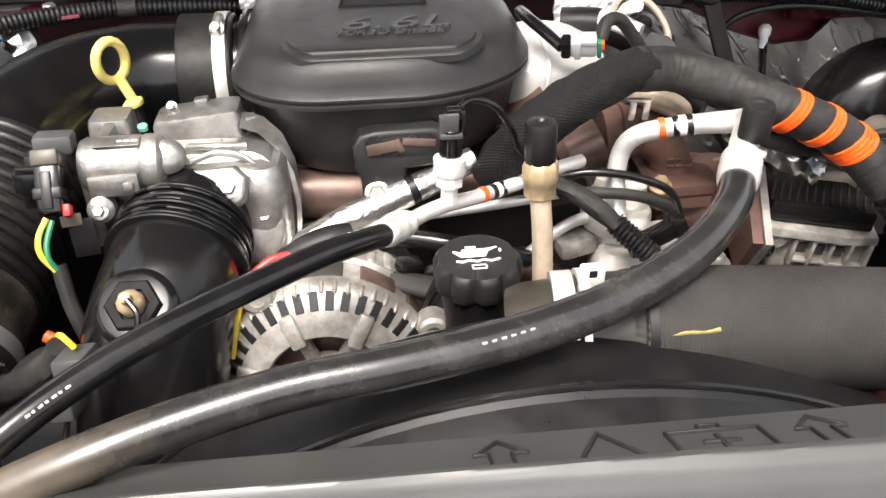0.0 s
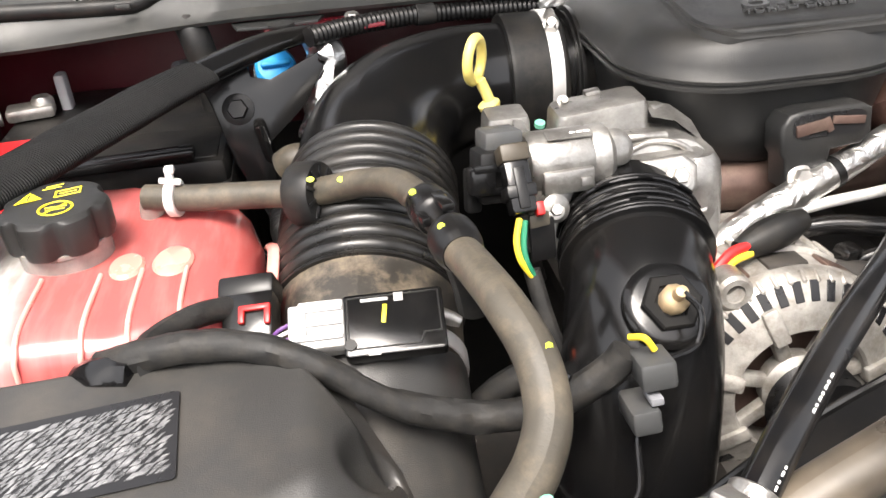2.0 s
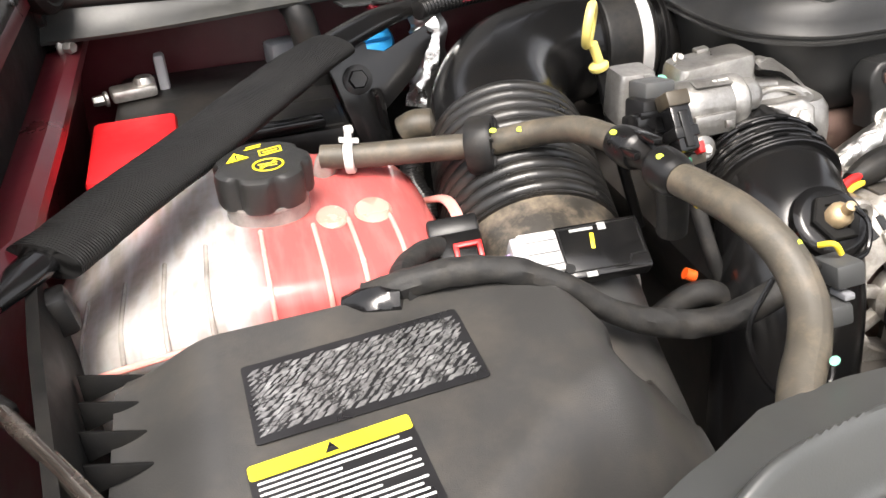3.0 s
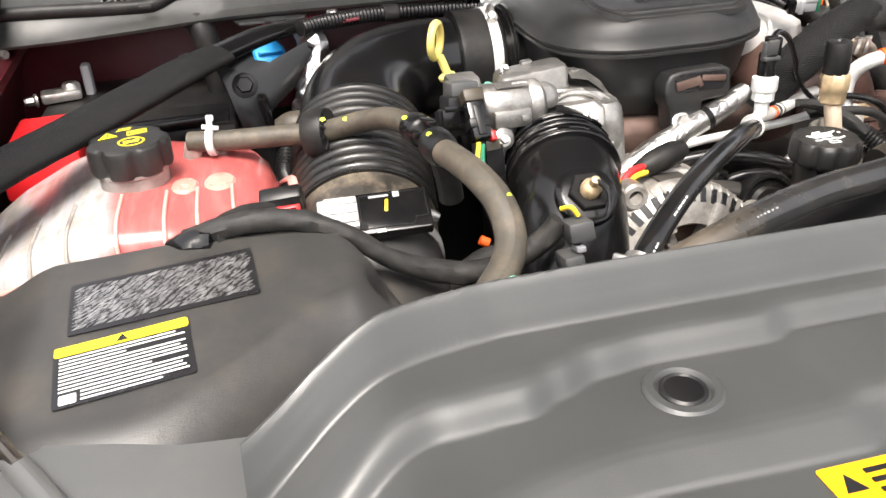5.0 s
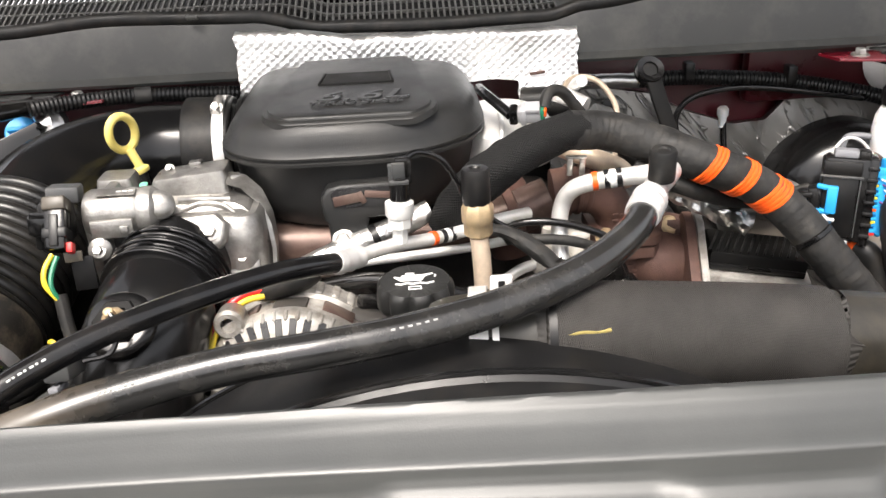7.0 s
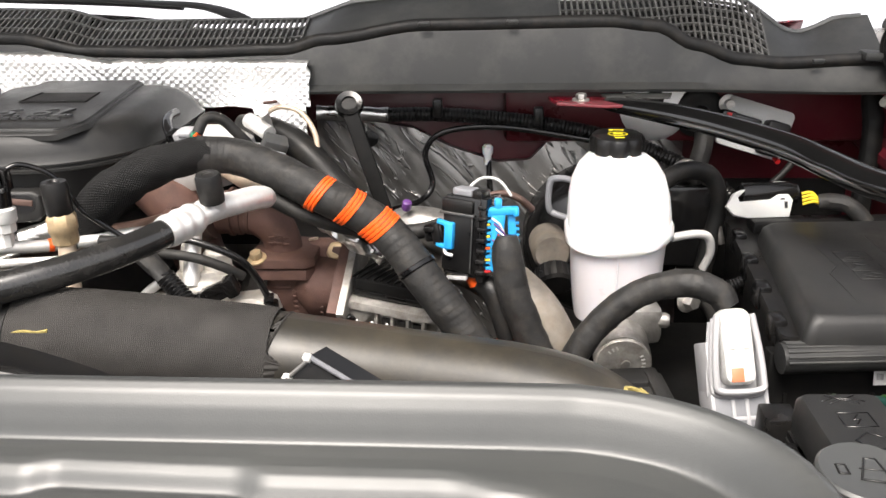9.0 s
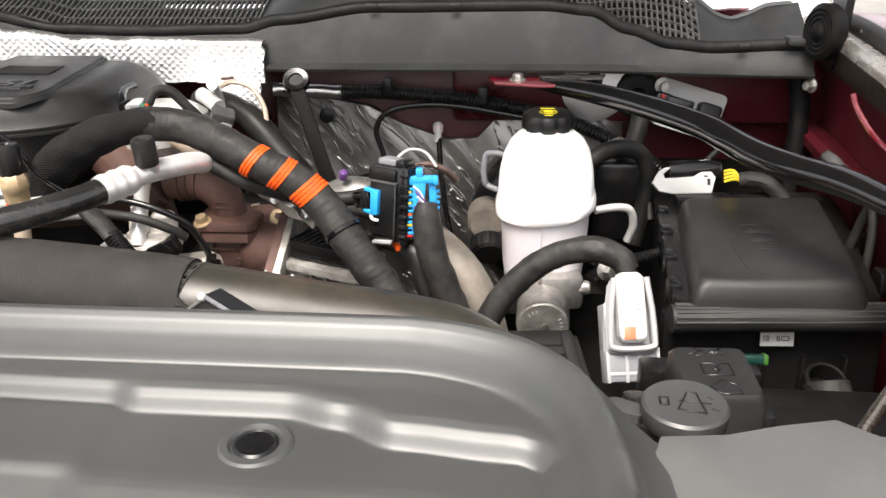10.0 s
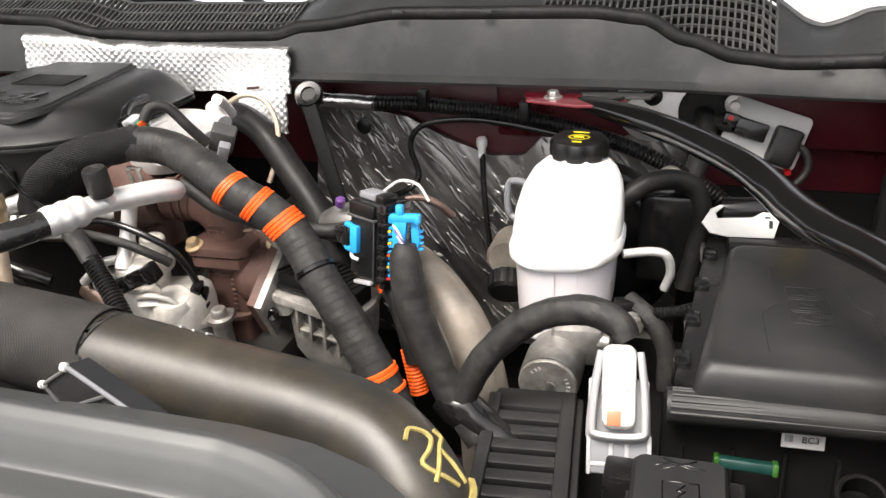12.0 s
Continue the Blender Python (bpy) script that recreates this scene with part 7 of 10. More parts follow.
part("front_casting", lathe([(0.024, -0.05), (0.0265, -0.02), (0.0250, 0.004), (0.019, 0.011), (0.008, 0.012)], (0.120, 0.672, 1.146), (0.15, -0.30, 1), 26), "castpale", fu)
part("front_rib", tube([(0.085, 0.654, 1.158), (0.102, 0.652, 1.164), (0.122, 0.656, 1.160), (0.136, 0.664, 1.146)], 0.0032, 10), "castpale", fu)
part("side_casting", box((0.040, 0.034, 0.020), pose(0.024, 0.690, 1.160, 0, -8, 10), 0.006), "altcast", fu)
part("paper_label", slab(rounded(0.026, 0.016, 0.001, 2), 0.0006, plane_pose((0.098, 0.6560, 1.1560), (1, 0.15, 0.10), (-0.2, 0.7, 0.7)), 0), "white", fu, "small white bar-code label", smooth=False)
part("head_bolt", join(lathe([(0.0115, -0.05), (0.0115, -0.006), (0.0160, -0.005), (0.0160, 0.000), (0.012, 0.001)], (0.170, 0.684, 1.128), (0, -0.1, 1), 22), lathe([(0.0098, 0.0), (0.0098, 0.007), (0.0075, 0.010), (0.0, 0.010)], (0.170, 0.684, 1.129), (0, -0.1, 1), 14)), "zinc", fu)
part("bolt_bracket", slab(rounded(0.050, 0.034, 0.012), 0.006, pose(0.158, 0.690, 1.118, 0, -10, 10), 0.002), "zinc", fu)
part("line", tube([(-0.09, 0.60, 1.165), (-0.02, 0.606, 1.168), (0.03, 0.615, 1.160), (0.07, 0.625, 1.145)], 0.006, 12), "tube", fu)
part("line", tube([(-0.020, 0.690, 1.150), (0.010, 0.690, 1.176), (0.030, 0.692, 1.184), (0.046, 0.696, 1.182)], 0.0058, 12), "tube", fu)
part("bronze_pipe", tube([(-0.030, 0.705, 1.135, 0.014), (-0.005, 0.700, 1.120, 0.015), (0.018, 0.696, 1.09, 0.015), (0.03, 0.69, 1.03, 0.015)], seg=20, n=6), "bronze", fu, "brown stained pipe")
pt = thing("pump_lead", (0.14, 0.69, 1.1), "thin black leads with small black plugs on the pump", "cable")
part("lead", tube([(0.000, 0.690, 1.232), (0.030, 0.684, 1.239), (0.065, 0.680, 1.236), (0.100, 0.682, 1.222), (0.118, 0.690, 1.205), (0.130, 0.696, 1.180), (0.138, 0.698, 1.158)], 0.0042, 10), "rubber", pt)
part("lead", tube([(0.000, 0.680, 1.222), (0.035, 0.668, 1.226), (0.070, 0.666, 1.222), (0.100, 0.672, 1.208), (0.116, 0.684, 1.192)], 0.0055, 12), "tape", pt)
part("plug", join(box((0.020, 0.018, 0.026), pose(0.138, 0.697, 1.142, 10, 8, 15), 0.003), box((0.024, 0.022, 0.006), pose(0.138, 0.697, 1.138, 10, 8, 15), 0.002), box((0.012, 0.020, 0.010), pose(0.140, 0.692, 1.158, 10, 8, 15), 0.002)), "gloss", pt, "small black plug")
part("plug", join(box((0.040, 0.016, 0.018), plane_pose((0.098, 0.652, 1.188), (1, 0.1, 0.45), (0, 1, 0.1)), 0.004), box((0.014, 0.020, 0.022), plane_pose((0.112, 0.653, 1.194), (1, 0.1, 0.45), (0, 1, 0.1)), 0.003), box((0.020, 0.006, 0.010), plane_pose((0.094, 0.645, 1.192), (1, 0.1, 0.45), (0, 1, 0.1)), 0.002), lathe([(0.009, -0.004), (0.010, 0.0), (0.010, 0.012), (0.007, 0.014)], (0.078, 0.650, 1.178), (-1, 0, -0.45), 16)), "gloss", pt, "small black plug")
idl = thing("idler_pulley", (-0.085, 0.60, 1.1), "black belt idler pulley between the alternator and the oil filler", "pulley")
part("wheel", lathe([(0.006, 0.006), (0.018, 0.006), (0.022, 0.002), (0.027, 0.002), (0.030, 0.006), (0.034, 0.006), (0.034, -0.016), (0.028, -0.018)], (-0.100, 0.590, 1.160), (-0.02, -0.95, 0.3), 36), "black", idl)
part("hub_bolt", hexbolt((-0.100, 0.586, 1.162), (-0.02, -0.95, 0.3), 0.008, 0.007), "dgrey", idl)
part("arm", tube([(-0.100, 0.608, 1.160, 0.016), (-0.125, 0.612, 1.172, 0.014), (-0.160, 0.616, 1.180, 0.012)], seg=16, squash=0.6), "block", idl)
vh2 = thing("vacuum_hose", (-0.06, 0.64, 1.15), "thin black hoses and a steel line behind the oil filler", "hose")
part("hose", tube([(-0.190, 0.665, 1.190), (-0.140, 0.655, 1.198), (-0.095, 0.640, 1.196), (-0.060, 0.640, 1.185), (-0.030, 0.650, 1.170)], 0.0085, 14), "rubber", vh2)
part("hose", tube([(-0.150, 0.640, 1.150), (-0.120, 0.630, 1.178), (-0.080, 0.625, 1.180), (-0.050, 0.632, 1.160), (-0.04, 0.64, 1.12)], 0.006, 12), "rubber", vh2)
part("steel_line", tube([(-0.200, 0.660, 1.208), (-0.150, 0.664, 1.214), (-0.100, 0.668, 1.216), (-0.040, 0.675, 1.218), (0.01, 0.68, 1.222)], 0.005, 12), "tube", vh2, "thin steel line")
part("plug", box((0.022, 0.016, 0.014), pose(-0.142, 0.628, 1.186, 10, 12, 25), 0.003), "gloss", vh2)
ch = thing("conduit_lead", (0.06, 0.65, 1.15), "black corrugated conduit with taped leads", "conduit")
part("conduit", tube([(0.046, 0.640, 1.210, 0.0100), (0.058, 0.632, 1.200, 0.0105), (0.078, 0.620, 1.184, 0.0105), (0.100, 0.606, 1.165, 0.0105), (0.122, 0.592, 1.142, 0.0105)], seg=18, n=8, ripple=(0.0045, 0.16)), "black", ch)
part("taped_lead", tube([(-0.030, 0.660, 1.246, 0.006), (-0.002, 0.660, 1.240, 0.009), (0.022, 0.652, 1.228, 0.0125), (0.048, 0.638, 1.209, 0.0115)], seg=18, n=8, wobble=0.16, squash=0.7), "tape", ch)

# behind the intake cover: bright housing, connectors, hoses
th = thing("turbo_heat_shield", (0.03, 0.83, 1.2), "bright metal turbocharger heat shield beside the intake cover", "heat shield")
part("shell", loft([cover_ring(-0.035, 0.078, 0.790, 0.94, 0.05, 1.258), cover_ring(-0.040, 0.085, 0.784, 0.945, 0.055, 1.272), cover_ring(-0.035, 0.080, 0.790, 0.94, 0.05, 1.296), cover_ring(-0.02, 0.06, 0.806, 0.92, 0.035, 1.308)]), "tube", th)
part("shell_rib", tube([(0.010, 0.786, 1.268), (0.012, 0.789, 1.294), (0.014, 0.804, 1.308), (0.018, 0.86, 1.309)], 0.003, 8), "tube", th)
part("lower_duct", tube([(-0.020, 0.800, 1.262, 0.034), (0.010, 0.796, 1.225, 0.034), (0.030, 0.790, 1.16, 0.032)], seg=26, n=6), "rust", th, "brown cast duct below the shield")
k1 = thing("turbo_connector", (0.05, 0.77, 1.32), "light grey connector with green and orange locks on taped leads", "connector")
KM = plane_pose((0.040, 0.768, 1.330), (1, -0.25, 0.05), (0.2, 1, 0.3))
part("plug", join(box((0.026, 0.016, 0.016), KM, 0.003), box((0.016, 0.018, 0.005), KM @ pose(0.004, 0, 0.008), 0.001), box((0.006, 0.019, 0.018), KM @ pose(-0.006, 0, 0), 0.001)), "lgrey", k1)
part("collar", box((0.010, 0.018, 0.018), KM @ pose(-0.017, 0, 0), 0.003), "gloss", k1)
part("green_seal", box((0.004, 0.017, 0.017), KM @ pose(0.0145, 0, 0), 0.001), "greenw", k1, "green seal")
part("orange_lock", box((0.003, 0.012, 0.008), KM @ pose(0.0175, -0.002, 0.004), 0.001), "orange", k1, "orange lock")
part("lead", tube([(0.055, 0.765, 1.336), (0.062, 0.775, 1.350), (0.078, 0.785, 1.348), (0.098, 0.790, 1.325), (0.115, 0.80, 1.30)], 0.0065, 12), "tape", k1)
part("lead", tube([(0.020, 0.775, 1.328), (0.008, 0.795, 1.336), (-0.002, 0.825, 1.340), (-0.006, 0.86, 1.338)], 0.006, 12), "rubber", k1)
k2 = thing("vane_sensor", (0.11, 0.83, 1.28), "grey sensor with metal pipe stubs behind the loom", "sensor")
part("body", box((0.030, 0.022, 0.034), pose(0.128, 0.815, 1.303, 25, 20, 25), 0.004), "dgrey", k2)
part("latch", box((0.014, 0.012, 0.024), pose(0.137, 0.798, 1.292, 25, 20, 25), 0.002), "grey", k2)
part("stub", tube([(0.085, 0.87, 1.325), (0.10, 0.855, 1.322), (0.118, 0.84, 1.315)], 0.010, 14), "tube", k2)
part("stub", tube([(0.105, 0.88, 1.315), (0.108, 0.86, 1.335), (0.112, 0.84, 1.345)], 0.007, 12), "tube", k2)
part("bare_pipe", tube([(0.07, 0.80, 1.285), (0.11, 0.77, 1.275), (0.14, 0.765, 1.262), (0.155, 0.79, 1.24)], 0.012, 16), "tan", k2)
part("pipe_clip", join(*[box((0.006, 0.003, 0.020), pose(x_, 0.702, 1.290, 12, 0, -8), 0.001) for x_ in (0.072, 0.085)], box((0.022, 0.004, 0.003), pose(0.0785, 0.703, 1.300, 12, 0, -8), 0.001)), "zinc", k2, "bright twin strap clip under the loom")
kh = thing("breather_hose", (0.18, 0.87, 1.15), "black rubber breather hose running down behind the loom", "hose")
part("hose", tube([(0.055, 0.93, 1.300), (0.10, 0.915, 1.300), (0.145, 0.893, 1.282), (0.19, 0.865, 1.245), (0.235, 0.84, 1.20), (0.265, 0.82, 1.15), (0.28, 0.81, 1.08)], 0.0185, 22), "matte", kh)
kw = thing("sensor_cable", (0.15, 0.89, 1.25), "beige glass-fibre sheathed sensor cable", "cable")
part("cable", tube([(0.095, 0.875, 1.325), (0.115, 0.90, 1.335), (0.145, 0.90, 1.328), (0.165, 0.888, 1.300), (0.166, 0.875, 1.262), (0.158, 0.86, 1.23)], 0.0036, 10), "tan", kw)
kr = thing("support_bracket", (0.23, 0.88, 1.15), "black steel support arm with an eye at its top", "bracket")
part("arm", box((0.020, 0.008, 0.175), plane_pose((0.238, 0.877, 1.252), (1, 0.2, 0.3), (-0.36, 0.20, 1)) @ Matrix.Rotation(radians(90), 4, "X"), 0.003), "deepblack", kr)
part("eye", lathe([(0.010, -0.006), (0.017, -0.007), (0.019, 0), (0.017, 0.007), (0.010, 0.006), (0.010, -0.006)], (0.209, 0.902, 1.337), (0.1, -0.75, 0.65), 26), "gloss", kr)
part("eye_insert", lathe([(0.0095, -0.004), (0.0095, 0.003), (0.004, 0.003)], (0.209, 0.902, 1.337), (0.1, -0.75, 0.65), 18), "matte", kr)

# ---------------------------------------------------------------- firewall: foil blanket, conduits, sensor, brackets
TOPLINE = [(0.12, 1.275), (0.20, 1.268), (0.27, 1.256), (0.33, 1.225), (0.40, 1.202), (0.45, 1.206), (0.49, 1.250), (0.53, 1.292), (0.60, 1.300), (0.65, 1.285), (0.68, 1.25)]


def foil_blanket():
    nx, nz = 130, 90
    verts, faces = [], []
    for j in range(nz + 1):
        for i in range(nx + 1):
            x = 0.12 + 0.56 * i / nx
            top = line(TOPLINE, x)
            z = 0.92 + (top - 0.92) * j / nz
            fold = 0.008 * noise.noise(Vector((x * 8 + z * 6, z * 2, 0))) + 0.002 * abs(noise.noise(Vector((x * 22 + z * 18, z * 5, 4))))
            crease = 0.0014 * abs(noise.noise(Vector((x * 60 + z * 50, z * 4 - x * 4, 9)))) ** 0.5
            verts.append((x, 1.100 - fold - crease - 0.20 * max(0.0, top - z), z))
    for j in range(nz):
        for i in range(nx):
            a = j * (nx + 1) + i
            faces.append([a, a + 1, a + nx + 2, a + nx + 1])
    k = len(verts)
    verts += [(x, y + 0.012, z) for x, y, z in verts]
    faces += [[q + k for q in f][::-1] for f in faces]
    for i in range(nx):
        a = nz * (nx + 1) + i
        faces.append([a, a + 1, a + 1 + k, a + k])
    return verts, faces


fb = thing("foil_insulation", (0.40, 1.09, 0.95), "creased silver foil insulation on the firewall", "insulation")
part("blanket", foil_blanket(), "foilblanket", fb)
for x_, z_ in ((0.205, 1.243), (0.62, 1.262)):
    part("push_stud", lathe([(0.012, 0), (0.012, 0.002), (0.005, 0.004), (0.0, 0.004)], (x_, 1.084, z_), (0, -1, 0.1), 18), "black", fb, "black retaining stud")
cd = thing("firewall_conduit", (0.4, 1.05, 1.15), "black corrugated conduit clipped along the firewall", "conduit", group="firewall conduits")
part("foil_end", tube([(0.135, 1.035, 1.296), (0.185, 1.045, 1.292), (0.238, 1.053, 1.288)], 0.0105, 16, wobble=0.15), "foildark", cd, "foil-wrapped end of the conduit")
part("conduit", tube([(0.235, 1.053, 1.288), (0.30, 1.06, 1.287), (0.37, 1.06, 1.283), (0.45, 1.058, 1.275), (0.53, 1.05, 1.262), (0.60, 1.04, 1.245), (0.66, 1.03, 1.222), (0.72, 1.02, 1.19), (0.76, 1.01, 1.15)], 0.0105, 16, 10, ripple=(0.0055, 0.16)), "black", cd)
for x, y, z in ((0.312, 1.056, 1.297), (0.46, 1.053, 1.285)):
    part("clip", box((0.014, 0.02, 0.026), pose(x, y, z), 0.003), "black", cd)
cd2 = thing("firewall_conduit", (-0.4, 0.98, 1.25), "black corrugated conduit running behind the intake duct", "conduit", group="firewall conduits")
part("conduit", tube([(-0.56, 0.93, 1.325), (-0.52, 0.955, 1.325), (-0.45, 0.985, 1.322), (-0.37, 1.0, 1.317), (-0.30, 1.01, 1.312), (-0.25, 1.02, 1.308)], 0.0095, 16, 10, ripple=(0.0055, 0.16)), "black", cd2)
part("wrap", tube([(-0.445, 0.986, 1.322), (-0.425, 0.990, 1.321)], 0.0112, 14, 2), "tape", cd2)
w1 = thing("firewall_wire", (0.35, 1.04, 1.15), "thin black wire looping over the foil", "cable")
part("wire", tube([(0.25, 0.95, 1.175), (0.285, 1.02, 1.165), (0.303, 1.04, 1.185), (0.293, 1.04, 1.232), (0.315, 1.04, 1.262), (0.37, 1.045, 1.271), (0.43, 1.045, 1.268), (0.50, 1.04, 1.258), (0.56, 1.03, 1.25)], 0.0045, 10), "rubber", w1)
w2 = thing("vent_tube", (0.39, 1.09, 1.05), "thin vent tube with a clear plastic tip", "tube")
part("tube", tube([(0.386, 1.096, 1.205), (0.390, 1.085, 1.15), (0.40, 1.07, 1.08), (0.42, 1.05, 1.0)], 0.0045, 10), "rubber", w2)
part("tip", lathe([(0.0055, -0.018), (0.006, -0.004), (0.0085, 0.0), (0.0085, 0.010), (0.005, 0.014)], (0.385, 1.098, 1.216), (0, 0.1, 1), 14), "reservoir", w2, "clear plastic tip")
for bx in (-0.525, 0.525):
    br = thing("brace_bracket", (bx, 1.0, 1.32), "dark red steel bracket bolted under the cowl", "bracket", group="cowl brackets")
    s = 1 if bx > 0 else -1
    pts = [(-0.055, 0.015), (-0.045, -0.025), (0.02, -0.042), (0.075, -0.036), (0.085, 0.015)]
    if s < 0:
        pts = [(-x, y) for x, y in pts][::-1]
    part("plate", slab(pts, 0.004, pose(bx, 0.985, 1.3215), 0.0015), "red", br)
    part("upper_plate", slab([(x * 0.70 + 0.055 * s, y * 0.5 + 0.010) for x, y in pts], 0.003, pose(bx, 0.985, 1.3258), 0.001), "cowl", br)
    part("hex_bolt", hexbolt((bx - 0.012 * s, 0.972, 1.3256), (0, -0.05, 1), 0.0075, 0.007, 1.6), "zinc", br, "zinc hexagon bolt")
    part("washer", lathe([(0.014, 0), (0.014, 0.002), (0.006, 0.003)], (bx + 0.062 * s, 0.975, 1.329), (0, 0, 1), 18), "cowl", br)
sp_ = thing("module_bracket", (0.76, 1.08, 1.24), "white plate with two black modules on the firewall", "electronic module")
SPM = plane_pose((0.775, 1.066, 1.262), (1, -0.02, -0.30), (0.28, 0.25, 1))
part("plate", slab(rounded(0.10, 0.072, 0.008), 0.006, SPM, 0.001), "white", sp_)
part("black_module", slab(rounded(0.034, 0.050, 0.006), 0.022, SPM @ Matrix.Translation((0.026, -0.008, 0.006)), 0.004), "black", sp_, "black sensor module")
part("black_plug", box((0.040, 0.024, 0.022), SPM @ pose(-0.020, 0.0, 0.016), 0.003), "gloss", sp_, "black plug")
part("plug", box((0.022, 0.018, 0.018), SPM @ pose(-0.047, 0.004, 0.016), 0.003), "gloss", sp_)
part("red_lock", box((0.006, 0.006, 0.012), SPM @ pose(-0.050, 0.006, 0.028), 0.001), "redw", sp_, "red lock")
part("stud", join(lathe([(0.013, 0), (0.013, 0.002), (0.006, 0.003), (0.006, 0.016)], (0.735, 1.072, 1.298), (0, -1, 0.1), 18)), "zinc", sp_)
part("stud", lathe([(0.004, 0), (0.004, 0.02)], (0.805, 1.06, 1.222), (0.1, -1, -0.2), 10), "redw", sp_)
part("lead", tube([(0.805, 1.05, 1.258), (0.825, 1.045, 1.245), (0.828, 1.04, 1.22), (0.80, 1.03, 1.19), (0.77, 1.02, 1.17)], 0.005, 10), "matte", sp_)
gm = thing("firewall_grommet", (0.70, 1.09, 1.25), "black rubber grommet with a taped loom in the firewall", "grommet")
part("ring", lathe([(0.022, 0), (0.036, 0.002), (0.037, 0.008), (0.030, 0.012), (0.024, 0.012)], (0.697, 1.088, 1.282), (0, -1, 0.05), 30), "matte", gm)
part("loom", tube([(0.697, 1.09, 1.282), (0.70, 1.06, 1.275), (0.70, 1.045, 1.25), (0.69, 1.03, 1.21), (0.685, 1.02, 1.17)], 0.014, 16, wobble=0.1), "tape", gm)
part("loom_branch", tube([(0.698, 1.07, 1.279), (0.72, 1.055, 1.277), (0.735, 1.05, 1.275)], 0.009, 12), "tape", gm)
fh = thing("foil_patch", (0.63, 1.08, 1.25), "round foil patch with a black plug", "insulation")
part("foil", lathe([(0.050, 0), (0.052, 0.003), (0.043, 0.006), (0.0, 0.007)], (0.632, 1.085, 1.292), (0, -1, 0.1), 26), "foilwhite", fh)
part("plug", lathe([(0.012, 0), (0.013, 0.006), (0.006, 0.008), (0.0, 0.004)], (0.630, 1.078, 1.305), (0, -1, 0.1), 18), "black", fh)

rw = thing("corner_loom", (0.93, 0.95, 1.1), "black loom with a grey connector beside the inner fender", "wiring loom")
part("loom", tube([(0.925, 1.05, 1.32), (0.932, 1.04, 1.27), (0.930, 1.03, 1.22), (0.925, 1.02, 1.16), (0.92, 1.00, 1.08)], 0.014, 18, wobble=0.15), "deepblack", rw)
part("grey_connector", lathe([(0.006, -0.02), (0.009, -0.016), (0.009, 0.006), (0.0075, 0.008), (0.0075, 0.022)], (0.925, 0.86, 1.245), (0.2, -0.9, -0.15), 16), "dgrey", rw, "round grey cable connector")
part("lead", tube([(0.925, 0.84, 1.242), (0.925, 0.80, 1.235), (0.93, 0.775, 1.25), (0.935, 0.75, 1.235), (0.93, 0.76, 1.19), (0.92, 0.78, 1.10), (0.92, 0.79, 1.0)], 0.006, 12), "tape", rw)
part("lead", tube([(0.928, 0.74, 1.255), (0.93, 0.72, 1.20), (0.925, 0.71, 1.12), (0.92, 0.70, 1.02)], 0.005, 12), "tape", rw)

# ---------------------------------------------------------------- brake master cylinder
bm_ = thing("brake_fluid_reservoir", (0.552, 0.885, 1.05), "milky white plastic brake fluid reservoir with a black cap", "reservoir")


def res_ring(hw, hd, z, r, dx=0.0, dy=0.0, tilt=1.0):
    """A rounded plan ring, leaning a little as the reservoir does."""
    return [(0.554 + dx + px, 0.842 + dy + py, z + tilt * (0.090 * px + 0.090 * py)) for px, py in rounded(2 * hw, 2 * hd, r, 9)]


part("lower_shell", loft([res_ring(0.040, 0.040, 1.072, 0.030, 0, 0.004), res_ring(0.052, 0.052, 1.084, 0.038, 0, 0.002), res_ring(0.056, 0.056, 1.12, 0.044), res_ring(0.0595, 0.0595, 1.186, 0.050)]), "reservoirlow", bm_, "lower half with fluid showing through")
for x_ in (-0.030, -0.006, 0.020):
    part("shell_rib", tube([(0.554 + x_, 0.7875 + 9.0 * x_ * x_, 1.092), (0.554 + x_, 0.7845 + 9.0 * x_ * x_, 1.13), (0.554 + x_, 0.7815 + 9.0 * x_ * x_, 1.176)], 0.0016, 8, 4), "reservoirlow", bm_)
part("rim", loft([res_ring(0.0635, 0.0635, 1.183, 0.054), res_ring(0.0665, 0.0665, 1.187, 0.056), res_ring(0.0668, 0.0668, 1.196, 0.056), res_ring(0.0640, 0.0640, 1.202, 0.054)]), "reservoir", bm_)
part("upper_shell", loft([res_ring(0.0630, 0.0630, 1.198, 0.053), res_ring(0.0635, 0.0620, 1.212, 0.053, 0, 0.004), res_ring(0.0620, 0.0600, 1.232, 0.052, 0.0, 0.014, 0.8), res_ring(0.0580, 0.0550, 1.250, 0.050, 0.0005, 0.028, 0.6), res_ring(0.0500, 0.0480, 1.263, 0.045, 0.001, 0.042, 0.3),
                         res_ring(0.0400, 0.0400, 1.2695, 0.038, 0.0015, 0.054, 0.1), res_ring(0.0300, 0.0300, 1.272, 0.029, 0.002, 0.064, 0), res_ring(0.0285, 0.0285, 1.278, 0.0275, 0.002, 0.067, 0)]), "reservoir", bm_)
cp_ = part("cap", lathe([(0.031, -0.004), (0.0355, -0.002, 1), (0.0360, 0.004, 1), (0.0355, 0.014, 1), (0.0325, 0.0185, 0.5), (0.029, 0.0195, 0.0), (0.0, 0.020)], (0.556, 0.910, 1.276), (0, -0.03, 1), 72, lobes=8, lobe_depth=0.10), "black", bm_, "black lobed screw cap")
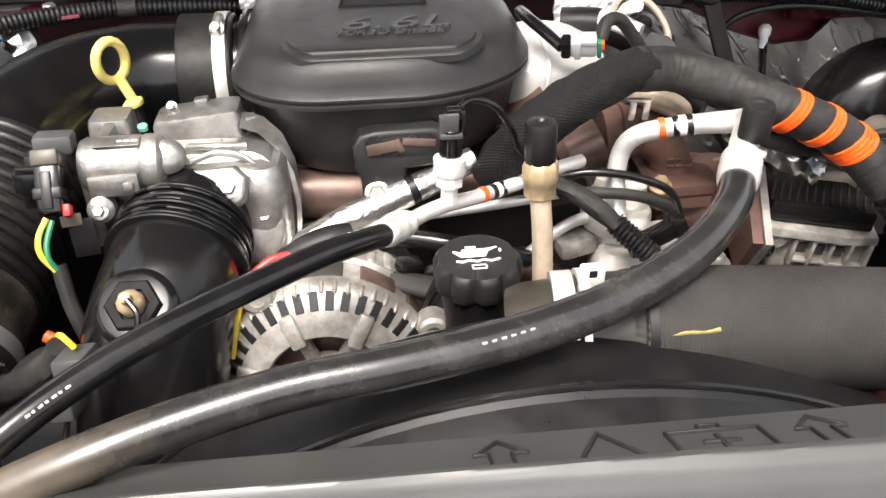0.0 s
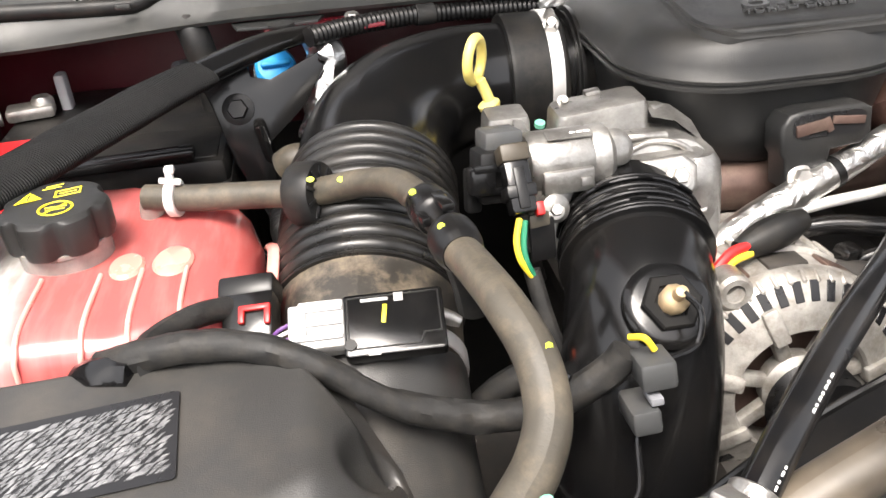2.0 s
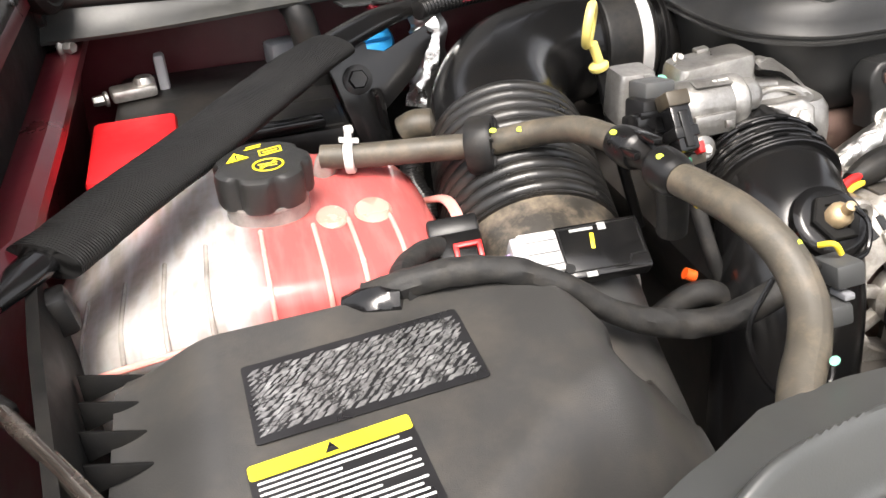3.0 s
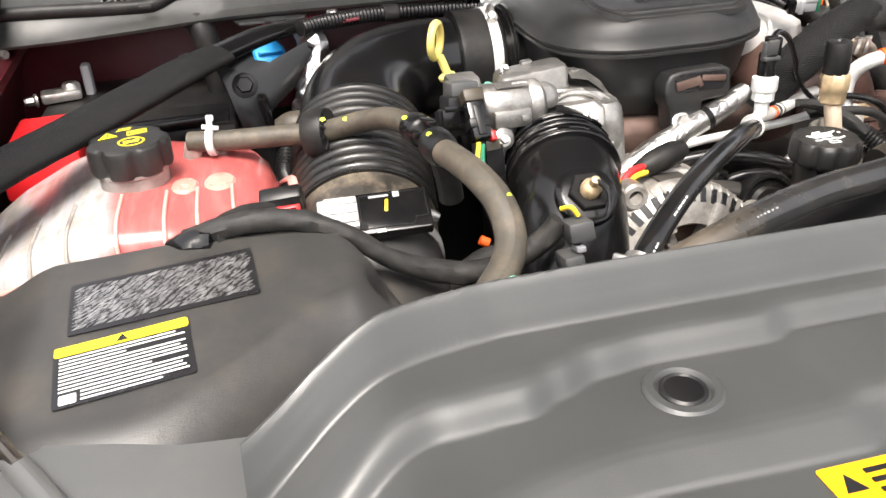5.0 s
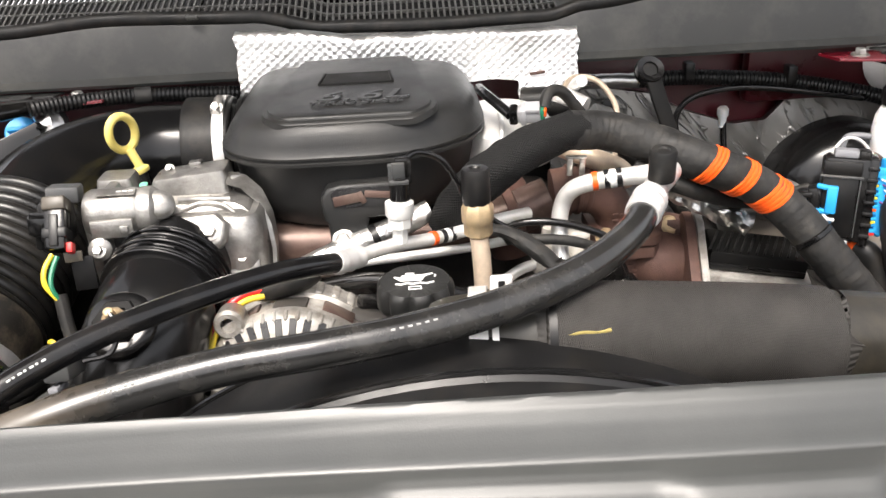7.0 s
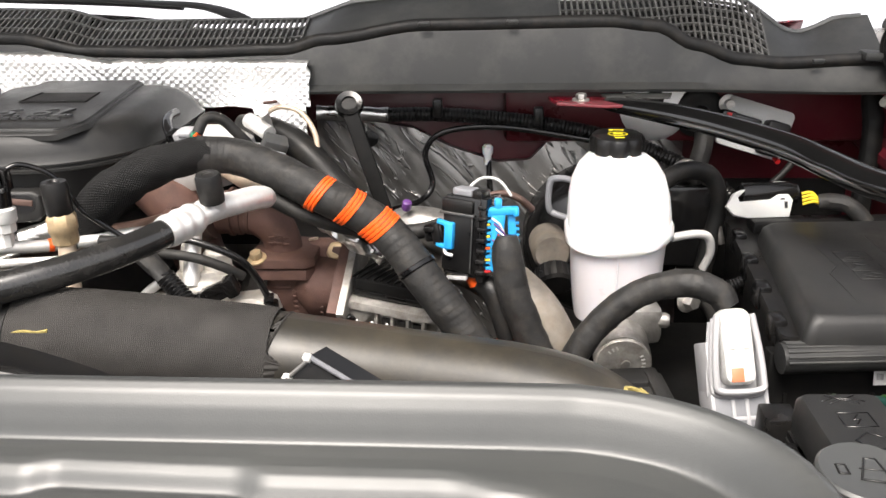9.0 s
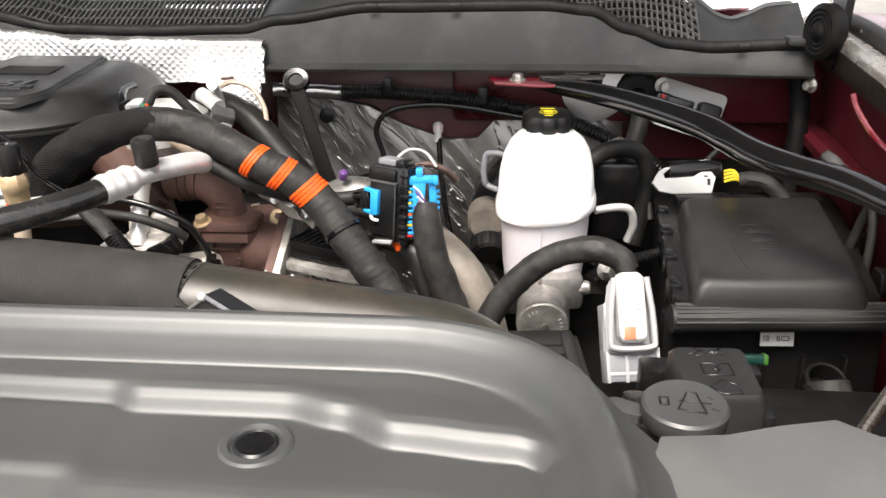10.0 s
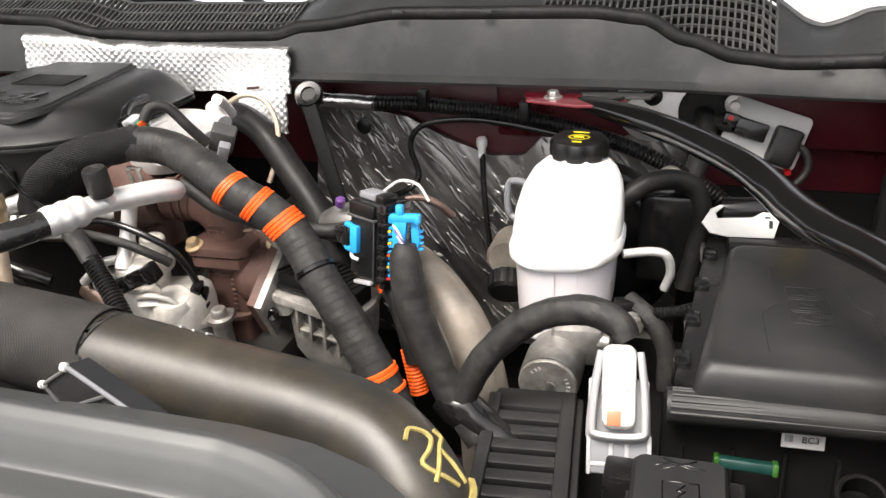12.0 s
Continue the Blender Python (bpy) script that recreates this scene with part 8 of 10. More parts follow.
part("cap_symbol", join(print_ring(0.0118, 0.0022, pose(0.556, 0.907, 1.2963), 0.75), box((0.012, 0.006, 0.001), pose(0.556, 0.907, 1.2966), 0.0003), box((0.020, 0.0025, 0.001), pose(0.556, 0.926, 1.2963), 0.0003), box((0.012, 0.0025, 0.001), pose(0.556, 0.886, 1.2968), 0.0003)), "yprint", cp_, "yellow printed warning symbol", smooth=False)

part("handle_loop", tube([(0.500, 0.885, 1.240, 0.0040), (0.486, 0.895, 1.240, 0.0042), (0.4725, 0.900, 1.236, 0.0044), (0.4690, 0.900, 1.218, 0.0044), (0.4700, 0.900, 1.198, 0.0044), (0.476, 0.900, 1.190, 0.0044), (0.500, 0.885, 1.186, 0.0040)], seg=12), "grey", bm_, "grey loop at the back of the reservoir")
mcy = thing("brake_master_cylinder", (0.55, 0.78, 1.03), "grey cast aluminium brake master cylinder", "master cylinder")
part("barrel", lathe([(0.026, -0.004), (0.0335, -0.002), (0.0345, 0.002), (0.0345, 0.040), (0.030, 0.048), (0.030, 0.20)], (0.553, 0.730, 1.064), (0.02, 1, 0.06), 36), "alu", mcy)
part("end_face", lathe([(0.0335, -0.004), (0.0335, -0.007), (0.0320, -0.0085), (0.0, -0.0085)], (0.553, 0.730, 1.064), (0.02, 1, 0.06), 40), "altcast", mcy, "flat machined end face")
for k in range(7):
    part("stamped_print", box((0.0022, 0.0008, 0.0045), frame_to((0.553, 0.7215, 1.0635), (0.02, 1, 0.06)) @ Matrix.Rotation(radians((150 if k < 4 else 350) + 13 * k), 4, "Z") @ Matrix.Translation((0.0235, 0, -0.0002)) @ pose(0, 0, 0, 90, 0, 90), 0.0003), "tube", mcy)
part("end_plug", lathe([(0.0055, -0.0080), (0.0055, -0.0105), (0.002, -0.0105)], (0.556, 0.730, 1.064), (0.02, 1, 0.06), 14), "zinc", mcy)
part("neck", box((0.06, 0.06, 0.05), pose(0.575, 0.80, 1.085, 0, 0, 6), 0.01), "alu", mcy)
part("outlet", lathe([(0.009, 0), (0.010, 0.004), (0.010, 0.02), (0.007, 0.024)], (0.592, 0.785, 1.09), (1, -0.2, 0.1), 8), "zinc", mcy)
part("booster", lathe([(0.05, 0), (0.10, 0.02), (0.12, 0.05), (0.12, 0.10)], (0.56, 0.985, 1.09), (0, 1, 0), 40), "gloss", mcy, "black vacuum booster drum")
part("brake_line", tube([(0.620, 0.83, 1.183), (0.650, 0.84, 1.184), (0.668, 0.845, 1.178), (0.674, 0.85, 1.155), (0.668, 0.855, 1.13)], 0.0054, 12), "tube", mcy, "bright bent brake line")
part("brake_line", tube([(0.650, 0.985, 1.228), (0.662, 0.982, 1.236), (0.674, 0.975, 1.232), (0.688, 0.962, 1.21), (0.702, 0.95, 1.175), (0.712, 0.94, 1.13)], 0.0046, 12), "alu", mcy)
part("fluid_hose", tube([(0.600, 0.915, 1.205), (0.625, 0.93, 1.225), (0.655, 0.945, 1.235), (0.69, 0.955, 1.225), (0.705, 0.955, 1.19), (0.70, 0.95, 1.14), (0.69, 0.94, 1.09)], 0.0125, 18), "matte", mcy, "black fluid hose")
sol = thing("solenoid_canister", (0.47, 0.89, 1.08), "dark metal canister with a ribbed cap beside the reservoir", "canister")
part("can", lathe([(0.020, -0.03), (0.026, -0.026), (0.026, 0.03), (0.022, 0.036)], (0.472, 0.900, 1.142), (0.05, -0.9, 0.1), 28), "steel", sol)
part("ribbed_cap", lathe([(0.024, 0.034), (0.026, 0.036, 1), (0.026, 0.056, 1), (0.022, 0.060)], (0.472, 0.900, 1.137), (0.1, -0.8, -0.5), 60, lobes=20, lobe_depth=0.08), "black", sol)
lv = thing("line_valve_block", (0.66, 0.86, 1.05), "dark valve block with brake line nuts", "valve block")
part("block", box((0.075, 0.05, 0.12), pose(0.665, 0.975, 1.15), 0.006), "gloss", lv)
part("nut", hexbolt((0.635, 0.79, 1.115), (0.5, -0.8, 0.2), 0.010, 0.012), "zinc", lv)
part("plug", box((0.03, 0.02, 0.02), pose(0.63, 0.81, 1.125, 0, 0, 20), 0.003), "black", lv)
part("taped_lead", tube([(0.63, 0.82, 1.13), (0.655, 0.80, 1.12), (0.675, 0.79, 1.09), (0.68, 0.78, 1.04)], 0.011, 14, wobble=0.1), "tape", lv)
part("conduit", tube([(0.66, 0.80, 1.125), (0.69, 0.80, 1.132), (0.71, 0.805, 1.138)], 0.007, 12, ripple=(0.004, 0.2)), "black", lv)

# ---------------------------------------------------------------- fuse box
fx = thing("fuse_box", (0.81, 0.76, 1.0), "black plastic fuse box with a moulded lid and symbols", "fuse box")


def quad_ring(z, a, b, c, d, r=0.012, n=4):
    """A ring through four plan corners, rounded."""
    pts, out = [Vector((*p, z)) for p in (a, b, c, d)], []
    for i in range(4):
        p, q, s = pts[i], pts[i - 1], pts[(i + 1) % 4]
        u, v = (q - p).normalized() * r, (s - p).normalized() * r
        for k in range(n + 1):
            t = k / n
            out.append(p + u * (1 - t) ** 2 + v * t**2)
    return out


def inset(q, d):
    c = Vector((sum(p[0] for p in q) / 4, sum(p[1] for p in q) / 4))
    return [tuple(Vector(p) + (c - Vector(p)).normalized() * d) for p in q]


FB = [(0.690, 0.606), (0.908, 0.618), (0.968, 0.955), (0.716, 0.942)]
part("tray", loft([quad_ring(0.98, *inset(FB, 0.01)), quad_ring(1.150, *FB), quad_ring(1.160, *inset(FB, -0.004)), quad_ring(1.166, *inset(FB, -0.002))]), "black", fx)
LD = [(0.708, 0.592), (0.884, 0.598), (0.918, 0.872), (0.738, 0.862)]
lid = part("lid", loft([quad_ring(1.160, *inset(LD, -0.008)), quad_ring(1.172, *inset(LD, -0.006)), quad_ring(1.186, *inset(LD, -0.001)), quad_ring(1.193, *inset(LD, 0.006), 0.016), quad_ring(1.1945, *inset(LD, 0.012), 0.016)]), "grain", fx, "grained black lid")
FM = plane_pose((0.808, 0.72, 1.1946), (1, 0.05, 0), (0.1, 1, 0))
for k, ic_ in enumerate(([(-0.012, -0.006), (0.0, 0.007), (0.012, -0.006)], [(-0.010, -0.006), (-0.010, 0.006), (0.0, 0.0), (0.010, 0.006), (0.010, -0.006)], [(-0.012, 0.0), (0.0, 0.006), (0.012, 0.0), (0.0, -0.006)])):
    mm = FM @ Matrix.Translation((0.0, 0.028 - 0.026 * k, 0))
    part("embossed_border", outline_bars([(-0.018, -0.011), (0.018, -0.011), (0.018, 0.011), (-0.018, 0.011)], 0.0012, mm, h=0.0006), "grain", lid)
    part("embossed_symbol", outline_bars(ic_, 0.0014, mm, h=0.0006), "grain", lid)
part("lid_crease", outline_bars([(-0.045, -0.09), (-0.045, -0.02), (-0.03, 0.0), (-0.03, 0.09)], 0.0014, FM, False, 0.0006), "grain", lid)
part("lid_crease", outline_bars([(0.055, -0.075), (0.055, -0.01), (0.04, 0.01), (0.04, 0.09)], 0.0014, FM, False, 0.0006), "grain", lid)
fr = part("front_rail", tube([(0.684, 0.590, 1.150), (0.76, 0.594, 1.152), (0.84, 0.598, 1.153), (0.914, 0.603, 1.152)], 0.0165, 20, squash=0.95), "grain", fx, "fluted front rail")
for k in range(6):
    a = radians(12 + 20 * k)
    part("rail_flute", tube([(0.688, 0.590 - 0.0164 * math.cos(a), 1.150 + 0.0156 * math.sin(a)), (0.910, 0.603 - 0.0164 * math.cos(a), 1.152 + 0.0156 * math.sin(a))], 0.0016, 6, 2), "cowl", fr)
for k in range(4):
    part("lid_clip", box((0.016, 0.026, 0.03), pose(0.694 + 0.0075 * k, 0.64 + 0.08 * k, 1.158), 0.004), "gloss", fx)
part("lid_clip", box((0.016, 0.026, 0.03), pose(0.934, 0.68, 1.158), 0.004), "gloss", fx)
part("lid_clip", box((0.016, 0.026, 0.03), pose(0.95, 0.80, 1.158), 0.004), "gloss", fx)
part("rear_shelf", box((0.20, 0.03, 0.016), pose(0.835, 0.905, 1.174, 0, 0, 3), 0.004), "black", fx)
lbl = part("code_label", box((0.036, 0.0012, 0.016), pose(0.802, 0.6025, 1.1225, -12, 0, 3), 0.0002), "white", fx, "white code label", smooth=False)
part("code_text", lettering("BC3", 0.0085, plane_pose((0.808, 0.6014, 1.1235), (1, 0.05, 0), (0, 0.2, 1)), 0.0002), "blackprint", lbl)
part("code_square", box((0.007, 0.001, 0.007), pose(0.790, 0.6016, 1.1235, -12, 0, 3), 0), "gprint", lbl)
part("front_wall", box((0.24, 0.02, 0.17), pose(0.80, 0.618, 1.06, -4, 0, 3), 0.004), "deepblack", fx)
for k in range(5):
    part("wall_rib", box((0.004, 0.012, 0.12), pose(0.70 + 0.045 * k, 0.605, 1.04, -4, 0, 3), 0.001), "deepblack", fx)
ec = thing("module_connector", (0.74, 0.93, 1.2), "white and black connector with yellow wires behind the fuse box", "connector")
EM_ = plane_pose((0.750, 0.918, 1.196), (1, 0.05, 0.02), (0.02, 0.45, 1))
wl = part("white_lever", slab([(-0.046, -0.002), (-0.036, -0.014), (-0.022, -0.017), (-0.018, -0.018), (0.036, -0.018), (0.042, 0.004), (0.036, 0.013), (0.022, 0.013), (0.012, 0.006), (-0.028, 0.004), (-0.030, 0.010), (-0.022, 0.017), (-0.020, 0.020), (-0.026, 0.020), (-0.036, 0.015)], 0.007, EM_, 0.0015), "white", ec, "white lever")
# black plates on the uncut lever, for its slots' shade
part("lever_slot_shade", box((0.004, 0.009, 0.0012), EM_ @ pose(0.032, -0.002, 0.0072), 0), "blackprint", wl)
part("lever_slot_shade", box((0.006, 0.002, 0.0012), EM_ @ pose(0.028, 0.006, 0.0072), 0), "blackprint", wl)
part("black_body", lathe([(0.012, -0.036), (0.0165, -0.033), (0.0170, 0.030), (0.0135, 0.036), (0.0135, 0.040)], EM_ @ Vector((0.012, 0.014, -0.010)), EM_.to_3x3() @ Vector((1, 0, 0)), 24), "gloss", ec)
part("white_tab", box((0.022, 0.007, 0.010), EM_ @ pose(0.030, 0.027, -0.008), 0.003), "white", ec)
part("yellow_wires", join(*[tube([(0.802, 0.908 + 0.003 * k, 1.200 + 0.004 * k), (0.815, 0.907 + 0.003 * k, 1.204 + 0.003 * k), (0.829, 0.912, 1.198)], 0.0019, 6) for k in range(4)]), "yelloww", ec)
part("loom", tube([(0.825, 0.915, 1.200), (0.84, 0.91, 1.203), (0.86, 0.90, 1.20), (0.88, 0.89, 1.18)], 0.011, 14, wobble=0.1), "tape", ec)

# ---------------------------------------------------------------- relay cover, big connector, washer filler, vents
rl = thing("relay_box", (0.7, 0.44, 1.1), "black relay box with embossed warning symbols on its lid", "relay box")
RL = [(0.664, 0.396), (0.735, 0.401), (0.734, 0.490), (0.662, 0.488)]
part("base", loft([quad_ring(1.06, *RL, 0.006), quad_ring(1.13, *inset(RL, -0.005), 0.006), quad_ring(1.140, *inset(RL, -0.005), 0.006)]), "black", rl)
rld = part("lid", loft([quad_ring(1.128, *inset(RL, -0.006), 0.006), quad_ring(1.133, *inset(RL, -0.0065), 0.006), quad_ring(1.136, *inset(RL, -0.001), 0.006), quad_ring(1.170, *inset(RL, 0.001), 0.008), quad_ring(1.1755, *inset(RL, 0.006), 0.008)]), "grain", rl)
RM = plane_pose((0.700, 0.442, 1.1757), (1, 0.05, 0), (-0.01, 1, 0))
part("embossed_symbol", join(outline_bars([(-0.012, 0.028), (0.012, 0.040)], 0.0016, RM, False, 0.0005), outline_bars([(-0.012, 0.040), (0.012, 0.028)], 0.0016, RM, False, 0.0005), outline_bars([(-0.018, 0.031), (-0.006, 0.037), (0.018, 0.031)], 0.0012, RM, False, 0.0005)), "gloss", rld)
part("embossed_symbol", join(outline_bars([(-0.013, -0.006), (0.013, -0.006), (0.013, 0.014), (-0.013, 0.014)], 0.0014, RM, True, 0.0005), outline_bars([(0.003, 0.011), (-0.003, 0.004), (0.003, 0.004), (-0.003, -0.003)], 0.0014, RM, False, 0.0005)), "gloss", rld)
part("embossed_symbol", join(outline_bars([(-0.013, -0.024), (-0.006, -0.036), (0.012, -0.036), (0.012, -0.022), (0.0, -0.014)], 0.0016, RM, True, 0.0005)), "gloss", rld)
part("side_box", box((0.05, 0.06, 0.05), pose(0.645, 0.435, 1.115), 0.005), "black", rl)
part("step_block", box((0.03, 0.03, 0.04), pose(0.655, 0.495, 1.13), 0.003), "black", rl)
part("side_clip", box((0.012, 0.02, 0.03), pose(0.741, 0.475, 1.145), 0.002), "black", rl)
part("side_clip", box((0.012, 0.02, 0.03), pose(0.741, 0.42, 1.135), 0.002), "black", rl)
gc = thing("lever_connector", (0.64, 0.6, 1.05), "light grey lever connector with an orange lock", "connector")
GM = plane_pose((0.641, 0.597, 1.142), (1, 0.10, 0.02), (0.10, 0.62, 1))
part("white_lever", loft([[GM @ Vector((px * k, 0.014 + py * k2, z)) for px, py in rounded(0.031, 0.076, 0.009, 4)] for k, k2, z in ((0.96, 0.98, -0.004), (1.0, 1.0, 0.004), (1.0, 1.0, 0.014), (0.92, 0.96, 0.020), (0.74, 0.90, 0.022))]), "white", gc, "white lever arm")
part("lever_ridge", box((0.006, 0.030, 0.004), GM @ pose(-0.007, 0.026, 0.022), 0.001), "white", gc)
part("lever_ridge", box((0.006, 0.030, 0.004), GM @ pose(0.007, 0.026, 0.022), 0.001), "white", gc)
hoop = [(-0.0165, 0.046), (-0.0215, 0.010), (-0.0235, -0.020), (-0.021, -0.029), (0.0, -0.031), (0.021, -0.029), (0.0235, -0.020), (0.0225, 0.010), (0.0185, 0.046)]
for k in range(3):
    part("hoop_rail", tube([GM @ Vector((x * (1 + 0.05 * k), y - 0.003 * k, 0.0145 - 0.0085 * k)) for x, y in hoop], 0.0034, 10, 4, squash=1.2), "lgrey", gc, "light grey hoop of the lever")
for sx in (-1, 1):
    part("side_wall", box((0.005, 0.064, 0.040), GM @ pose(sx * 0.0250, -0.012, -0.016), 0.002), "lgrey", gc)
part("orange_lock", box((0.013, 0.014, 0.004), GM @ pose(-0.004, -0.014, 0.0205), 0.001), "orangepale", gc, "orange lock tab")
part("core", box((0.044, 0.052, 0.030), GM @ pose(0, -0.006, -0.014), 0.003), "lgrey", gc)
sk = part("grey_socket", box((0.056, 0.036, 0.034), GM @ pose(0.001, -0.048, -0.012), 0.003), "grey", gc, "grey socket half")
for x_ in (-0.026, -0.006, 0.008, 0.028):
    part("socket_rib", box((0.004, 0.037, 0.037), GM @ pose(x_, -0.048, -0.012), 0.001), "lgrey", sk)
for y_ in (-0.032, -0.057):
    part("socket_band", box((0.057, 0.004, 0.0365), GM @ pose(0.001, y_, -0.012), 0.001), "lgrey", sk)
part("white_insert", box((0.014, 0.003, 0.037), GM @ pose(0.001, -0.036, -0.0115), 0.0005), "white", sk)
wf = thing("washer_filler", (0.64, 0.3, 1.1), "black washer fluid filler cap with an embossed symbol", "filler cap")
wc = part("cap", lathe([(0.029, -0.012), (0.0305, -0.010), (0.0315, -0.002), (0.0310, 0.003), (0.029, 0.005), (0.0275, 0.0045), (0.0, 0.0045)], (0.641, 0.300, 1.230), (0, -0.02, 1), 44), "cover", wf)
WM = plane_pose((0.641, 0.300, 1.2346), (1, -0.05, 0), (0.05, 1, 0.0))
part("washer_symbol", join(outline_bars([(-0.006, -0.009), (0.013, -0.012), (0.009, 0.013), (0.002, 0.013)], 0.0016, WM, True, 0.0006), outline_bars([(-0.004, 0.002), (0.018, 0.0)], 0.0012, WM, False, 0.0006), outline_bars([(-0.018, 0.005), (-0.012, 0.005), (-0.012, -0.004), (-0.018, -0.004)], 0.0016, WM, True, 0.0006),
                           outline_bars([(0.017, 0.008), (0.020, 0.006)], 0.0012, WM, False, 0.0006), outline_bars([(0.018, -0.006), (0.022, -0.008)], 0.0012, WM, False, 0.0006)), "black", wc)
part("tab", slab(rounded(0.030, 0.018, 0.008), 0.008, pose(0.600, 0.311, 1.215, 0, 8, -12), 0.002), "cover", wf)
part("neck", lathe([(0.022, -0.12), (0.024, -0.03), (0.027, -0.012)], (0.641, 0.300, 1.230), (0, 0.0, 1), 30), "black", wf)
vt = thing("slotted_vent_cover", (0.55, 0.6, 1.0), "black slotted plastic vent cover beside the charge tube", "vent cover")
VT = plane_pose((0.550, 0.606, 1.060), (1, 0.10, 0.0), (0.02, 1, 0.0))
part("side_rail", box((0.014, 0.19, 0.018), VT @ pose(-0.040, -0.005, 0), 0.003), "grain", vt)
part("side_rail", box((0.016, 0.20, 0.018), VT @ pose(0.040, -0.005, 0), 0.003), "grain", vt)
part("head_plate", box((0.09, 0.035, 0.014), VT @ pose(0.004, 0.085, 0.0), 0.004), "grain", vt)
for k in range(7):
    part("slat", box((0.080, 0.0150, 0.010), VT @ pose(0, 0.055 - 0.0240 * k, 0, 4), 0.002), "grain", vt)
part("skirt", box((0.012, 0.2, 0.10), VT @ pose(0.050, 0, -0.05), 0.003), "grain", vt)
lo = thing("lower_tray", (0.8, 0.45, 0.95), "black plastic trays and covers deep beside the fuse box", "tray")
part("tray", box((0.20, 0.15, 0.16), pose(0.83, 0.47, 1.02), 0.01), "deepblack", lo)
part("tray_top", box((0.13, 0.10, 0.02), pose(0.80, 0.425, 1.11, 4, 0, 0), 0.006), "deepblack", lo)
part("tray_top", box((0.06, 0.09, 0.05), pose(0.865, 0.41, 1.085), 0.012), "deepblack", lo)
part("low_floor", box((0.36, 0.6, 0.04), pose(0.74, 0.68, 0.97), 0.01), "deepblack", lo)
gr = part("green_relay", box((0.046, 0.012, 0.009), pose(0.752, 0.552, 1.126, -20, 0, 0), 0.002), "tealrelay", lo, "dark green relay with lime ends")
for x_ in (0.7285, 0.7755):
    part("relay_end", box((0.005, 0.014, 0.011), pose(x_, 0.552, 1.126, -20, 0, 0), 0.0015), "limeplastic", gr, "lime green end")
part("big_hose", tube([(0.852, 0.575, 1.088, 0.022), (0.855, 0.555, 1.06, 0.024), (0.86, 0.535, 1.02, 0.025), (0.86, 0.52, 0.96, 0.025)], seg=24, wobble=0.08), "tape", lo)
part("hose_collar", lathe([(0.022, -0.004), (0.0245, 0), (0.022, 0.004)], (0.851, 0.575, 1.080), (0.05, -0.4, -1), 26), "deepblack", lo)
part("bracket_lug", join(box((0.020, 0.012, 0.060), pose(0.918, 0.480, 1.095, -12, 0, 6), 0.004), lathe([(0.016, -0.01), (0.019, -0.006), (0.019, 0.004), (0.012, 0.010)], (0.917, 0.462, 1.07), (0, -0.5, 1), 20), box((0.012, 0.010, 0.022), pose(0.921, 0.486, 1.130, -6, 0, 6), 0.004)), "altcast", lo, "tan cast lug")
part("ribbed_duct", tube([(0.772, 0.392, 1.120, 0.020), (0.800, 0.400, 1.112, 0.022), (0.835, 0.410, 1.098, 0.022)], seg=20, ripple=(0.010, 0.10)), "matte", lo)
part("box_lid", box((0.10, 0.06, 0.030), pose(0.868, 0.385, 1.098, 6, 4, 8), 0.008), "grain", lo)
part("hose_head", lathe([(0.021, -0.02), (0.0225, -0.012), (0.0225, 0.002), (0.020, 0.005), (0.018, 0.003), (0.017, -0.02)], (0.852, 0.580, 1.086), (0.05, -0.45, 1), 26), "deepblack", lo, "dusty black hose collar")


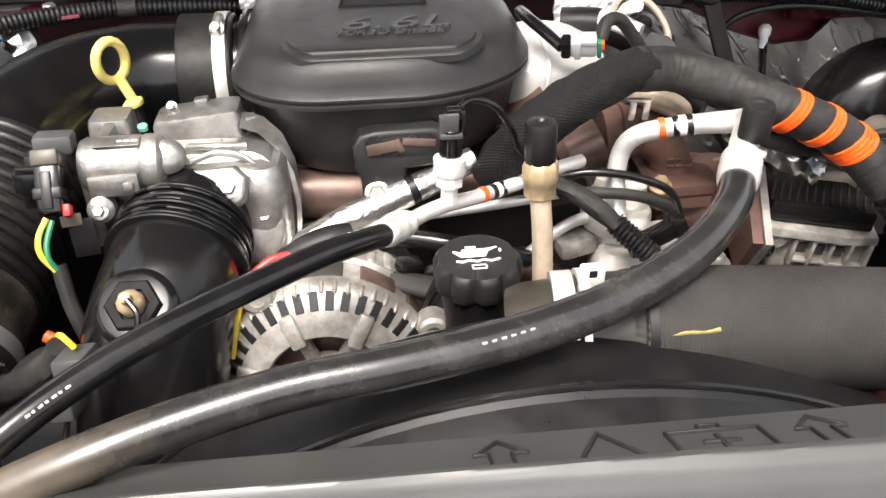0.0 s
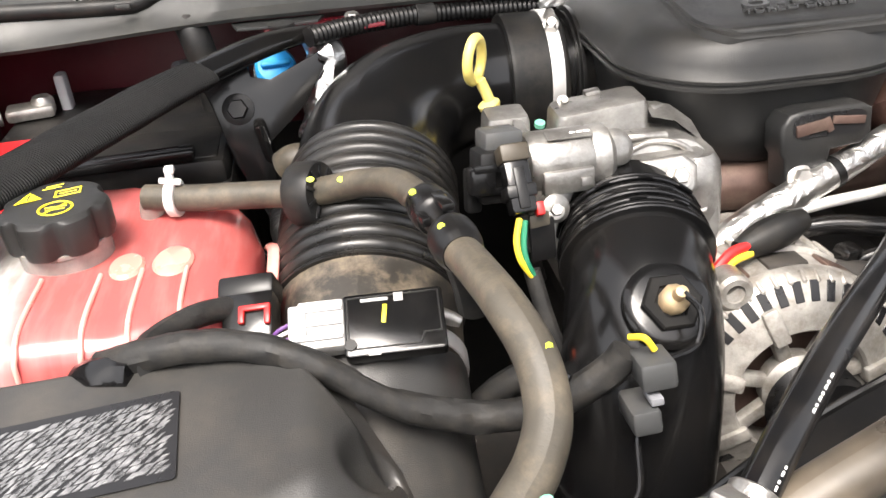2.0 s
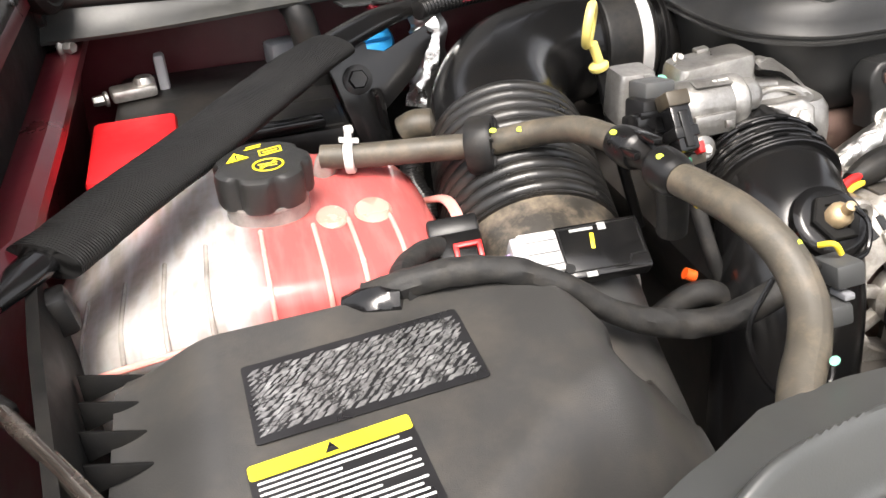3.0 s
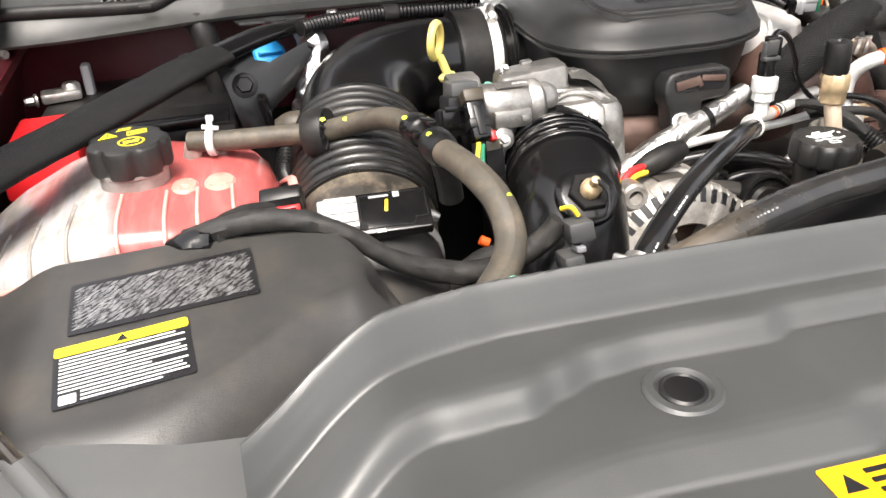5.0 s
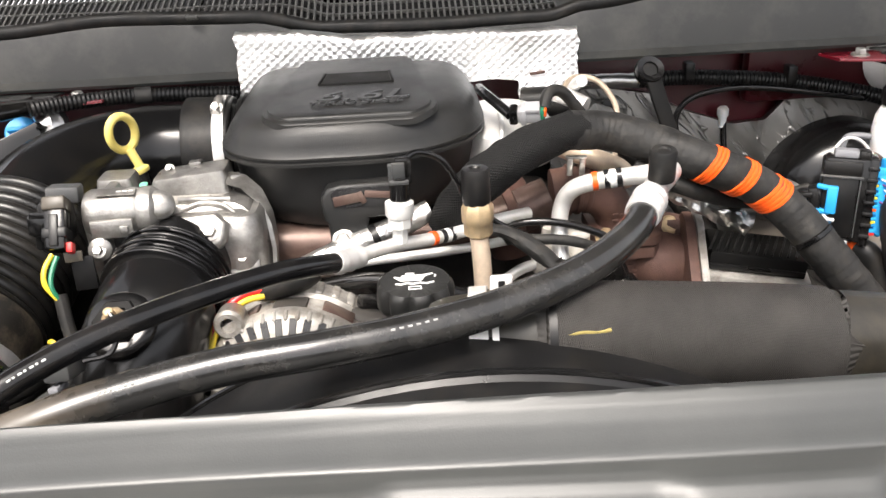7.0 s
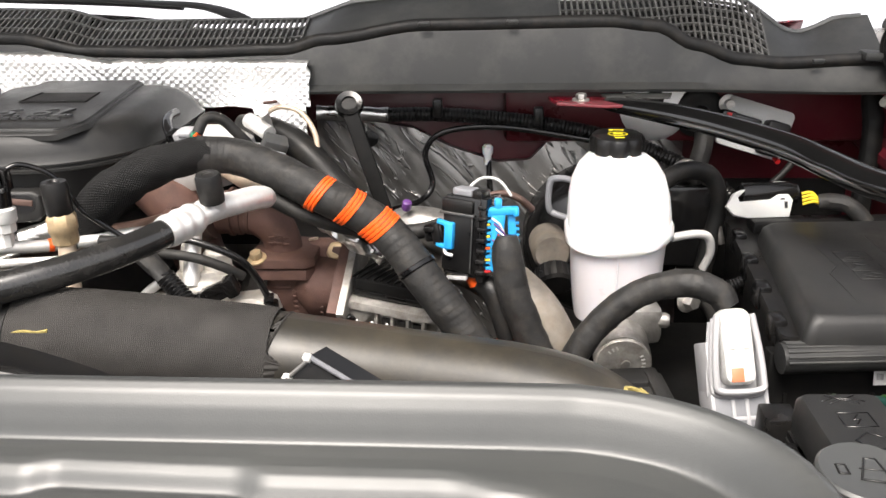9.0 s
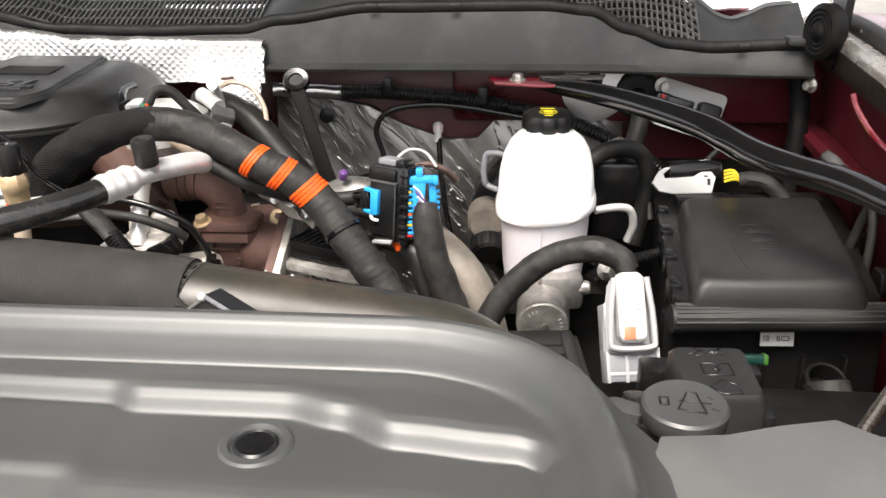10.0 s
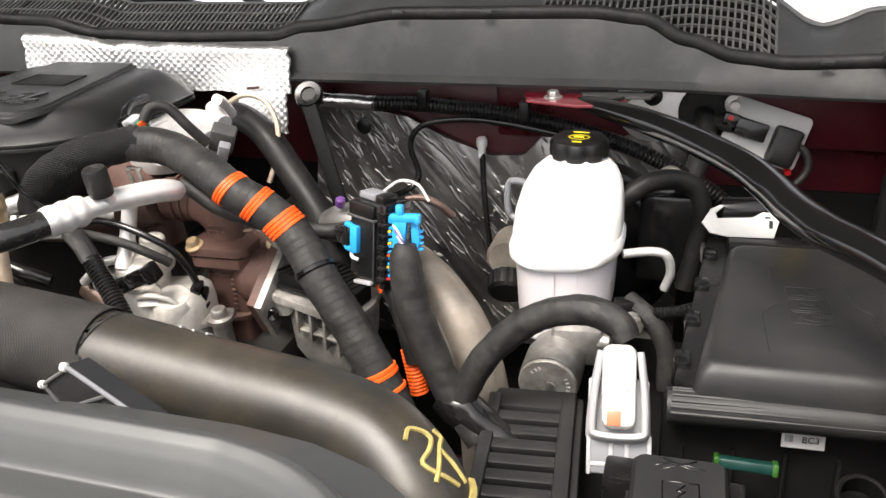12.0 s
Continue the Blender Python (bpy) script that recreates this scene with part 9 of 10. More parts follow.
# ---------------------------------------------------------------- braces and prop rods
def brace(s):
    b = thing("body_brace", (s * 0.72, 0.75, 1.28), "satin black pressed steel body brace" if s > 0 else "black body brace wrapped in a ribbed fabric sleeve", "brace", group="body braces")
    if s > 0:
        p = [(0.535, 0.985, 1.318, 0.004), (0.56, 0.967, 1.320, 0.012), (0.62, 0.915, 1.320, 0.0165), (0.68, 0.860, 1.316, 0.0175), (0.735, 0.795, 1.310, 0.018), (0.762, 0.748, 1.304, 0.0185), (0.780, 0.700, 1.302, 0.0185), (0.803, 0.650, 1.303, 0.018), (0.840, 0.592, 1.305, 0.017), (0.872, 0.535, 1.300, 0.0145), (0.900, 0.495, 1.294, 0.012)]
        part("tube", tube(p, seg=40, n=12, squash=0.84), "bracegloss", b)
        part("pressed_end", slab([(-0.030, -0.012), (-0.024, 0.012), (0.020, 0.014), (0.024, -0.014)], 0.006, pose(0.886, 0.512, 1.3005, 0, 4, -52), 0.002), "bracegloss", b, "flattened end of the brace")
        part("pivot_end", box((0.050, 0.022, 0.006), pose(0.549, 0.975, 1.3185, 0, 0, -42), 0.002), "bracegloss", b, "flattened end of the brace")
    else:
        p = [(-0.535, 0.985, 1.318, 0.004), (-0.56, 0.960, 1.322, 0.013), (-0.60, 0.925, 1.324, 0.0175), (-0.64, 0.893, 1.320, 0.0185), (-0.68, 0.858, 1.314, 0.018)]
        part("bare_end", tube(p, seg=26, n=8, squash=0.62), "gloss", b)
        q = [(-0.663, 0.872, 1.317, 0.025), (-0.70, 0.836, 1.312, 0.027), (-0.75, 0.775, 1.305, 0.028), (-0.80, 0.710, 1.299, 0.028), (-0.86, 0.635, 1.293, 0.028), (-0.882, 0.605, 1.290, 0.028), (-0.902, 0.578, 1.289, 0.0285)]
        part("fabric_sleeve", tube([(*p[:3], p[3] * 1.16) for p in q], seg=30, n=10, squash=0.38, wobble=0.03), "strutsleeve", b, "ribbed black fabric sleeve")
        part("bare_end", tube([(-0.893, 0.590, 1.290, 0.014), (-0.915, 0.560, 1.288, 0.014), (-0.93, 0.54, 1.286, 0.012)], seg=20, squash=0.62), "gloss", b)


brace(1)
brace(-1)
for s in (-1, 1):
    rd = thing("prop_rod", (s * 0.83, 0.37, 1.2), "slim bronzed steel rod running to the front corner" if s > 0 else "slim dark steel rod running to the front corner", "rod", group="corner rods")
    run = [(0.915, 0.470, 1.276), (0.85, 0.398, 1.244), (0.785, 0.326, 1.213), (0.735, 0.27, 1.188)] if s > 0 else [(-0.918, 0.462, 1.268), (-0.875, 0.398, 1.264), (-0.83, 0.328, 1.261), (-0.782, 0.256, 1.258)]
    part("rod", tube(run, 0.0052 if s > 0 else 0.0050, 14), "rodsteel", rd)
    part("foot", lathe([(0.0065, 0), (0.0068, 0.010), (0.0055, 0.013)], run[0], (-s, -1, -0.4), 16), "black", rd)


def flange_x(s, y):
    """Distance of the inner flange from the middle of the car."""
    return min(0.945, 0.905 + 0.10 * (y - 0.48)) if s > 0 else 0.938 + 0.030 * step(0.7, -0.2, y)


def fender(s):
    """The outer wing: bright inner flange, black weather strip with clips, glossy dark red skin."""
    f = thing("fender", (s * 1.0, 0.5, 1.0), "glossy dark red front fender with a black weather strip", "fender", group="front fenders")
    ys = [-0.25, 0.0, 0.2, 0.4, 0.6, 0.8, 1.0, 1.15]
    near = 0.019 if s < 0 else 0.044

    def ring(y):
        x0 = flange_x(s, y) + near
        return [(s * x0, y, 1.345), (s * (x0 + 0.013), y, 1.352), (s * (x0 + 0.073), y, 1.350), (s * (x0 + 0.143), y, 1.335), (s * (x0 + 0.203), y, 1.29), (s * (x0 + 0.233), y, 1.2), (s * (x0 + 0.243), y, 0.9),
                (s * (x0 + 0.233), y, 0.9), (s * (x0 + 0.193), y, 1.27), (s * (x0 + 0.073), y, 1.335), (s * x0, y, 1.335)]
    part("skin", loft([[(x, y, z + 0.045 * step(0.2, 1.1, y)) for x, y, z in ring(y)] for y in ys]), "red", f)
    edge = [(s * flange_x(s, y), y, 1.338 + 0.045 * step(0.2, 1.1, y)) for y in ys]
    deep = -0.26 if s < 0 else -0.058
    part("flange_skirt", loft([[(x + s * dx, y, z + dz) for dx, dz in ((0.008, 0), (0.020, 0), (0.030, deep), (0.024, deep), (0.010, -0.04))] for x, y, z in edge]), "olive" if s > 0 else "deepblack", f)
    wide = 0.020 if s < 0 else 0.024
    # the right flange is pale and half metallic, the left one body red
    part("flange", loft([[(x + s * dx, y, z + dz) for dx, dz in ((0.002, -0.010), (0.003, 0.002), (0.008, 0.008), (wide - 0.002, 0.009), (wide, -0.005), (0.010, -0.014))] for x, y, z in edge]), "flange" if s > 0 else "redflat", f, "pale dusty inner flange")
    st = part("weather_strip", tube([(s * (flange_x(s, y) + near - 0.008), y, 1.351 + 0.045 * step(0.2, 1.1, y)) for y in ys], 0.011 if s < 0 else 0.0145, 12, 6), "matte", f, "black rubber weather strip")
    for k in range(8):
        y = 0.36 + 0.085 * k
        part("strip_clip", box((0.004, 0.006, 0.005), pose(s * (flange_x(s, y) + near - 0.021), y, 1.3545 + 0.045 * step(0.2, 1.1, y)), 0.001), "zinc" if s > 0 else "gloss", st, "small bright clip")
    if s < 0:
        part("corner_housing", box((0.050, 0.130, 0.085), pose(-0.952, 0.515, 1.302, 0, 0, 4), 0.014, 3), "gloss", f, "black plastic corner housing")
        part("housing_edge", tube([(-0.926, 0.44, 1.255), (-0.924, 0.455, 1.272), (-0.924, 0.47, 1.335), (-0.924, 0.58, 1.345), (-0.930, 0.66, 1.345)], 0.0025, 8), "red", f)
        return
    part("inner_panel", loft([[(x + s * dx, y, z + dz) for dx, dz in ((0.022, -0.02), (0.034, -0.02), (0.062, -0.32), (0.050, -0.32))] for x, y, z in edge]), "redflat", f, "dark red inner panel")
    part("skirt_edge", tube([(0.903, 0.780, 1.352), (0.908, 0.770, 1.335), (0.922, 0.740, 1.310), (0.924, 0.66, 1.302), (0.922, 0.56, 1.294)], 0.0035, 8), "red", f, "dark red lower edge")
    rim = [(0.896, 0.548), (0.886, 0.51), (0.878, 0.46), (0.873, 0.41), (0.876, 0.38), (0.890, 0.357), (0.915, 0.343), (0.945, 0.338)]
    pl = part("bracket_plate", slab(rim + [(0.960, 0.345), (0.955, 0.552), (0.91, 0.556)], 0.006, pose(0, 0, 1.314), 0.0025, 3), "red", f, "dark red bracket plate")
    part("rolled_lip", loft([[(x + dx, y + dy, z) for dx, dy, z in ((0.004, 0.004, 1.3185), (-0.003, -0.001, 1.3170), (-0.006, -0.003, 1.3110), (-0.006, -0.003, 1.290), (-0.003, 0.0, 1.290), (0.002, 0.002, 1.3130))] for x, y in rim]), "red", pl)
    for x, y in ((0.922, 0.502), (0.909, 0.412)):
        part("washer", lathe([(0.0215, 0), (0.0225, 0.002), (0.0200, 0.0035), (0.016, 0.0025), (0.008, 0.0025)], (x, y, 1.320), (0, 0, 1), 30), "bronze", pl, "dusty dark washer")
        part("plate_bolt", hexbolt((x, y, 1.3225), (0.05, 0, 1), 0.0095, 0.009, 1.3), "block", pl, "dark hexagon bolt")


fender(-1)
fender(1)
for s in (-1, 1):
    hg = part("hinge", join(slab(rounded(0.05, 0.17, 0.022), 0.012, plane_pose((s * 0.952, 1.01, 1.42), (0, 1, 0.1), (0, -0.1, 1)), 0.003), tube([(s * 0.945, 1.05, 1.46), (s * 0.93, 1.10, 1.52), (s * 0.87, 1.14, 1.57), (s * 0.82, 1.15, 1.60)], 0.012, 12)), "black", hood, "black hood hinge arm")
    part("pivot", lathe([(0.036, -0.012), (0.038, -0.008), (0.038, 0.004), (0.034, 0.008)] + [(0.034 - 0.0032 * q, 0.008 + 0.0016 * (q % 2)) for q in range(1, 8)] + [(0.010, 0.012), (0.006, 0.015), (0.0, 0.015)], (s * 0.928, 0.985, 1.392), (-s, -0.30, 0.05), 40), "deepblack", hg, "round coiled pivot")
    part("stud", hexbolt((s * 0.93, 1.0, 1.315), (-s, -0.6, 0), 0.007, 0.01), "zinc", hg)


# ================================================================ passenger side
# ---------------------------------------------------------------- coolant tank
tk = thing("coolant_tank", (-0.77, 0.66, 1.0), "translucent plastic coolant tank with pink coolant and a black cap", "expansion tank")


def tank_ring(x, y0, y1, z0, z1, r=0.030, n=5):
    cy, cz = (y0 + y1) / 2, (z0 + z1) / 2
    return [(x, cy + a, cz + b) for a, b in rounded(y1 - y0, z1 - z0, r, n)]


TANK = [(-0.945, 0.60, 0.74, 1.175), (-0.925, 0.575, 0.76, 1.195), (-0.88, 0.553, 0.785, 1.222), (-0.83, 0.545, 0.80, 1.243), (-0.80, 0.545, 0.80, 1.252), (-0.765, 0.545, 0.80, 1.2550), (-0.72, 0.545, 0.80, 1.2530), (-0.705, 0.545, 0.795, 1.2500),
        (-0.690, 0.550, 0.790, 1.2515), (-0.660, 0.560, 0.775, 1.2510), (-0.640, 0.575, 0.760, 1.2470), (-0.625, 0.595, 0.745, 1.2360), (-0.615, 0.62, 0.72, 1.2150)]


def tank_shell(grow=0.0, x_from=-0.945, x_to=-0.615):
    rings = []
    n = 34
    for i in range(n + 1):
        x = x_from + (x_to - x_from) * i / n
        y0, y1, z1 = (line([(p[0], p[k]) for p in TANK], x) for k in (1, 2, 3))
        rings.append(tank_ring(x, y0 - grow, y1 + grow, 1.03 - grow, z1 + grow))
    return loft(rings)


part("tank_shell", tank_shell(), "tankfill", tk, "clear shell with pink coolant showing through")
part("seam", tube([(-0.930, 0.570, 1.150), (-0.88, 0.546, 1.158), (-0.80, 0.540, 1.162), (-0.72, 0.540, 1.162), (-0.66, 0.554, 1.160), (-0.618, 0.60, 1.158), (-0.610, 0.67, 1.156)], 0.0035, 8), "paletank", tk)
for x in (-0.90, -0.868, -0.836, -0.804, -0.762, -0.722, -0.694, -0.662):
    y0, z1 = (line([(p[0], p[k]) for p in TANK], x) for k in (1, 3))
    part("rib", tube([(x, y0 - 0.0004, 1.06), (x, y0 - 0.0004, z1 - 0.034), (x, y0 + 0.0085, z1 - 0.0085), (x, y0 + 0.030, z1 + 0.0003), (x, y0 + 0.085, z1 + 0.0003)], 0.0019, 8, 6), "paletank" if x > -0.78 else "tank", tk)

for x, rx in ((-0.706, 0.013), (-0.673, 0.015)):
    part("moulded_pad", lathe([(rx, -0.006), (rx, 0.0005), (rx * 0.86, 0.0028), (0.0, 0.0036)], (x, 0.640, 1.2515), (0, -0.02, 1), 28, squash=1.35), "cream", tk, "raised cream-pink moulded pad")
part("seam", tube([(-0.900, 0.552, 1.205), (-0.83, 0.5405, 1.222), (-0.77, 0.5395, 1.226), (-0.705, 0.5400, 1.224), (-0.655, 0.556, 1.218)], 0.0026, 8), "paletank", tk)
part("end_lip", tube([(-0.616, 0.60, 1.20), (-0.606, 0.62, 1.228), (-0.604, 0.67, 1.232), (-0.612, 0.72, 1.21)], 0.005, 10, squash=0.6), "paletank", tk)
part("neck", lathe([(0.033, -0.02), (0.033, 0.010), (0.034, 0.011), (0.034, 0.014)], (-0.752, 0.668, 1.256), (0, -0.03, 1), 36), "tank", tk)
kc = part("cap", lathe([(0.033, 0.0), (0.0375, 0.001, 1), (0.0385, 0.004, 1), (0.0390, 0.023, 1), (0.0378, 0.0272, 0.9), (0.0345, 0.029, 0.4), (0.030, 0.0293, 0.0), (0.0, 0.0295)], (-0.752, 0.668, 1.268), (0, -0.03, 1), 90, lobes=7, lobe_depth=0.15), "grain", tk, "black lobed cap with yellow symbols")
KP = plane_pose((-0.752, 0.667, 1.2978), (1, 0.08, 0), (-0.08, 1, 0.03))
part("cap_symbol", join(print_ring(0.0115, 0.0018, KP @ Matrix.Translation((0.004, -0.011, 0)), 0.88), outline_bars([(-0.004, -0.018), (0.012, -0.004)], 0.0018, KP, False, 0.0003), outline_bars([(-0.003, -0.009), (0.011, -0.009)], 0.0014, KP, False, 0.0003), outline_bars([(-0.002, -0.013), (0.010, -0.013)], 0.0014, KP, False, 0.0003),
                        slab([(-0.026, 0.003), (-0.008, 0.007), (-0.018, 0.019)], 0.0005, KP, 0), outline_bars([(0.001, 0.007), (0.018, 0.010), (0.018, 0.019), (0.001, 0.016)], 0.0017, KP, True, 0.0003), outline_bars([(0.004, 0.012), (0.015, 0.014)], 0.0014, KP, False, 0.0003), outline_bars([(-0.009, 0.022), (0.003, 0.024)], 0.0014, KP, False, 0.0003), outline_bars([(-0.007, 0.026), (0.004, 0.028)], 0.0014, KP, False, 0.0003)), "yprint", kc, "yellow printed warning symbols", smooth=False)
part("symbol_lines", outline_bars([(-0.0175, 0.007), (-0.0175, 0.014)], 0.0014, KP @ Matrix.Translation((0, 0, 0.0005)), False, 0.0002), "blackprint", kc, smooth=False)
part("outlet", tube([(-0.70, 0.725, 1.25), (-0.697, 0.722, 1.262), (-0.69, 0.718, 1.268), (-0.672, 0.713, 1.268)], 0.010, 14), "tank", tk)
wcl = thing("hose_clip", (-0.678, 0.712, 1.26), "white plastic spring clip on the hose end", "hose clip")
part("band", lathe([(0.0145, -0.004), (0.0155, -0.003), (0.0155, 0.003), (0.0145, 0.004)], (-0.677, 0.714, 1.268), (1, -0.25, 0.03), 22), "white", wcl)
part("ears", join(box((0.006, 0.007, 0.014), pose(-0.677, 0.712, 1.285), 0.002), box((0.017, 0.005, 0.004), pose(-0.677, 0.710, 1.284, 0, 12, 0), 0.001), box((0.008, 0.008, 0.006), pose(-0.676, 0.712, 1.293), 0.002)), "white", wcl)

hz = thing("coolant_hose", (-0.5, 0.55, 1.15), "dusty brown-black coolant hose with a round foam guard and couplings", "hose")
part("hose", tube([(-0.700, 0.722, 1.267), (-0.66, 0.707, 1.269), (-0.61, 0.690, 1.273), (-0.567, 0.672, 1.278), (-0.53, 0.650, 1.291), (-0.508, 0.622, 1.301), (-0.496, 0.592, 1.304), (-0.489, 0.570, 1.304)], 0.0108, 22, 10), "brownhose", hz)
gd = part("foam_guard", lathe([(0.0115, -0.010), (0.0235, -0.011), (0.0250, -0.008), (0.0250, 0.008), (0.0235, 0.011), (0.0115, 0.010)], (-0.570, 0.6735, 1.2765), (1, -0.52, 0.18), 34), "matte", hz, "round black foam guard")
# radial black bars laid on the guard, coloured as shade in slots
for k in range(10):
    a = 2 * math.pi * k / 10
    q = frame_to((-0.570, 0.6735, 1.2765), (1, -0.52, 0.18))
    part("guard_slot_shade", box((0.010, 0.0022, 0.0016), q @ Matrix.Rotation(a, 4, "Z") @ Matrix.Translation((0.017, 0, 0.0112)), 0), "blackprint", gd)
part("coupling", tube([(-0.493, 0.585, 1.304, 0.0125), (-0.490, 0.575, 1.304, 0.0150), (-0.487, 0.562, 1.304, 0.0150), (-0.486, 0.557, 1.304, 0.0115), (-0.4845, 0.545, 1.303, 0.0095), (-0.4835, 0.540, 1.303, 0.0115), (-0.4825, 0.535, 1.303, 0.0155), (-0.480, 0.520, 1.302, 0.0155), (-0.479, 0.512, 1.302, 0.0125)], seg=24, n=3), "black", hz, "black quick coupling")
part("coupling_latch", join(box((0.008, 0.024, 0.005), pose(-0.484, 0.553, 1.318, -4, 0, 10), 0.001), box((0.006, 0.018, 0.006), pose(-0.497, 0.553, 1.308, -4, 0, 10), 0.001)), "gloss", hz)
part("coupling_branch", tube([(-0.480, 0.525, 1.298), (-0.474, 0.528, 1.275), (-0.470, 0.532, 1.250)], 0.0115, 16), "matte", hz)
part("lower_hose", tube([(-0.4795, 0.515, 1.302, 0.0118), (-0.474, 0.490, 1.303, 0.0118), (-0.466, 0.455, 1.301, 0.0120), (-0.458, 0.424, 1.290, 0.0122), (-0.458, 0.398, 1.274, 0.0124), (-0.469, 0.376, 1.262, 0.0124), (-0.490, 0.352, 1.253, 0.0124), (-0.51, 0.325, 1.242, 0.0124), (-0.54, 0.30, 1.22, 0.0124)], seg=22, n=10), "brownhose", hz)
for p_, ax in (((-0.567, 0.655, 1.2965), (0, -0.6, 0.8)), ((-0.545, 0.652, 1.295), (0, -0.6, 0.8)), ((-0.500, 0.575, 1.3155), (-0.5, -0.3, 0.8)), ((-0.489, 0.525, 1.3155), (-0.5, -0.3, 0.8)), ((-0.4523, 0.4183, 1.2984), (0.5, -0.5, 0.7))):
    part("paint_dot", lathe([(0.0032, 0), (0.003, 0.0006), (0.0, 0.0008)], p_, ax, 7, squash=0.8), "lime", hz)
part("paint_dot", lathe([(0.0045, 0), (0.004, 0.0006), (0.0, 0.0008)], (-0.472, 0.351, 1.2655), (0.2, -0.5, 0.85), 9, squash=0.6), "mint", hz, "green paint dot")

# ---------------------------------------------------------------- air filter box
ax_ = thing("air_filter_box", (-0.7, 0.4, 1.0), "dark grey plastic air filter box with printed labels", "air box")


def box_top(x, y):
    """Height of the air box's lid."""
    z = 1.249 + 0.008 * step(-0.86, -0.62, x) - 0.10 * max(0.0, 0.52 - y)
    z -= 0.060 * step(-0.580, -0.49, x) * step(0.30, 0.42, y) + 0.020 * step(-0.585, -0.50, x)
    fy = 0.300 + 0.10 * step(-0.74, -0.56, x)
    z -= 0.085 * step(fy + 0.02, fy - 0.10, y)
    z -= 0.022 * step(-0.80, -0.865, x)
    ddx, ddy = x + 0.548 - 0.25 * (y - 0.440), y - 0.440
    z -= 0.018 * math.exp(-((ddx * ddx / 0.00017 + ddy * ddy / 0.00046) ** 3))
    back = 0.525 - 0.10 * step(-0.62, -0.50, x)
    z -= 0.02 * step(back - 0.012, back + 0.006, y)
    return z


def box_skin():
    nx, ny = 190, 150
    verts, faces = [], []

    def edge(u):
        x = -0.868 + 0.363 * u
        return x, 0.20, 0.535 - 0.085 * step(-0.60, -0.505, x) - 0.03 * step(-0.85, -0.868, x)
    for j in range(ny + 1):
        for i in range(nx + 1):
            x, y0, y1 = edge(i / nx)
            y = y0 + (y1 - y0) * j / ny
            verts.append((x, y, box_top(x, y)))
    for j in range(ny):
        for i in range(nx):
            a = j * (nx + 1) + i
            faces.append([a, a + 1, a + nx + 2, a + nx + 1])
    rim_ = [i for i in range(nx + 1)] + [j * (nx + 1) + nx for j in range(1, ny + 1)] + [ny * (nx + 1) + i for i in range(nx - 1, -1, -1)] + [j * (nx + 1) for j in range(ny - 1, 0, -1)]
    k = len(verts)
    for r in rim_:
        x, y, z = verts[r]
        verts.append((x, y, 1.0))
    for q in range(len(rim_)):
        a, b = rim_[q], rim_[(q + 1) % len(rim_)]
        faces.append([b, a, k + q, k + (q + 1) % len(rim_)])
    return verts, faces


part("lid", box_skin(), "airbox", ax_)


def on_box(x, y, turn=0.0):
    e = 0.02
    dx = (box_top(x + e, y) - box_top(x - e, y)) / (2 * e)
    dy = (box_top(x, y + e) - box_top(x, y - e)) / (2 * e)
    return plane_pose((x, y, box_top(x, y) + 0.0008), (1, turn, dx), (-turn, 1, dy))


m1 = on_box(-0.717, 0.448, 0.055)
l1 = part("grey_label", slab(rounded(0.138, 0.064, 0.002, 2), 0.0006, m1, 0), "blackprint", ax_, "black label with faded illegible grey print", smooth=False)
random.seed(5)
for k in range(13):
    dashes = []
    x_ = -0.064
    while x_ < 0.062:
        w_ = random.uniform(0.002, 0.0055)
        y_ = 0.024 - 0.0040 * k + random.uniform(-0.0009, 0.0009)
        dashes.append(slab([(x_ - 0.002, y_ - 0.0021), (x_ + w_ - 0.002, y_ - 0.0018), (x_ + w_ + 0.002, y_ + 0.0021), (x_ + 0.002, y_ + 0.0018)], 0.0004, m1 @ Matrix.Translation((0, 0, 0.0006)), 0))
        x_ += w_ + random.uniform(0.0006, 0.003)
    part("print_line", join(*dashes), "dimprint", l1, smooth=False)
m2 = on_box(-0.7420, 0.372, 0.095)
l2 = part("warning_label", slab(rounded(0.092, 0.064, 0.002, 2), 0.0006, m2, 0), "blackprint", ax_, "black warning label with a yellow head and white lines", smooth=False)
part("yellow_head", slab(rounded(0.091, 0.0105, 0.002, 2), 0.0004, m2 @ Matrix.Translation((0, 0.0262, 0.0006)), 0), "yprint", l2, "yellow heading bar", smooth=False)
part("sign", slab([(-0.004, -0.003), (0.004, -0.003), (0, 0.004)], 0.0004, m2 @ Matrix.Translation((0, 0.0262, 0.0010)), 0), "blackprint", l2, smooth=False)
for k in range(13):
    w = (0.078, 0.084, 0.044, 0.084, 0.080, 0.084, 0.084, 0.060, 0.084, 0.080, 0.068, 0.070, 0.052)[k]
    off = 0.0 if k < 10 else 0.014
    part("print_line", slab(rounded(w, 0.0013, 0.0004, 2), 0.0004, m2 @ Matrix.Translation((off - 0.042 + w / 2, 0.0180 - 0.0038 * k, 0.0006)), 0), "wprint", l2, smooth=False)
part("book_sign", slab(rounded(0.011, 0.009, 0.001, 2), 0.0004, m2 @ Matrix.Translation((-0.036, -0.0250, 0.0008)), 0), "wprint", l2, smooth=False)
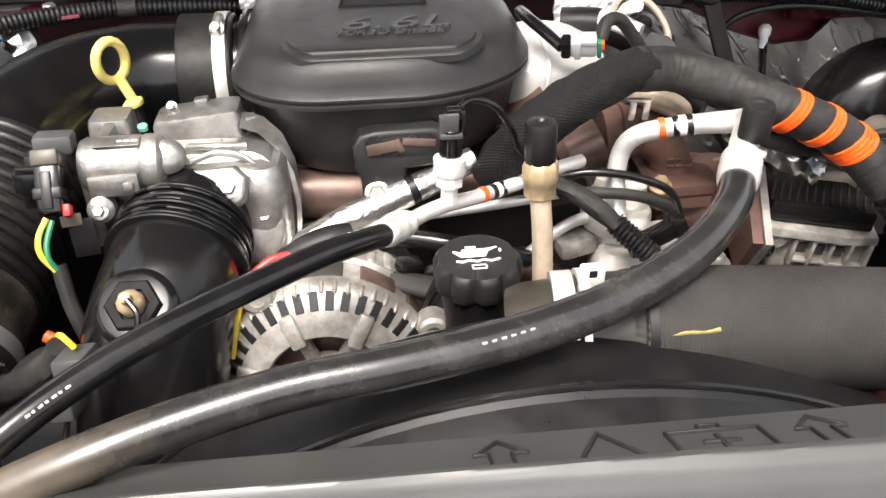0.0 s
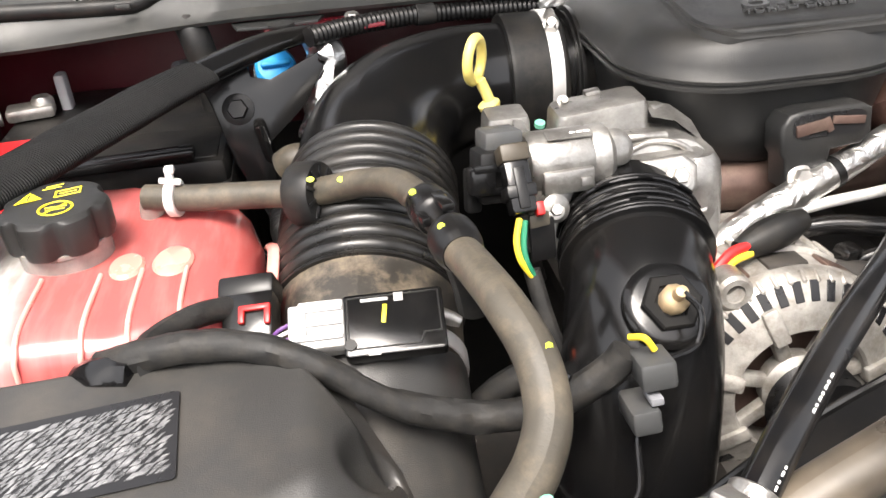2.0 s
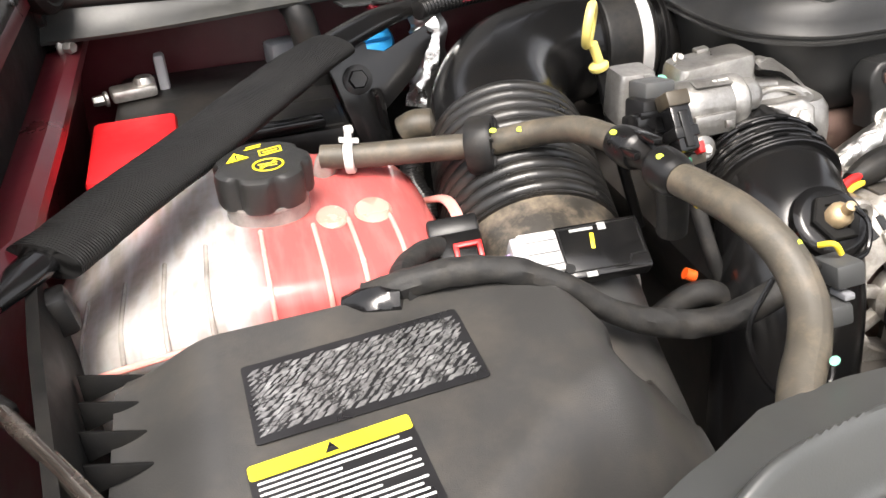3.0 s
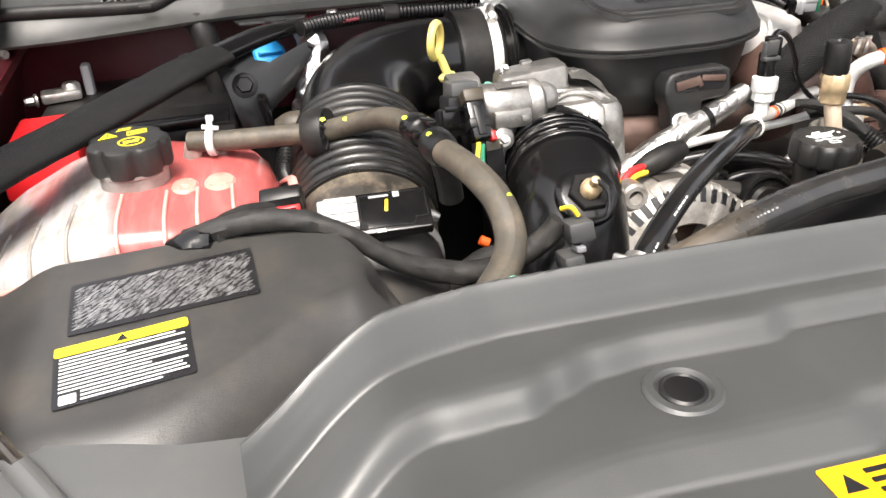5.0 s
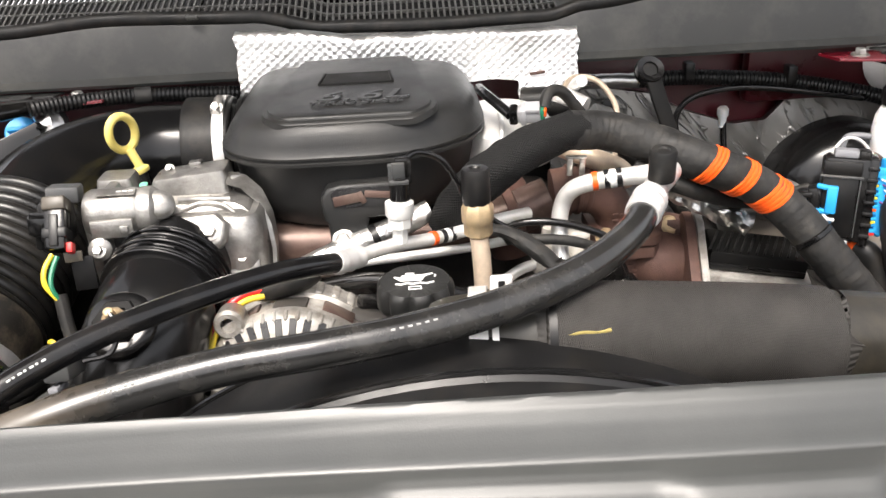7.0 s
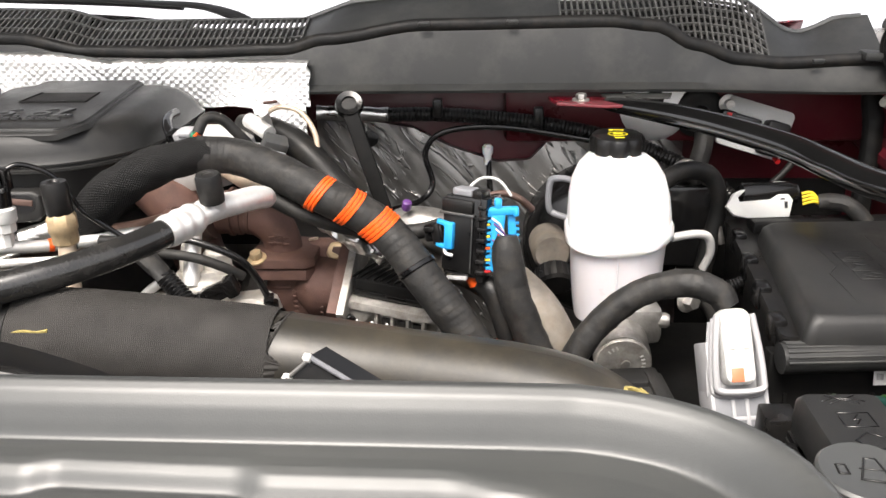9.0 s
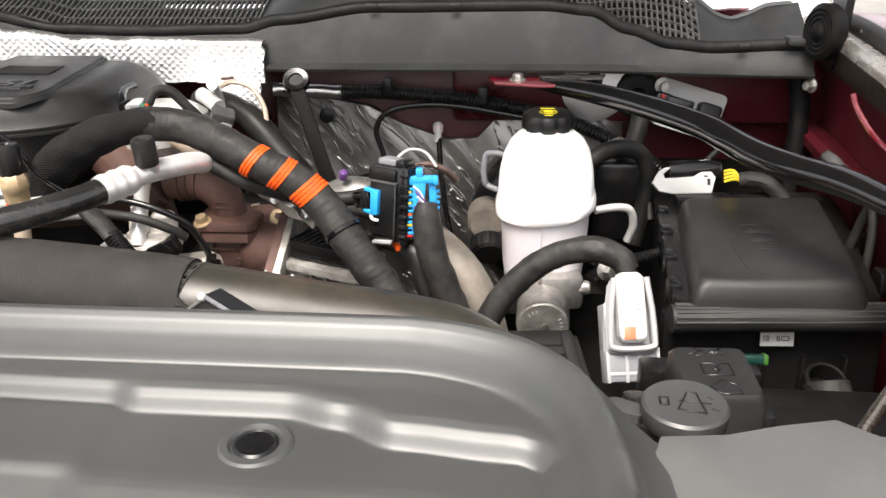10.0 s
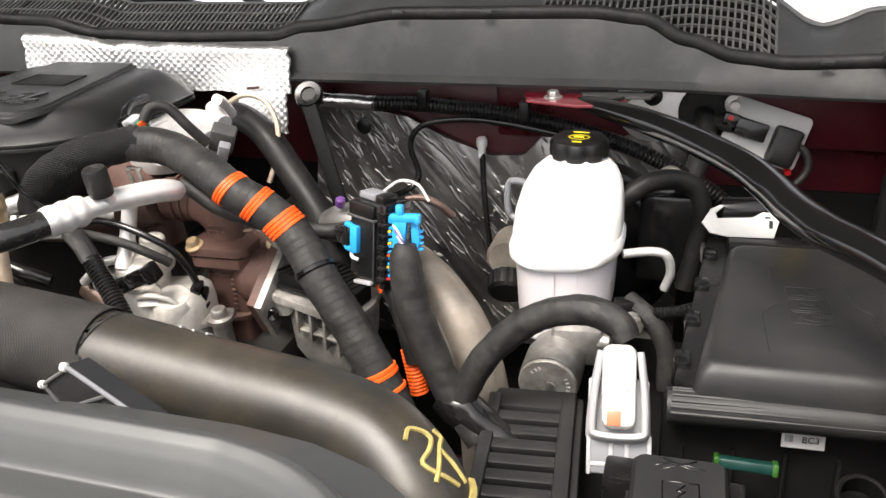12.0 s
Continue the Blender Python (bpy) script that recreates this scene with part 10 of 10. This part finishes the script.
# the ribbed joint along its outer side
part("side_flange", loft([[(x - 0.012, y, 1.215), (x - 0.012, y, 1.270 - dz), (x - 0.004, y, 1.272 - dz), (x + 0.002, y, 1.25 - dz), (x + 0.006, y, 1.10), (x - 0.012, y, 1.10)] for x, y, dz in ((-0.903, 0.575, -0.014), (-0.890, 0.49, -0.008), (-0.878, 0.42, 0.002), (-0.866, 0.35, 0.012), (-0.853, 0.27, 0.03))]), "deepblack", ax_)
for k in range(9):
    y = 0.520 - 0.028 * k
    x = line([(0.27, -0.838), (0.56, -0.872)], y)
    part("clip_tooth", slab([(-0.020, 0.010), (0.020, -0.002), (-0.020, -0.010)], 0.0024, plane_pose((x - 0.002, y, 1.226 - 0.02 * step(0.45, 0.27, y)), (1, 0.12, 0), (0.05, 0.3, 1)), 0.0005), "deepblack", ax_)
part("clip_head", box((0.022, 0.024, 0.03), pose(-0.898, 0.556, 1.262, 0, -8, 10), 0.005), "black", ax_)
part("bolt", hexbolt((-0.842, 0.272, 1.212), (0, -0.3, 1), 0.008, 0.006), "tan", ax_)
part("lower_box", box((0.36, 0.30, 0.22), pose(-0.69, 0.38, 0.93), 0.02), "airbox", ax_)
part("outlet_neck", tube([(-0.542, 0.578, 1.166, 0.0705), (-0.543, 0.560, 1.155, 0.0715), (-0.546, 0.535, 1.138, 0.0715), (-0.553, 0.46, 1.10, 0.078)], seg=40), "airbox", ax_)

# air mass sensor with its connectors
ms = thing("air_mass_sensor", (-0.52, 0.545, 1.21), "flat black air mass sensor module with a light grey plug", "sensor")
MM = plane_pose((-0.522, 0.541, 1.238), (1, -0.07, 0.02), (0.02, 0.85, 0.50))
mb = part("module", slab(rounded(0.066, 0.044, 0.003), 0.011, MM @ Matrix.Translation((0, 0, -0.004)), 0.0015), "gloss", ms)
part("module_rim", outline_bars([(-0.030, -0.017), (0.016, -0.017), (0.019, -0.010), (0.030, -0.010), (0.030, 0.019), (-0.030, 0.019)], 0.0012, MM @ Matrix.Translation((0, 0, 0.007)), True, 0.0006), "black", mb)
part("paint_mark", box((0.003, 0.013, 0.0008), MM @ pose(-0.006, 0.006, 0.0074, 0, 0, -8), 0.0002), "yprint", mb, "yellow paint mark")
part("code_print", box((0.006, 0.006, 0.0006), MM @ pose(0.004, 0.017, 0.0074), 0), "gprint", mb)
part("code_print", box((0.018, 0.0022, 0.0006), MM @ pose(-0.012, 0.0165, 0.0074), 0), "gprint", mb)
part("code_print", box((0.008, 0.004, 0.0006), MM @ pose(-0.014, -0.0205, 0.0074), 0), "gprint", mb)
part("screw", lathe([(0.004, 0), (0.004, 0.002), (0.002, 0.002)], MM @ Vector((-0.029, -0.014, 0.0068)), MM.to_3x3() @ Vector((0, 0, 1)), 12), "black", mb)
pg = part("grey_plug", box((0.030, 0.034, 0.016), MM @ pose(-0.047, 0.002, 0.003), 0.002), "plugpale", ms, "light grey plug")
for k in range(3):
    part("plug_rib", box((0.028, 0.004, 0.003), MM @ pose(-0.047, 0.012 - 0.010 * k, 0.0115), 0.001), "lgrey", pg)
part("plug_head", box((0.012, 0.026, 0.020), MM @ pose(-0.062, 0.003, 0.003), 0.002), "lgrey", pg)
for k, c in enumerate(("purplew", "white", "purplew", "yelloww")):
    part("wire", tube([MM @ Vector((-0.066, 0.008 - 0.005 * k, 0.004)), MM @ Vector((-0.078, 0.002 - 0.004 * k, 0.003)), (-0.612, 0.520, 1.238)], 0.0014, 6, 5), c, pg)
bk = thing("lock_connector", (-0.61, 0.58, 1.2), "black connector with a red lock on a taped lead", "connector")
BK = plane_pose((-0.618, 0.580, 1.228), (1, -0.15, 0.1), (0.1, 0.8, 0.5))
part("body", box((0.036, 0.040, 0.022), BK, 0.003), "gloss", bk)
part("red_lock", join(box((0.022, 0.004, 0.004), BK @ pose(0.006, 0.006, 0.0125), 0.001), box((0.004, 0.014, 0.004), BK @ pose(0.015, 0.000, 0.0125), 0.001), box((0.004, 0.012, 0.004), BK @ pose(-0.003, 0.001, 0.0125), 0.001)), "redw", bk, "red lock")
part("back_shell", box((0.040, 0.016, 0.026), BK @ pose(-0.002, 0.026, -0.002), 0.003), "black", bk)
part("lead", tube([(-0.630, 0.592, 1.236), (-0.650, 0.575, 1.244), (-0.668, 0.55, 1.250), (-0.675, 0.525, 1.255), (-0.668, 0.505, 1.257)], 0.0085, 14, wobble=0.1), "tape", bk)
hr = thing("front_loom", (-0.55, 0.48, 1.15), "black taped wiring loom lying across the air filter box", "wiring loom")
part("loom", tube([(-0.700, 0.520, 1.250, 0.011), (-0.672, 0.512, 1.262, 0.0098), (-0.640, 0.508, 1.266, 0.0098), (-0.605, 0.503, 1.262, 0.0092), (-0.570, 0.494, 1.247, 0.0088), (-0.535, 0.487, 1.222, 0.0086), (-0.50, 0.486, 1.205, 0.0105), (-0.465, 0.484, 1.198, 0.0105), (-0.43, 0.482, 1.204, 0.0105), (-0.40, 0.480, 1.222, 0.0105), (-0.388, 0.478, 1.240, 0.0085)], seg=18, n=10, wobble=0.12, wound=(0.016, 0.035)), "tape", hr)
part("shiny_wrap", tube([(-0.715, 0.518, 1.243, 0.011), (-0.70, 0.514, 1.248, 0.0135), (-0.678, 0.506, 1.252, 0.0125)], seg=16, n=8, wobble=0.25), "gloss", hr, "shiny tape wrap")
part("red_tape", tube([(-0.436, 0.562, 1.187), (-0.428, 0.560, 1.183)], 0.0050, 12, 2), "orange", hr, "orange tape")
part("lower_lead", tube([(-0.49, 0.56, 1.12), (-0.44, 0.55, 1.17), (-0.41, 0.545, 1.165), (-0.39, 0.54, 1.10)], 0.011, 14, wobble=0.1), "tape", hr)

# ---------------------------------------------------------------- battery behind the tank
bt = thing("battery", (-0.80, 0.96, 1.0), "black battery with a red terminal cover", "battery")
part("case", box((0.25, 0.27, 0.26), pose(-0.775, 0.985, 1.085), 0.006), "battery", bt)
part("lid", box((0.245, 0.265, 0.035), pose(-0.775, 0.985, 1.222), 0.010), "battery", bt)
part("lid_step", box((0.13, 0.08, 0.018), pose(-0.725, 0.90, 1.232), 0.004), "battery", bt)
part("red_cover", box((0.085, 0.155, 0.05), pose(-0.868, 0.870, 1.222, 0, 0, 2), 0.006), "batred", bt, "red terminal cover")
part("terminal_clamp", join(box((0.05, 0.03, 0.014), pose(-0.875, 1.03, 1.248, 0, 0, 12), 0.004), lathe([(0.012, 0), (0.012, 0.014), (0.009, 0.018)], (-0.862, 1.035, 1.244), (0, 0, 1), 16), hexbolt((-0.902, 1.015, 1.248), (-1, -0.3, 0), 0.006, 0.012)), "zinc", bt, "bright terminal clamp")
part("terminal_post", box((0.012, 0.02, 0.05), pose(-0.842, 1.055, 1.255), 0.004), "lgrey", bt)
part("grey_block", box((0.04, 0.03, 0.03), pose(-0.70, 1.06, 1.262, 0, 0, 20), 0.006), "grey", bt)
part("hold_down", box((0.16, 0.02, 0.012), pose(-0.76, 0.855, 1.246, 0, 0, 4), 0.004), "gloss", bt)
vh = thing("vent_hose", (-0.69, 1.02, 1.2), "stubby black rubber hose arching into the firewall", "hose")
part("hose", tube([(-0.668, 1.00, 1.20), (-0.672, 1.00, 1.27), (-0.680, 1.005, 1.318), (-0.690, 1.03, 1.333), (-0.70, 1.08, 1.325), (-0.705, 1.14, 1.31)], 0.0165, 20), "matte", vh)

# blue filler cap on its black bracket
bc = thing("washer_inlet", (-0.6, 0.98, 1.25), "bright blue cap behind the black brace bracket", "cap")
part("cap", lathe([(0.021, -0.010), (0.022, -0.006), (0.022, 0.004), (0.019, 0.008), (0.0, 0.009)], (-0.600, 0.985, 1.281), (0.1, -0.75, 0.65), 30), "blue", bc)
part("grip", box((0.032, 0.007, 0.010), frame_to((-0.600, 0.985, 1.281), (0.1, -0.75, 0.65)) @ pose(0, 0, 0.011), 0.003), "blue", bc)
part("neck", lathe([(0.018, -0.08), (0.019, -0.012), (0.024, -0.010)], (-0.600, 0.985, 1.281), (0.1, -0.75, 0.65), 26), "black", bc)
bb = thing("strut_bracket", (-0.62, 0.9, 1.15), "black pressed bracket with a bolt below the brace", "bracket")
SBM = plane_pose((-0.632, 0.905, 1.262), (1, 0.10, 0), (0.05, 0.35, 1))
part("plate", slab([(-0.040, 0.040), (-0.030, 0.010), (-0.018, -0.045), (0.006, -0.11), (0.016, -0.11), (0.022, -0.03), (0.060, 0.0), (0.085, 0.035), (0.080, 0.050), (0.030, 0.030), (0.012, 0.035), (0.010, 0.052)], 0.005, SBM, 0.0015), "gloss", bb)
part("bolt", hexbolt((-0.637, 0.898, 1.270), (0, -0.9, 0.35), 0.0105, 0.009, 1.5), "black", bb, "black flange bolt")
part("gusset", box((0.012, 0.02, 0.09), pose(-0.613, 0.895, 1.215, 8, -8, 0), 0.005), "gloss", bb)
part("arm", tube([(-0.59, 0.945, 1.262, 0.010), (-0.565, 0.938, 1.280, 0.011), (-0.548, 0.93, 1.305, 0.010)], seg=14, squash=0.6), "gloss", bb)
hf = thing("foil_sleeve", (-0.54, 0.93, 1.2), "crumpled foil sleeve behind the intake elbow", "heat shield")
part("foil", tube([(-0.555, 0.955, 1.32, 0.014), (-0.545, 0.95, 1.298, 0.020), (-0.553, 0.935, 1.262, 0.020), (-0.565, 0.92, 1.22, 0.017)], seg=18, n=8, wobble=0.3), "foildark", hf)
sm = thing("starter_hose", (-0.57, 0.85, 1.12), "brown-grey hose stub between the bracket and the duct", "hose")
part("hose", tube([(-0.60, 0.86, 1.22), (-0.585, 0.855, 1.228), (-0.56, 0.85, 1.222), (-0.54, 0.84, 1.19)], 0.016, 18), "brownhose", sm)
part("lead", tube([(-0.60, 0.83, 1.20), (-0.605, 0.80, 1.185), (-0.60, 0.76, 1.175), (-0.605, 0.70, 1.16), (-0.60, 0.62, 1.15)], 0.012, 16, ripple=(0.005, 0.14)), "black", sm)
